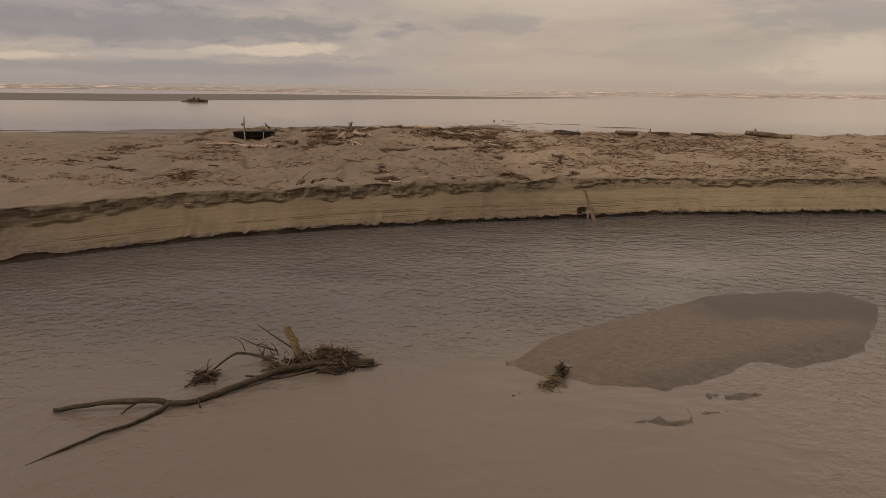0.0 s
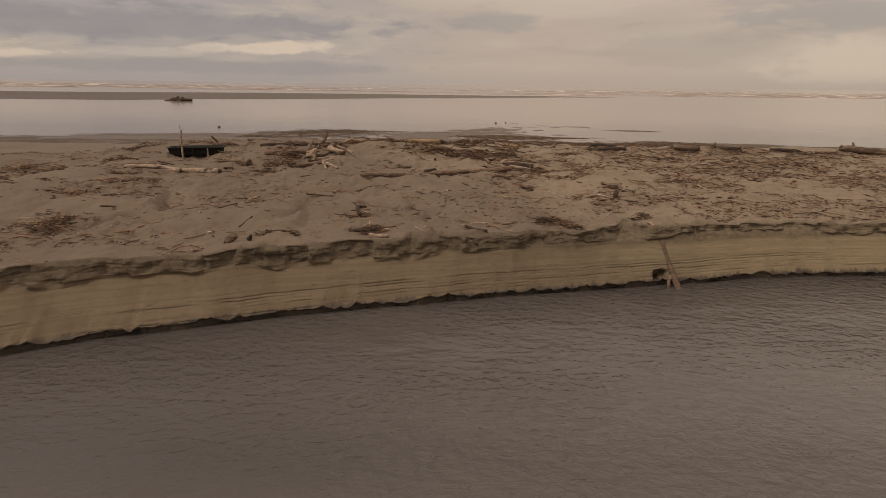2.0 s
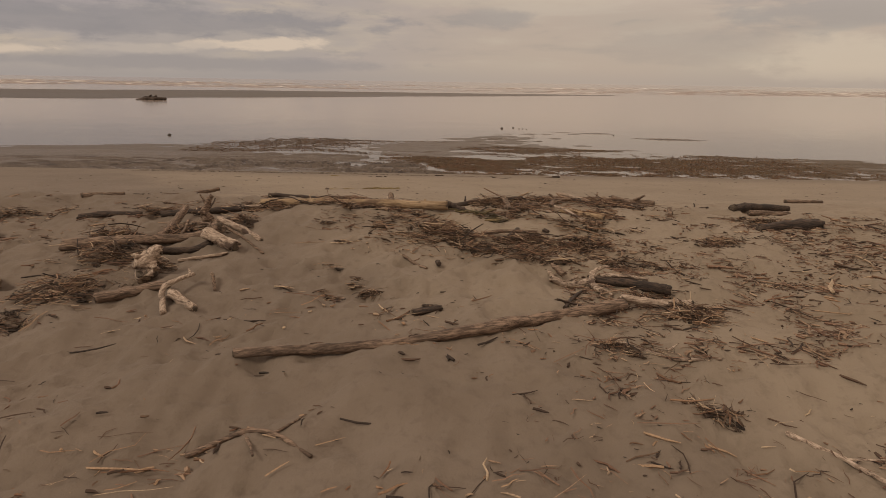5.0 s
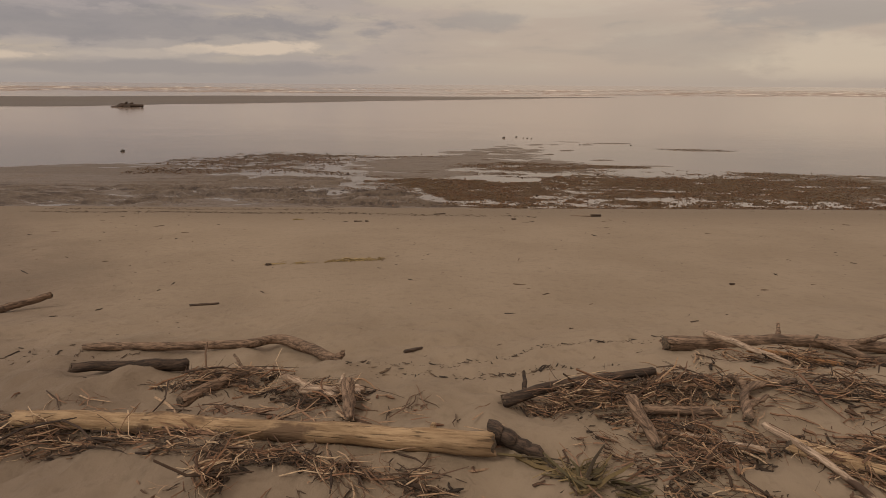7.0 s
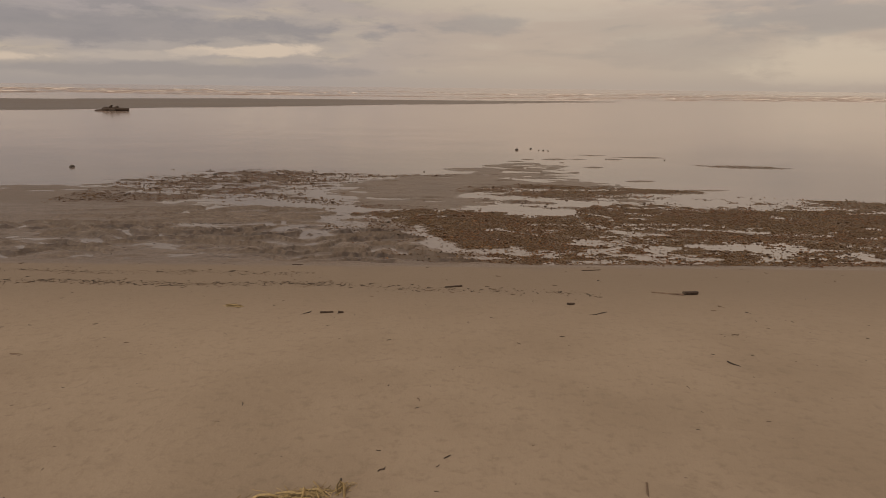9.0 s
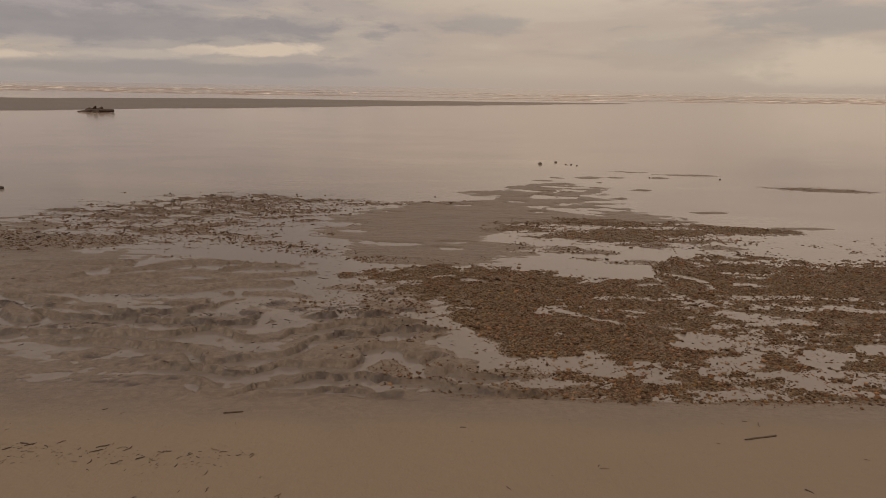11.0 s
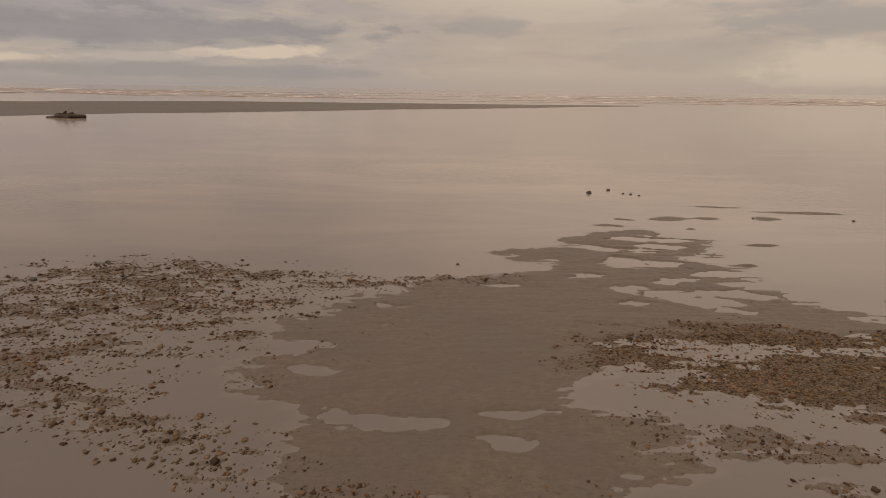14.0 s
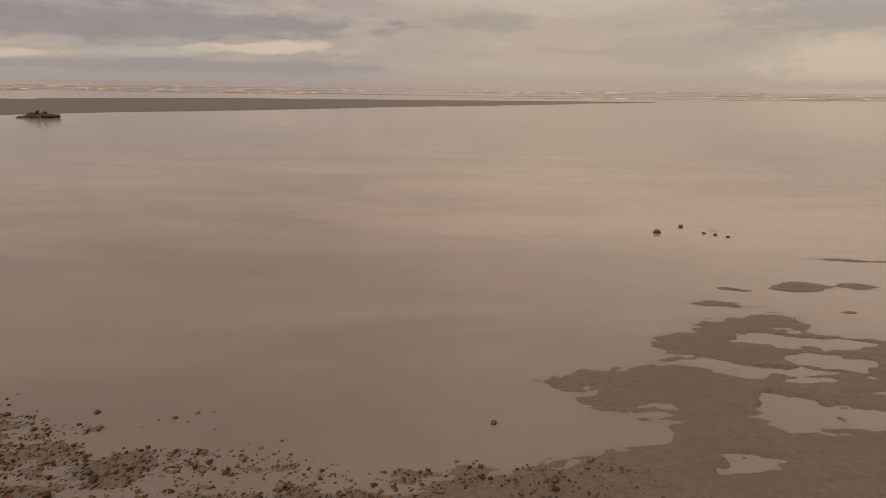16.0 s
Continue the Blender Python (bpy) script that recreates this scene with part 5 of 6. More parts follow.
driftwood([(-3.45, 22.5), (-3.30, 22.38)], 0.08, 0.075, GREY_WOOD, "round grey stump end in a tangle of wood", "driftwood_stump", seed=45, lifts=(0.06, 0.10))
driftwood([(-3.92, 21.90), (-3.6, 22.12), (-3.38, 22.26)], 0.045, 0.05, DARK_WOOD, "dark branch in a tangle of wood", "driftwood_branch", seed=46)
driftwood([(-3.75, 22.6), (-3.2, 22.42), (-2.66, 22.10)], 0.024, 0.016, GREY_WOOD, "long thin grey branch over a tangle of wood", "driftwood_branch", seed=47, lifts=(0.16, 0.12, 0.0))
driftwood([(-3.62, 21.80), (-3.05, 21.92)], 0.022, 0.018, PALE_WOOD, "thin pale branch on bare sand", "driftwood_stick", seed=48)
driftwood([(-3.95, 20.62), (-3.32, 20.89)], 0.060, 0.050, GREY_WOOD, "grey log end by a root stump", seed=49)
driftwood([(-3.12, 20.34), (-3.27, 20.68), (-3.20, 20.90), (-3.08, 21.02)], 0.032, 0.022, PALE_WOOD, "bent pale branch leaning by a log", "driftwood_branch", seed=50, lifts=(0.0, 0.05, 0.10, 0.12), stubs=((0.9, 30, 20, 0.12, 0.015),))
driftwood([(-3.18, 20.64), (-2.86, 20.46)], 0.052, 0.045, PALE_WOOD, "white-barked log with dark peeling patches", "driftwood_log", seed=51, lifts=(0.02, 0.0))
driftwood([(-3.70, 21.22), (-3.72, 21.26), (-3.62, 21.36)], 0.13, 0.06, PALE_WOOD, "weathered root stump standing on sand", "driftwood_stump", seed=52, lifts=(0.0, 0.10, 0.26), stubs=((0.5, 60, 50, 0.14, 0.03), (0.5, 170, 40, 0.18, 0.04), (0.3, 260, 10, 0.2, 0.04)), sink=0.7)
driftwood([(-2.92, 21.12), (-2.86, 20.98)], 0.022, 0.018, GREY_WOOD, "short grey peg of wood on bare sand", "driftwood_stick", seed=53, lifts=(0.06, 0.0))
driftwood([(-6.6, 24.8), (-6.08, 25.18)], 0.05, 0.045, GREY_WOOD, "grey log on the far side of the ridge", seed=54)
driftwood([(-5.7, 23.25), (-5.3, 23.34), (-4.85, 23.38)], 0.05, 0.04, DARK_WOOD, "dark log along the driftwood line", seed=55)
driftwood([(-4.6, 23.5), (-4.1, 23.6), (-3.52, 23.9)], 0.045, 0.04, DARK_WOOD, "dark branch along the driftwood line", "driftwood_branch", seed=56, stubs=((0.6, 60, 30, 0.3, 0.02),))
driftwood([(-3.62, 24.0), (-3.2, 23.9)], 0.025, 0.02, PALE_WOOD, "pale stick in the driftwood line", "driftwood_stick", seed=57, lifts=(0.05, 0.06))
driftwood([(4.45, 24.48), (5.1, 24.9), (5.85, 25.3)], 0.07, 0.06, DARK_WOOD, "dark heavy log on the ridge", seed=58, lifts=(0.0, 0.02, 0.03))
driftwood([(4.7, 24.42), (5.6, 24.8)], 0.05, 0.045, GREY_WOOD, "grey log beside a dark heavy log", seed=59)
driftwood([(7.4, 28.0), (8.3, 28.1)], 0.05, 0.04, GREY_WOOD, "brown log on open sand", seed=60)
driftwood([(3.20, 23.90), (3.24, 24.08)], 0.035, 0.03, GREY_WOOD, "small grey chunk standing in sand", "driftwood_chunk", seed=61, lifts=(0.0, 0.05))
driftwood([(4.0, 25.25), (4.2, 25.36), (4.4, 25.25)], 0.03, 0.02, DARK_WOOD, "small dark root on open sand", "driftwood_root", seed=62, stubs=((0.5, 80, 40, 0.12, 0.018),))
# dune
driftwood([(-2.12, 19.50), (-0.99, 19.72), (-0.07, 20.04), (0.75, 20.42), (1.55, 20.68)], 0.042, 0.068, GREY_WOOD, "long weathered pole lying across the dune", "driftwood_pole", seed=63, sink=0.2)
driftwood([(-8.3, 20.45), (-7.7, 20.15), (-7.1, 19.98), (-6.55, 19.72)], 0.05, 0.055, PALE_WOOD, "long bleached curved log on the dune", seed=64, lifts=(0, 0.02, 0.05, 0.0))
driftwood([(-6.5, 19.75), (-6.0, 19.72), (-5.5, 19.50)], 0.055, 0.06, PALE_WOOD, "bleached log with a stubby end on the dune", seed=65, stubs=((0.95, 90, 20, 0.12, 0.03),))
driftwood([(-5.95, 21.30), (-5.6, 21.10), (-5.28, 20.94)], 0.07, 0.10, GREY_WOOD, "thick grey log with a dark end on the dune", seed=66, stubs=((0.0, 120, 45, 0.35, 0.04), (0.1, 200, 10, 0.5, 0.04), (0.05, 250, 5, 0.4, 0.03)))
driftwood([(-5.62, 20.62), (-5.75, 20.42)], 0.04, 0.03, DARK_WOOD, "dark stub of wood on the dune", "driftwood_chunk", seed=67)
driftwood([(4.20, 23.15), (4.7, 23.30), (5.24, 23.44)], 0.06, 0.085, DARK_WOOD, "dark slab of driftwood on the ridge", seed=68)
driftwood([(6.72, 23.58), (7.54, 23.62)], 0.085, 0.080, GREY_WOOD, "stout round driftwood log on the ridge", seed=69, sink=0.2)
driftwood([(8.05, 23.85), (8.75, 23.5)], 0.06, 0.05, DARK_WOOD, "dark log with an upright stub on the ridge", seed=70, stubs=((0.08, 90, 80, 0.22, 0.03),))
driftwood([(9.6, 23.4), (10.5, 23.5)], 0.06, 0.05, DARK_WOOD, "dark log along the driftwood line", seed=71)
driftwood([(11.8, 23.6), (13.4, 23.3)], 0.10, 0.09, GREY_WOOD, "heavy brown log on the ridge", seed=72, stubs=((0.2, 90, 80, 0.2, 0.05),))
driftwood([(0.30, 15.98), (0.48, 15.90), (0.68, 15.76)], 0.025, 0.022, DARK_WOOD, "dark broken stick near the bank's edge", "driftwood_stick", seed=73)
driftwood([(-1.36, 15.40), (-1.05, 15.42)], 0.045, 0.035, PALE_WOOD, "pale chunk of wood at the bank's edge", "driftwood_chunk", seed=74)
driftwood([(-1.75, 15.62), (-1.2, 15.66)], 0.03, 0.025, DARK_WOOD, "dark stick in a brush pile at the bank's edge", "driftwood_stick", seed=75)
driftwood([(-3.62, 14.86), (-3.50, 14.92)], 0.06, 0.05, ROOT_WOOD, "reddish stump of wood at the bank's edge", "driftwood_stump", seed=76, lifts=(0.0, 0.06))
driftwood([(-3.30, 14.98), (-3.24, 14.92)], 0.04, 0.02, DARK_WOOD, "small dark stub at the bank's edge", "driftwood_stump", seed=77, lifts=(0.0, 0.09))
driftwood([(-2.98, 17.55), (-2.46, 17.84)], 0.022, 0.016, GREY_WOOD, "grey stick on the dune", "driftwood_stick", seed=78)
driftwood([(-4.14, 17.40), (-3.98, 17.72)], 0.022, 0.018, PALE_WOOD, "pale stick on the dune", "driftwood_stick", seed=79)
driftwood([(-3.86, 17.05), (-3.97, 17.62)], 0.020, 0.016, GREY_WOOD, "grey stick crossing another on the dune", "driftwood_stick", seed=80, lifts=(0, 0.03))
driftwood([(-4.6, 16.70), (-4.2, 17.0)], 0.012, 0.008, DARK_WOOD, "long thin dark twig on the dune", "driftwood_stick", seed=81)
driftwood([(-3.72, 15.72), (-3.6, 16.05)], 0.02, 0.014, DARK_WOOD, "dark twig on the dune", "driftwood_stick", seed=82)
driftwood([(-1.72, 16.62), (-1.78, 16.85), (-1.66, 17.0)], 0.035, 0.025, DARK_WOOD, "dark decayed stump piece on the dune", "driftwood_chunk", seed=83, stubs=((0.5, 60, 20, 0.2, 0.012), (0.2, 150, 15, 0.2, 0.012)))
driftwood([(-2.05, 18.35), (-1.6, 18.5), (-1.2, 18.32)], 0.02, 0.014, GREY_WOOD, "forked grey twig on the dune", "driftwood_branch", seed=84, stubs=((0.4, -60, 5, 0.3, 0.014), (0.6, 50, 5, 0.3, 0.012)))
driftwood([(1.3, 20.0), (1.7, 19.72), (2.1, 19.62)], 0.02, 0.014, PALE_WOOD, "pale crooked branch on the dune", "driftwood_branch", seed=85, stubs=((0.4, 60, 10, 0.3, 0.012),))
driftwood([(2.2, 18.75), (2.5, 18.55), (2.62, 18.25)], 0.02, 0.014, PALE_WOOD, "pale forked twig on the dune", "driftwood_branch", seed=86, stubs=((0.5, 20, 20, 0.25, 0.01),))
driftwood([(3.1, 18.55), (3.35, 18.40), (3.55, 18.12)], 0.022, 0.014, PALE_WOOD, "bleached bent branch on the dune", "driftwood_branch", seed=87, stubs=((0.2, 120, 40, 0.16, 0.012),))
driftwood([(3.62, 18.28), (3.66, 18.34)], 0.05, 0.045, DARK_WOOD, "small dark stump standing in litter", "driftwood_stump", seed=88, lifts=(0, 0.08))
# open beach
driftwood([(3.76, 37.03), (4.04, 37.09)], 0.042, 0.038, DARK_WOOD, "dark stick on the open beach", "driftwood_stick", seed=90, sink=0.3)
driftwood([(3.2, 37.18), (3.5, 37.05), (3.74, 36.98)], 0.010, 0.018, GREY_WOOD, "thin grey twig end on the open beach", "driftwood_stick", seed=91)
driftwood([(-0.76, 37.55), (-0.42, 37.64)], 0.016, 0.02, DARK_WOOD, "small dark stick on the wrack line", "driftwood_stick", seed=92)
driftwood([(2.4, 39.38), (2.86, 39.5)], 0.010, 0.012, DARK_WOOD, "thin dark twig on the lower beach", "driftwood_stick", seed=93)
driftwood([(1.38, 36.26), (1.50, 36.28)], 0.022, 0.018, DARK_WOOD, "stubby dark chunk on the lower beach", "driftwood_chunk", seed=94)
driftwood([(-2.82, 35.58), (-2.62, 35.63)], 0.018, 0.014, DARK_WOOD, "short dark stick on the lower beach", "driftwood_stick", seed=98)
driftwood([(-2.53, 35.58), (-2.45, 35.62)], 0.022, 0.016, DARK_WOOD, "small dark knot of wood on the lower beach", "driftwood_chunk", seed=99)
driftwood([(-3.50, 30.12), (-3.42, 30.15)], 0.024, 0.016, DARK_WOOD, "small dark knot of wood beside yellow straw", "driftwood_chunk", seed=100)
driftwood([(3.60, 28.76), (3.68, 28.80)], 0.020, 0.014, DARK_WOOD, "small dark chip of wood on open sand", "driftwood_chunk", seed=101)
driftwood([(-4.42, 40.06), (-4.18, 40.14)], 0.012, 0.010, DARK_WOOD, "thin dark twig at the water's edge", "driftwood_stick", seed=102)
# stick wedged in the cut of the bank
prop = tagged(new("leaning_root"), "reddish bare root leaning down the cut bank into the stream", "driftwood")
part("trunk", limb_mesh("trunk", [(3.93, 16.62, 1.42), (4.02, 16.42, 1.20), (4.12, 16.22, 0.86), (4.20, 16.02, 0.58), (4.27, 15.84, 0.36)], 0.034, 0.054, ROOT_WOOD, 95, 10), prop)
part("root_fork", limb_mesh("root_fork", [(4.18, 16.08, 0.66), (4.10, 15.98, 0.52), (4.08, 15.90, 0.40)], 0.035, 0.025, GREY_WOOD, 96, 8), prop)
part("root_tip", limb_mesh("root_tip", [(3.93, 16.62, 1.42), (3.86, 16.66, 1.47), (3.80, 16.72, 1.46)], 0.03, 0.015, PALE_WOOD, 97, 8), prop)

# ---------------------------------------------------------------- litter
rng = random.Random(4)


def heap(soup, cx, cy, rx, ry, turn, n, high, long=0.15, thin=0.0042, lie=0.0, level=None):
    """A heap of stalks in knots that each lie their own way, with stouter scraps among them."""
    c, s = math.cos(radians(turn)), math.sin(radians(turn))
    knots = [(rng.gauss(0, 0.5), rng.gauss(0, 0.5), radians(lie) + rng.gauss(0, 0.8), rng.uniform(0.3, 1.0)) for _ in range(max(3, n // 16))]
    spread = []
    for _ in range(n):
        u, v, way, pile = rng.choice(knots)
        spread.append((u + rng.gauss(0, 0.13), v + rng.gauss(0, 0.16), way + rng.gauss(0, 0.38), pile))
    xs = np.array([cx + u * rx * c - v * ry * s for u, v, _, _ in spread])
    ys = np.array([cy + u * rx * s + v * ry * c for u, v, _, _ in spread])
    zs = land(xs, ys) if level is None else np.full(n, level)
    for (u, v, way, pile), x, y, z in zip(spread, xs, ys, zs):
        lift = 1.25 * pile * high * math.exp(-(u * u + v * v) * 0.8) * rng.random() ** 0.7
        stout = rng.random() < 0.10
        length = min(long * 2.6, long * math.exp(rng.gauss(-0.1, 0.55))) * (1.3 if stout else 1.0)
        r = thin * (rng.uniform(2.2, 4.0) if stout else math.exp(rng.gauss(0, 0.45)))
        tip = rng.gauss(0, 0.20) * (0.2 + min(1, lift / 0.05))
        d = np.array((math.cos(way), math.sin(way), tip)) * length / 2
        p = np.array((x, y, z + lift + abs(d[2]) + thin * 0.8))
        soup.stick(p - d, p + d, r, sag=rng.gauss(0, 0.06) * length, rng=rng)


def carpet(soup, x0, x1, y0, y1, n, seed, cut=0.12, long=0.10, thin=0.004):
    """Flat litter in drifts."""
    r = np.random.RandomState(seed)
    x, y = r.uniform(x0, x1, n * 4), r.uniform(y0, y1, n * 4)
    keep = fbm(x * 0.7 + 0.2 * y, y * 1.5 - 0.25 * x, seed, 6, 0.68) > cut + 0.05
    keep &= y > bank_line(x) + crest_back(x) + 0.10
    x, y = x[keep][:n], y[keep][:n]
    z = land(x, y)
    for a, b, c in zip(x, y, z):
        length = min(0.45, 0.72 * long * math.exp(rng.gauss(0, 0.75)))
        way = rng.gauss(0.0, 1.0)
        d = np.array((math.cos(way), math.sin(way), rng.gauss(0, 0.10))) * length / 2
        p = np.array((a, b, c + thin + abs(d[2]) + rng.random() * 0.012))
        soup.stick(p - d, p + d, thin * math.exp(rng.gauss(0, 0.5)), rng=rng)


litter, rotten = Soup(), Soup()
for row in (
    # heaps on the ridge
    (-0.45, 22.75, 0.62, 0.48, -25, 520, 0.12), (-0.20, 22.42, 0.55, 0.30, 0, 320, 0.10), (-1.15, 23.15, 0.9, 0.45, -10, 120, 0.02), (-0.9, 22.85, 0.7, 0.5, -20, 130, 0.03), (0.75, 22.55, 0.75, 0.32, 10, 520, 0.09),
    (1.60, 22.62, 0.6, 0.35, 0, 380, 0.08), (0.25, 22.20, 0.7, 0.25, 0, 260, 0.06), (0.9, 22.25, 0.8, 0.2, 5, 240, 0.06), (0.35, 24.45, 0.75, 0.35, 0, 520, 0.10), (1.15, 24.55, 0.8, 0.5, 10, 480, 0.09),
    (1.0, 23.95, 0.7, 0.3, -10, 380, 0.08), (1.9, 23.75, 0.7, 0.4, -20, 360, 0.06), (2.4, 24.6, 0.9, 0.45, 5, 380, 0.07), (0.85, 23.55, 0.6, 0.25, -20, 200, 0.05), (1.75, 23.2, 0.8, 0.3, -10, 260, 0.05),
    (2.3, 25.25, 0.9, 0.25, 0, 260, 0.06), (-2.3, 24.85, 0.6, 0.3, 0, 320, 0.10), (-1.5, 24.6, 0.6, 0.3, -10, 220, 0.07), (-3.4, 24.0, 0.9, 0.25, 0, 420, 0.08), (-2.4, 23.85, 0.9, 0.2, 0, 300, 0.05),
    (-1.6, 23.65, 0.8, 0.16, 0, 220, 0.05), (-4.5, 23.6, 0.9, 0.2, 5, 260, 0.07), (-1.75, 23.42, 0.2, 0.16, 0, 90, 0.08), (-0.75, 23.55, 0.6, 0.15, 0, 120, 0.03),
    (-1.60, 21.02, 0.30, 0.06, -18, 70, 0.015), (-2.05, 21.04, 0.16, 0.05, 0, 30, 0.01), (-1.35, 21.30, 0.14, 0.06, -20, 24, 0.015), (-1.15, 21.08, 0.28, 0.12, 0, 60, 0.02), (-1.66, 21.80, 0.10, 0.06, 0, 16, 0.01),
    (-1.37, 21.57, 0.08, 0.05, 0, 12, 0.01), (-1.71, 22.43, 0.2, 0.05, -10, 26, 0.015), (-2.04, 23.05, 0.2, 0.05, 0, 24, 0.015), (-1.3, 22.95, 0.25, 0.06, 0, 40, 0.02),
    (-10.5, 20.8, 1.0, 0.4, 0, 300, 0.08), (-9.0, 21.6, 0.9, 0.35, 0, 300, 0.08), (-12.2, 22.0, 1.2, 0.4, 0, 300, 0.08), (-7.7, 19.3, 0.8, 0.35, 0, 240, 0.05), (-10.0, 17.0, 0.9, 0.4, 0, 220, 0.05), (-12.5, 19.0, 1.0, 0.5, 0, 240, 0.06),
    (-3.9, 22.65, 0.6, 0.35, 0, 320, 0.10), (-4.7, 22.4, 0.6, 0.30, 0, 280, 0.10), (-3.3, 23.1, 0.4, 0.3, 0, 160, 0.08), (-3.75, 21.5, 0.4, 0.3, 0, 200, 0.07),
    # tangles nearer the stream
    (-4.4, 21.7, 0.7, 0.45, 0, 420, 0.14), (-4.35, 20.75, 0.75, 0.55, 30, 520, 0.13), (-4.5, 20.1, 0.5, 0.4, 0, 160, 0.05), (-1.35, 15.72, 0.45, 0.22, 10, 240, 0.05), (-2.75, 15.42, 0.25, 0.12, 20, 80, 0.03),
    (-3.1, 15.3, 0.3, 0.15, 20, 70, 0.03), (1.95, 16.42, 0.55, 0.22, 0, 260, 0.06), (2.3, 16.30, 0.4, 0.15, 0, 130, 0.05), (3.80, 17.02, 0.3, 0.2, 0, 190, 0.07), (2.02, 21.08, 0.35, 0.16, 0, 190, 0.07),
    (2.2, 20.45, 0.45, 0.3, 0, 320, 0.07), (2.15, 20.9, 0.4, 0.25, 0, 160, 0.05), (1.75, 18.95, 0.4, 0.22, -20, 110, 0.03), (1.3, 19.85, 0.5, 0.2, -10, 110, 0.04), (-6.9, 18.6, 1.0, 0.45, 0, 240, 0.06),
    (-7.6, 17.4, 0.8, 0.35, 0, 260, 0.06), (-6.9, 15.4, 0.6, 0.5, 0, 420, 0.09), (-8.8, 15.6, 0.9, 0.3, 0, 200, 0.04), (-9.5, 18.6, 1.2, 0.4, 0, 220, 0.06), (-1.75, 16.7, 0.35, 0.25, 0, 70, 0.03),
    (0.9, 22.0, 0.8, 0.25, 0, 260, 0.06), (2.0, 22.1, 0.9, 0.3, -20, 280, 0.05), (4.5, 23.6, 0.9, 0.25, -15, 240, 0.05), (3.4, 22.6, 0.9, 0.3, 0, 220, 0.04), (6.3, 22.5, 1.2, 0.3, 0, 240, 0.04),
    (8.6, 23.0, 1.3, 0.35, 0, 260, 0.05), (10.6, 23.2, 1.5, 0.4, 0, 260, 0.06), (3.75, 18.9, 0.5, 0.3, -30, 120, 0.03), (-7.0, 23.5, 1.4, 0.2, 0, 260, 0.08), (-9.6, 23.4, 1.4, 0.25, 0, 240, 0.08),
):
    cx, cy, rx, ry, turn, n, high = row
    heap(litter, cx, cy, rx * 0.68, ry * 0.64, turn, int(n * 1.1), high * 1.2, 0.135, 0.0022)
    # dark scraps low in each heap put its inner shade into colour
    heap(rotten, cx, cy, rx * 0.64, ry * 0.60, turn, int(n * 0.8), high * 0.5, 0.055, 0.0036)
carpet(litter, -8.0, 3.4, 15.2, 20.8, 750, 108, 0.13, 0.15, 0.006)
carpet(litter, 3.2, 12.0, 17.2, 23.6, 900, 111, 0.0, 0.16, 0.007)
tagged(new("driftwood_litter", litter.mesh("driftwood_litter", LITTER)), "tangled heaps of twigs, reeds and driftwood scraps", "driftwood litter", kind="stuff")
tagged(new("shade_litter", rotten.mesh("shade_litter", DARK_SCRAPS)), "dark plant scraps under driftwood litter, standing for the shade between twigs", "rotten litter", kind="stuff")

fine = Soup()
carpet(fine, 3.0, 13.0, 16.9, 23.6, 9500, 101, -0.06, 0.115, 0.0052)
carpet(fine, 4.2, 10.0, 17.6, 23.4, 3500, 109, 0.02, 0.09)
carpet(fine, 12.6, 22.0, 16.8, 24.0, 2600, 112, -0.04, 0.14, 0.006)
carpet(fine, 1.0, 4.0, 18.4, 23.4, 1500, 102, 0.10, 0.12, 0.0048)
carpet(fine, -2.2, 3.4, 22.0, 24.4, 1100, 103, 0.12, 0.09)
carpet(fine, 1.5, 5.4, 21.2, 23.8, 2300, 107, 0.02, 0.055)
carpet(fine, -13.0, -4.0, 13.2, 23.4, 3600, 104, 0.12, 0.13, 0.0052)
carpet(fine, -20.0, -11.0, 10.0, 23.0, 1600, 110, 0.10, 0.15, 0.006)
carpet(fine, -6.0, 3.4, 15.4, 21.0, 1300, 105, 0.13, 0.10)
carpet(fine, -14.0, 16.0, 23.3, 24.6, 1300, 106, 0.05, 0.16)
tagged(new("reed_litter", fine.mesh("reed_litter", RED_LITTER)), "thin drifts of reddish-brown reed fragments on sand", "reed litter", kind="stuff")


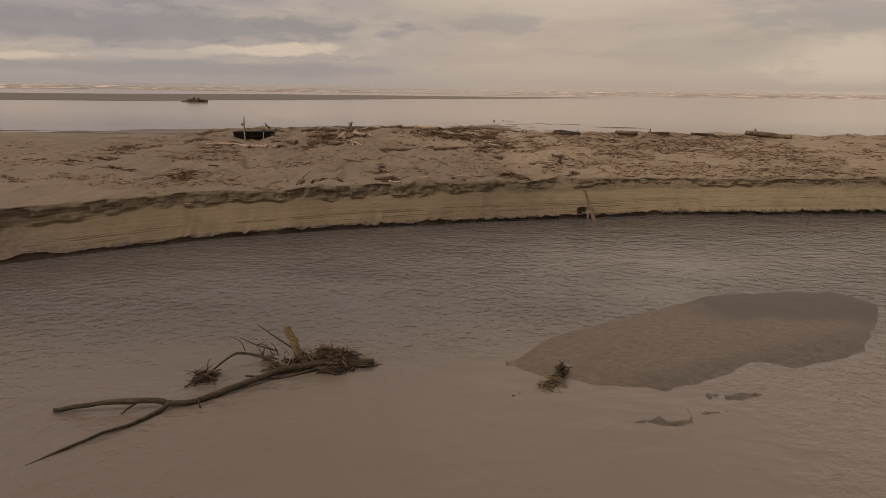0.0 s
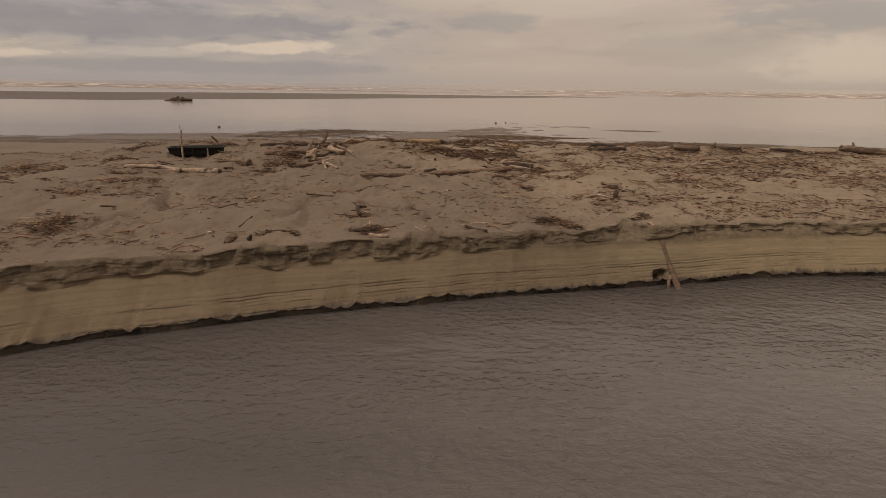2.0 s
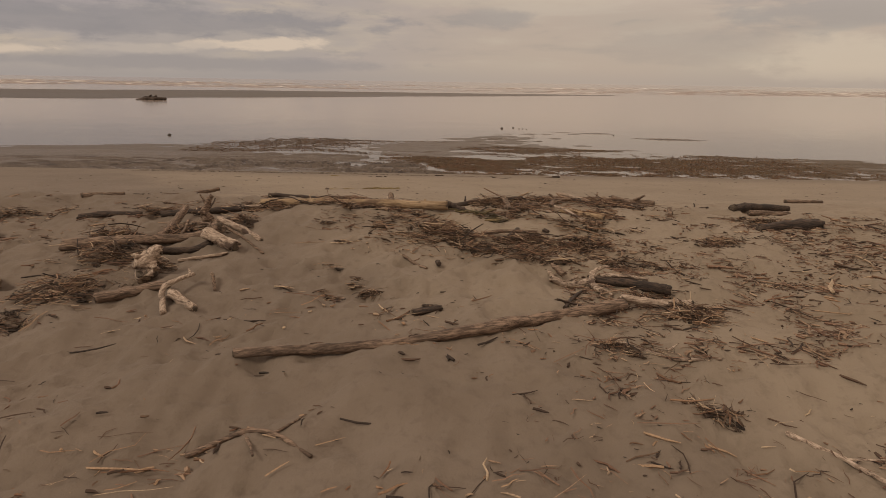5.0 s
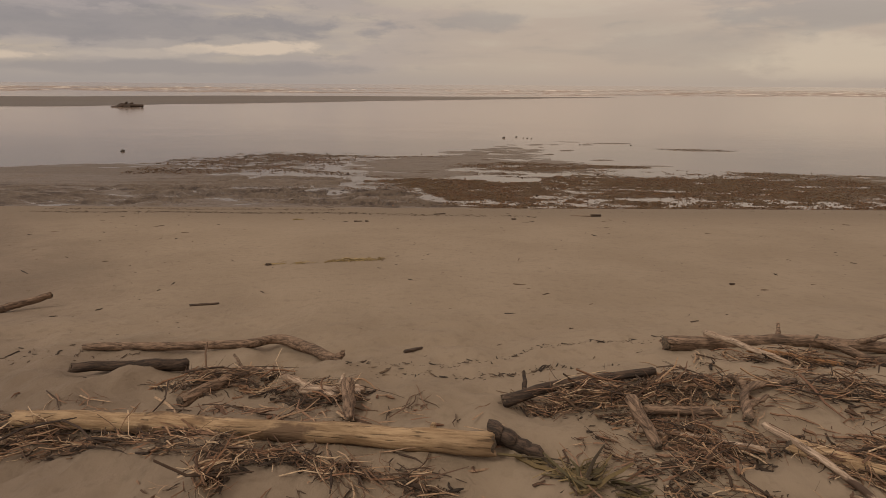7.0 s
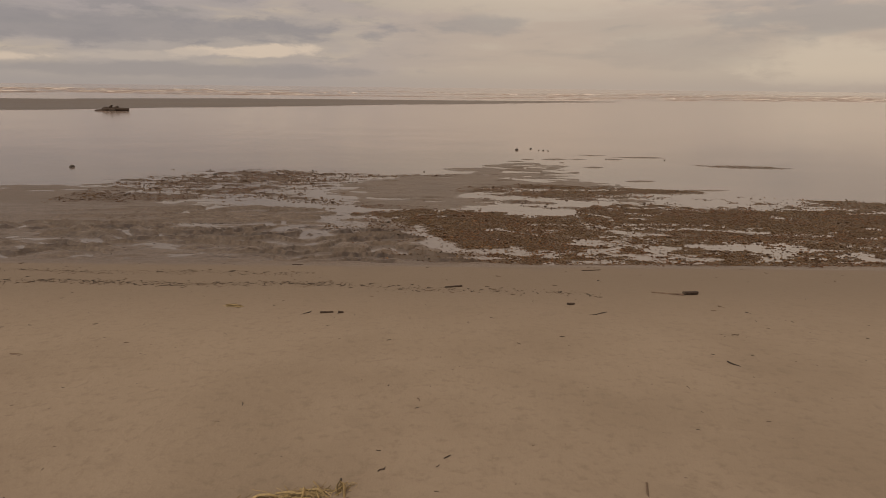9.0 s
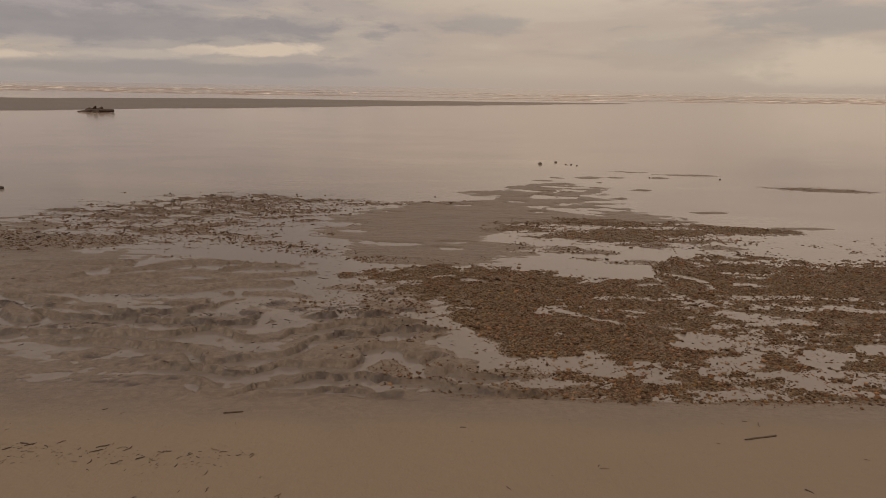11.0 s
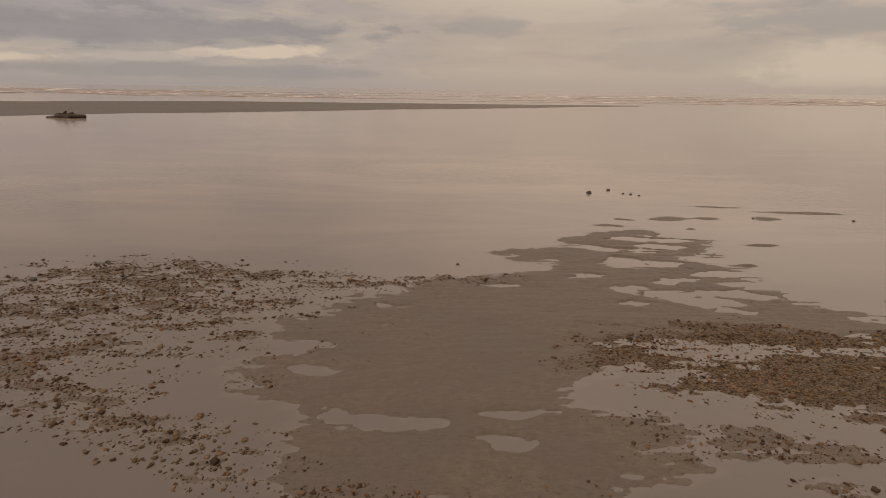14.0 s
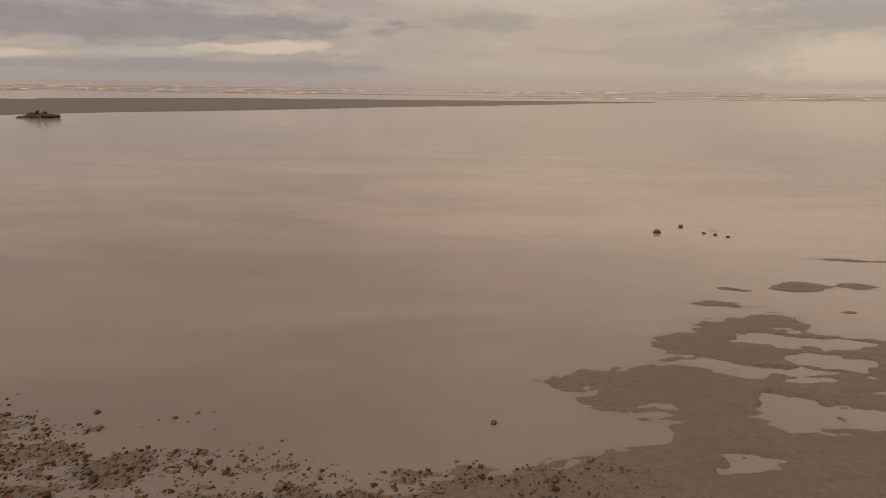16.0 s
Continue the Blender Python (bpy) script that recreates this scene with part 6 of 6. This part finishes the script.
def build_wrack():
    """Scraps strewn over the open beach, thicker along the tide lines."""
    soup, r = Soup(), np.random.RandomState(12)
    lots = [(r.uniform(-12, 14, 1000), r.uniform(25.5, 40.2, 1000), 0.010), (r.uniform(-12, 14, 160), r.uniform(26, 40, 160), 0.024)]
    t = np.concatenate([r.uniform(-13, 2.2, 1500), r.uniform(-9, -3, 500)])
    lots.append((t, 37.70 - 0.13 * np.maximum(t + 3, 0) ** 1.15 * 0.9 + 0.10 * np.sin(t * 1.3) + r.normal(0, 0.13, len(t)), 0.012))
    t = r.uniform(-13, -3.6, 1000)
    lots.append((t, 38.85 + 0.08 * np.sin(t * 1.7) + r.normal(0, 0.14, 1000), 0.011))
    t = r.uniform(-1.3, 1.6, 260)
    lots.append((t, 25.66 + 0.30 * t + 0.10 * np.sin(t * 3.2) - 0.05 * t * t + r.normal(0, 0.03, 260), 0.010))
    t = r.uniform(-1.4, 0.9, 200)
    lots.append((t, 25.2 + 0.10 * t + 0.06 * np.sin(t * 4.0) + r.normal(0, 0.035, 200), 0.012))
    t = r.uniform(-6.0, -3.2, 220)
    lots.append((t, 25.4 + r.normal(0, 0.2, 220), 0.016))
    lots.append((r.uniform(-12, 0, 1300), r.uniform(41, 48, 1300), 0.010))
    lots.append((r.uniform(-5, 0, 700), r.uniform(42, 47, 700), 0.013))
    lots.append((r.uniform(-9, 5, 1500), r.uniform(15.4, 22.5, 1500), 0.009))
    for cx, cy, rx, ry, turn in STAINS:
        m = int(420 * rx)
        lots.append((cx + r.normal(0, 0.55 * rx, m), cy + r.normal(0, 0.7 * ry, m), 0.0075))
    for x, y, size in lots:
        back = y > bank_line(x) + crest_back(x) + 0.10
        x, y = x[back], y[back]
        z = np.maximum(land(x, y), np.where(y > 40.3, film(y), -9))
        for a, b, c in zip(x, y, z):
            way, length = rng.gauss(0.2, 0.8), size * math.exp(rng.gauss(0, 0.7))
            d = np.array((math.cos(way), math.sin(way), 0)) * length
            p = np.array((a, b, c + 0.003))
            soup.stick(p - d, p + d, min(0.010, length * 0.20), rng=rng)
    return soup.mesh("wrack", DARK_BITS)


DARK_BITS = island_material("dark_scraps_of_wrack", ((0.030, 0.020, 0.014), (0.060, 0.038, 0.026), (0.090, 0.058, 0.038), (0.042, 0.028, 0.019), (0.15, 0.10, 0.065)), 0.85)
tagged(new("wrack", build_wrack()), "scattered dark scraps of wrack on the open beach", "wrack", kind="stuff")

straw = Soup()
heap(straw, -2.05, 30.56, 0.42, 0.035, 16, 240, 0.010, 0.14, 0.0034, 14)
heap(straw, -2.60, 30.42, 0.55, 0.03, 14, 70, 0.004, 0.14, 0.003, 14)
tagged(new("straw_wisp", straw.mesh("straw_wisp", STRAW)), "flattened wisp of yellow-green straw on open sand", "straw")
lower = Soup()
heap(lower, -4.48, 36.04, 0.26, 0.03, -20, 90, 0.006, 0.10, 0.003, -20)
tagged(new("straw_wisp", lower.mesh("straw_wisp", STRAW)), "small matted wisp of dry straw on the lower beach", "straw")
tuft = Soup()
heap(tuft, 0.28, 23.55, 0.28, 0.16, -25, 200, 0.05, 0.16, 0.004, -20)
tagged(new("grass_clump", tuft.mesh("grass_clump", GRASS)), "uprooted clump of green-yellow grass in litter", "grass")

# ---------------------------------------------------------------- snag in the stream
snag = tagged(new("snag"), "mossy fallen branch with a tangle of debris lying in the stream", "driftwood")
W = RIVER - 0.03
for name, pts, r0, r1, seed in (
    ("main_limb", [(-0.62, 7.02, W + 0.07), (-1.1, 6.95, W + 0.10), (-1.7, 6.72, W + 0.09), (-2.1, 6.33, W + 0.08), (-2.55, 5.98, W + 0.05), (-2.95, 5.86, W + 0.13), (-3.4, 5.78, W + 0.14), (-3.95, 5.74, W + 0.06)], 0.048, 0.026, 201),
    ("side_limb", [(-2.72, 5.92, W + 0.09), (-2.82, 5.76, W + 0.05), (-2.98, 5.52, W + 0.05), (-3.2, 5.30, W + 0.06), (-3.62, 4.84, W + 0.02)], 0.026, 0.012, 202),
    ("side_limb", [(-1.7, 6.75, W + 0.10), (-2.0, 6.82, W + 0.22), (-2.3, 6.85, W + 0.24), (-2.42, 6.78, W + 0.20), (-2.62, 6.62, W + 0.06)], 0.022, 0.012, 203),
    ("side_limb", [(-1.35, 6.95, W + 0.14), (-1.75, 7.15, W + 0.22), (-2.05, 7.35, W + 0.30), (-2.25, 7.45, W + 0.38)], 0.016, 0.006, 204),
    ("side_limb", [(-1.9, 7.15, W + 0.14), (-2.2, 7.25, W + 0.17), (-2.45, 7.30, W + 0.25)], 0.012, 0.005, 205),
    ("side_limb", [(-3.02, 5.86, W + 0.14), (-3.12, 5.78, W + 0.10), (-3.22, 5.74, W + 0.02)], 0.014, 0.008, 206),
    ("side_limb", [(-0.7, 7.0, W + 0.05), (-0.95, 6.92, W + 0.06), (-1.3, 6.85, W + 0.04)], 0.05, 0.035, 207),
    ("side_limb", [(-1.2, 6.9, W + 0.06), (-1.7, 6.62, W + 0.04), (-2.1, 6.5, W + 0.12)], 0.02, 0.012, 208),
    ("side_limb", [(-2.45, 6.02, W + 0.06), (-2.43, 5.95, W + 0.12), (-2.40, 5.90, W + 0.0)], 0.014, 0.008, 209),
):
    part(name, limb_mesh(name, pts, r0, r1, MOSSY_WOOD, seed, 9), snag)
for i in range(34):
    at = rng.choice(((-1.15, 6.98), (-1.3, 6.95), (-1.5, 6.9), (-1.9, 7.12), (-2.15, 7.2), (-2.62, 6.6), (-1.75, 6.75), (-0.95, 6.95)))
    x, y, way, up = at[0] + rng.gauss(0, 0.10), at[1] + rng.gauss(0, 0.06), rng.uniform(0, 6.3), rng.uniform(-0.05, 0.26)
    z, reach = W + rng.uniform(0.04, 0.16), rng.uniform(0.10, 0.25)
    mid = (x + math.cos(way) * reach * 0.5 + rng.gauss(0, 0.03), y + math.sin(way) * reach * 0.5, z + up * 0.6 + rng.gauss(0, 0.03))
    part("twig", limb_mesh("twig", [(x, y, z), mid, (x + math.cos(way) * reach, y + math.sin(way) * reach, z + up)], rng.uniform(0.006, 0.011), 0.003, MOSSY_WOOD if rng.random() < 0.7 else GREY_WOOD, 210 + i, 5), snag)
tangle = Soup()
for cx, cy, rx, ry, n, high in ((-1.15, 7.0, 0.34, 0.18, 520, 0.24), (-1.5, 6.9, 0.36, 0.15, 200, 0.12), (-0.85, 6.95, 0.26, 0.12, 120, 0.08), (-2.62, 6.55, 0.12, 0.10, 170, 0.12), (-2.0, 7.1, 0.3, 0.08, 50, 0.12)):
    heap(tangle, cx, cy, rx, ry, 0, n, high * 1.2, 0.13, 0.0042, 20, W - 0.01)
tagged(part("debris_tangle", tangle.mesh("debris_tangle", DARK_SCRAPS), snag), "dark tangle of twigs and reeds", kind="stuff")
wisps = Soup()
for cx, cy, rx, ry, n, high in ((-1.35, 6.98, 0.26, 0.14, 110, 0.22), (-1.05, 6.96, 0.30, 0.14, 80, 0.16), (-1.8, 6.85, 0.35, 0.10, 40, 0.10)):
    heap(wisps, cx, cy, rx, ry, 0, n, high * 1.3, 0.15, 0.0036, 20, W)
tagged(part("straw_tuft", wisps.mesh("straw_tuft", REEDS), snag), "pale dead reed leaves caught in twigs", kind="stuff")
part("stake", limb_mesh("stake", [(-1.52, 6.98, W + 0.0), (-1.58, 7.02, W + 0.16), (-1.66, 7.06, W + 0.34), (-1.74, 7.10, W + 0.52)], 0.062, 0.048, STAKE_WOOD, 260, 12), snag, "stout tan peeled stake leaning upward")
for i in range(16):
    p = np.array((-1.42 + rng.gauss(0, 0.09), 6.97, W + 0.12))
    part("reed", limb_mesh("reed", [p, p + np.array((rng.gauss(0.04, 0.08), 0.02, 0.10)), p + np.array((rng.gauss(0.10, 0.14), 0.0, rng.uniform(0.10, 0.24)))], 0.007, 0.003, REED_PALE, 270 + i, 5), snag)

small_snag = tagged(new("debris_clump"), "small clump of green-brown twigs stranded by a sandbar", "driftwood")
knot = Soup()
heap(knot, 1.62, 6.64, 0.16, 0.10, 40, 150, 0.10, 0.11, 0.0042, 30, W - 0.01)
tagged(part("tangle", knot.mesh("tangle", GRASS), small_snag), kind="stuff")
spray = Soup()
heap(spray, 1.80, 6.86, 0.10, 0.10, 40, 130, 0.14, 0.10, 0.005, 60, W - 0.01)
heap(spray, 1.26, 6.35, 0.08, 0.12, 0, 12, 0.03, 0.09, 0.004, 10, W - 0.005)
tagged(part("dark_tangle", spray.mesh("dark_tangle", DARK_SCRAPS), small_snag), "dark twigs", kind="stuff")

# ---------------------------------------------------------------- trough and post
BLACK = material_simple("black_weathered_plastic", (0.003, 0.003, 0.003), (0.007, 0.0065, 0.006), rough=0.75, scale=4.0)


def build_trough():
    root = tagged(new("trough"), "black open plastic trough stranded on the sand ridge", "trough")
    zb = min(height(-8.0, 22.2), height(-6.4, 22.3)) - 0.03
    root.matrix_world = pose(-7.24, 22.30, zb, 0, 0, 4) @ Matrix.Diagonal((0.94, 1.0, 0.74, 1.0))
    bm = bmesh.new()
    rings = []
    L, Wd = 0.80, 0.26
    for hx, hy, z in ((L * 0.90, Wd * 0.78, 0.0), (L * 0.96, Wd * 0.92, 0.12), (L, Wd, 0.30), (L + 0.03, Wd + 0.03, 0.31), (L + 0.03, Wd + 0.03, 0.335), (L - 0.02, Wd - 0.02, 0.335), (L * 0.93, Wd * 0.88, 0.12), (L * 0.86, Wd * 0.72, 0.03)):
        ring = []
        for k in range(32):
            w = 2 * math.pi * k / 32
            c, s = math.cos(w), math.sin(w)
            x, y = math.copysign(abs(c) ** 0.25, c) * hx, math.copysign(abs(s) ** 0.45, s) * hy
            ring.append(bm.verts.new((x, y, z + 0.02 * math.sin(x * 2.6 + 0.6))))
        rings.append(ring)
    for a, b in zip(rings, rings[1:]):
        for k in range(32):
            bm.faces.new((a[k], a[(k + 1) % 32], b[(k + 1) % 32], b[k]))
    bm.faces.new(rings[0][::-1])
    bm.faces.new(rings[-1])
    me = bpy.data.meshes.new("tub")
    bm.to_mesh(me)
    bm.free()
    me.materials.append(BLACK)
    me.shade_smooth()
    part("tub", me, root)
    for x in (-0.42, 0.0, 0.40):
        rib = bmesh.new()
        bmesh.ops.create_cube(rib, size=1.0, matrix=Matrix.Translation((x, -0.262, 0.17)) @ Matrix.Rotation(radians(8), 4, "X") @ Matrix.Diagonal((0.05, 0.03, 0.27, 1)))
        bmesh.ops.bevel(rib, geom=rib.edges[:], offset=0.008, segments=2, affect="EDGES")
        me = bpy.data.meshes.new("rib")
        rib.to_mesh(me)
        rib.free()
        me.materials.append(BLACK)
        part("rib", me, root)
    return root


build_trough()
post = tagged(new("post"), "thin pale wooden post standing before a black trough", "post")
gz = height(-7.50, 21.95)
part("shaft", limb_mesh("shaft", [(-7.50, 21.95, gz - 0.15), (-7.49, 21.95, gz + 0.4), (-7.47, 21.95, gz + 0.86)], 0.030, 0.022, PALE_WOOD, 301, 8), post)
part("splinter", limb_mesh("splinter", [(-7.48, 21.95, gz + 0.80), (-7.49, 21.95, gz + 0.92), (-7.50, 21.95, gz + 0.98)], 0.012, 0.004, GREY_WOOD, 302, 6), post)
peg = tagged(new("peg"), "short pale stake standing before a black trough", "post")
gz = height(-6.78, 21.95)
part("shaft", limb_mesh("shaft", [(-6.78, 21.95, gz - 0.1), (-6.78, 21.96, gz + 0.1), (-6.77, 21.96, gz + 0.26)], 0.016, 0.012, PALE_WOOD, 303, 7), peg)
driftwood([(-6.78, 22.75), (-6.95, 22.72)], 0.03, 0.025, DARK_WOOD, "dark stick leaning behind a black trough", "driftwood_stick", seed=304, lifts=(0.28, 0.46), sink=0.2)

# ---------------------------------------------------------------- out on the water
hulk = tagged(new("stranded_stump"), "dark half-sunken driftwood stump stranded in shallow water", "driftwood")
hulk.matrix_world = pose(-56.2, 126.2, -0.15)
bm = bmesh.new()
bmesh.ops.create_icosphere(bm, subdivisions=4, radius=1.0)
for v in bm.verts:
    x, y, z = v.co
    lean = 0.55 + 0.45 * (x + 1) / 2
    bump = 1 + 0.30 * noise.noise(v.co * 2.1) + 0.12 * noise.noise(v.co * 6.0)
    v.co = Vector((x * 2.35 * bump, y * 1.1 * bump, max(z, -0.1) * 0.95 * lean * bump))
me = bpy.data.meshes.new("root_mass")
bm.to_mesh(me)
bm.free()
me.materials.append(DARK_WOOD)
part("root_mass", me, hulk)
part("log", limb_mesh("log", [(1.2, -0.4, 0.45), (2.4, -0.5, 0.42), (3.6, -0.5, 0.42)], 0.30, 0.24, DARK_WOOD, 311, 10), hulk)
for x, h in ((0.5, 1.0), (1.5, 0.8)):
    part("root_stub", limb_mesh("root_stub", [(x, -0.2, 0.8), (x + 0.1, -0.25, h * 0.85), (x + 0.3, -0.3, h)], 0.30, 0.12, DARK_WOOD, 312, 8), hulk)


def stone(x, y, size, z, seed):
    bm = bmesh.new()
    bmesh.ops.create_icosphere(bm, subdivisions=2, radius=1.0)
    off = Vector((seed * 3.7, seed * 1.3, 0))
    for v in bm.verts:
        k = 1 + 0.35 * noise.noise(v.co * 1.3 + off) + 0.12 * noise.noise(v.co * 3.5 + off)
        v.co = Vector((v.co.x * k, v.co.y * k * 0.85, v.co.z * k * 0.8)) * size
    me = bpy.data.meshes.new("stone")
    bm.to_mesh(me)
    bm.free()
    me.materials.append(STONE)
    me.shade_smooth()
    ob = tagged(new("stone", me), "dark wet stone lying in shallow water", "stone", "stones on the flat")
    ob.matrix_world = pose(x, y, z + size * 0.45, 0, 0, seed * 37)
    return ob


for i, (x, y, size) in enumerate(((4.80, 69.5, 0.13), (-20.8, 58.2, 0.13), (5.95, 70.4, 0.10), (6.7, 69.3, 0.07), (7.0, 69.0, 0.06), (6.4, 69.5, 0.06), (13.6, 64.0, 0.06), (9.9, 64.3, 0.05), (-13.1, 57.6, 0.05), (-11.2, 57.4, 0.05),
                                   (-9.0, 57.7, 0.05), (-7.7, 57.8, 0.05), (-1.7, 57.7, 0.05), (-12.2, 55.9, 0.09), (-2.55, 45.3, 0.07), (-2.7, 44.9, 0.05)  )):
    stone(x, y, size, max(height(x, y), float(film(y))) - size * 0.25, i)


def build_surf():
    """Lines of breaking waves: low rolls with broken, foaming crests."""
    soup = Soup()
    r = np.random.RandomState(77)
    for _ in range(120):
        far = r.uniform(0, 1) ** 1.2
        y = 258 + 330 * far
        x = r.uniform(-1.0, 1.0) * (240 + y * 0.85)
        if y < 300 and x < 60:
            y += 40
        half, n = r.uniform(14, 90) * (0.5 + y / 600), 44
        high = r.uniform(0.25, 0.62) * (0.8 + far * 0.6)
        u = np.linspace(-1, 1, n)
        h = high * (1 - u**2) ** 0.5 * np.clip(0.35 + 1.5 * fbm(u * 6 + x, u * 0, 7, 4), 0.0, 1.2)
        cx, cy = x + u * half, y + 5 * fbm(u * 1.5 + x, u * 0, 9, 2) + u * half * r.uniform(-0.08, 0.08)
        prof = ((-1.7, -0.05), (-0.9, 0.45), (-0.25, 1.0), (0.3, 0.85), (1.5, 0.2), (2.4, -0.05))
        verts = [(cx[i], cy[i] + a * (0.8 + high), b * h[i]) for a, b in prof for i in range(n)]
        faces = [(k * n + i, k * n + i + 1, (k + 1) * n + i + 1, (k + 1) * n + i) for k in range(len(prof) - 1) for i in range(n - 1)]
        soup.add(verts, faces)
    return soup.mesh("surf", FOAM, True)


def foam_material():
    m, g = material("breaking_wave_foam")
    p = g.place()
    x, y, z = g.split(p)
    n = g.noise(g.vec(g.math("MULTIPLY", x, 0.10), g.math("MULTIPLY", y, 0.5), 0.0), 1.0, 5.0, 0.65)
    f = g.math("MULTIPLY", g.ramp(n, 0.42, 0.58), g.ramp(z, 0.05, 0.26))
    col = g.mix(f, (0.26, 0.185, 0.145), (0.76, 0.68, 0.60))
    g.shade(Base_Color=col, Roughness=0.6)
    return m


FOAM = foam_material()
tagged(new("surf", build_surf()), "lines of breaking brown waves with pale foam", "surf", kind="stuff")
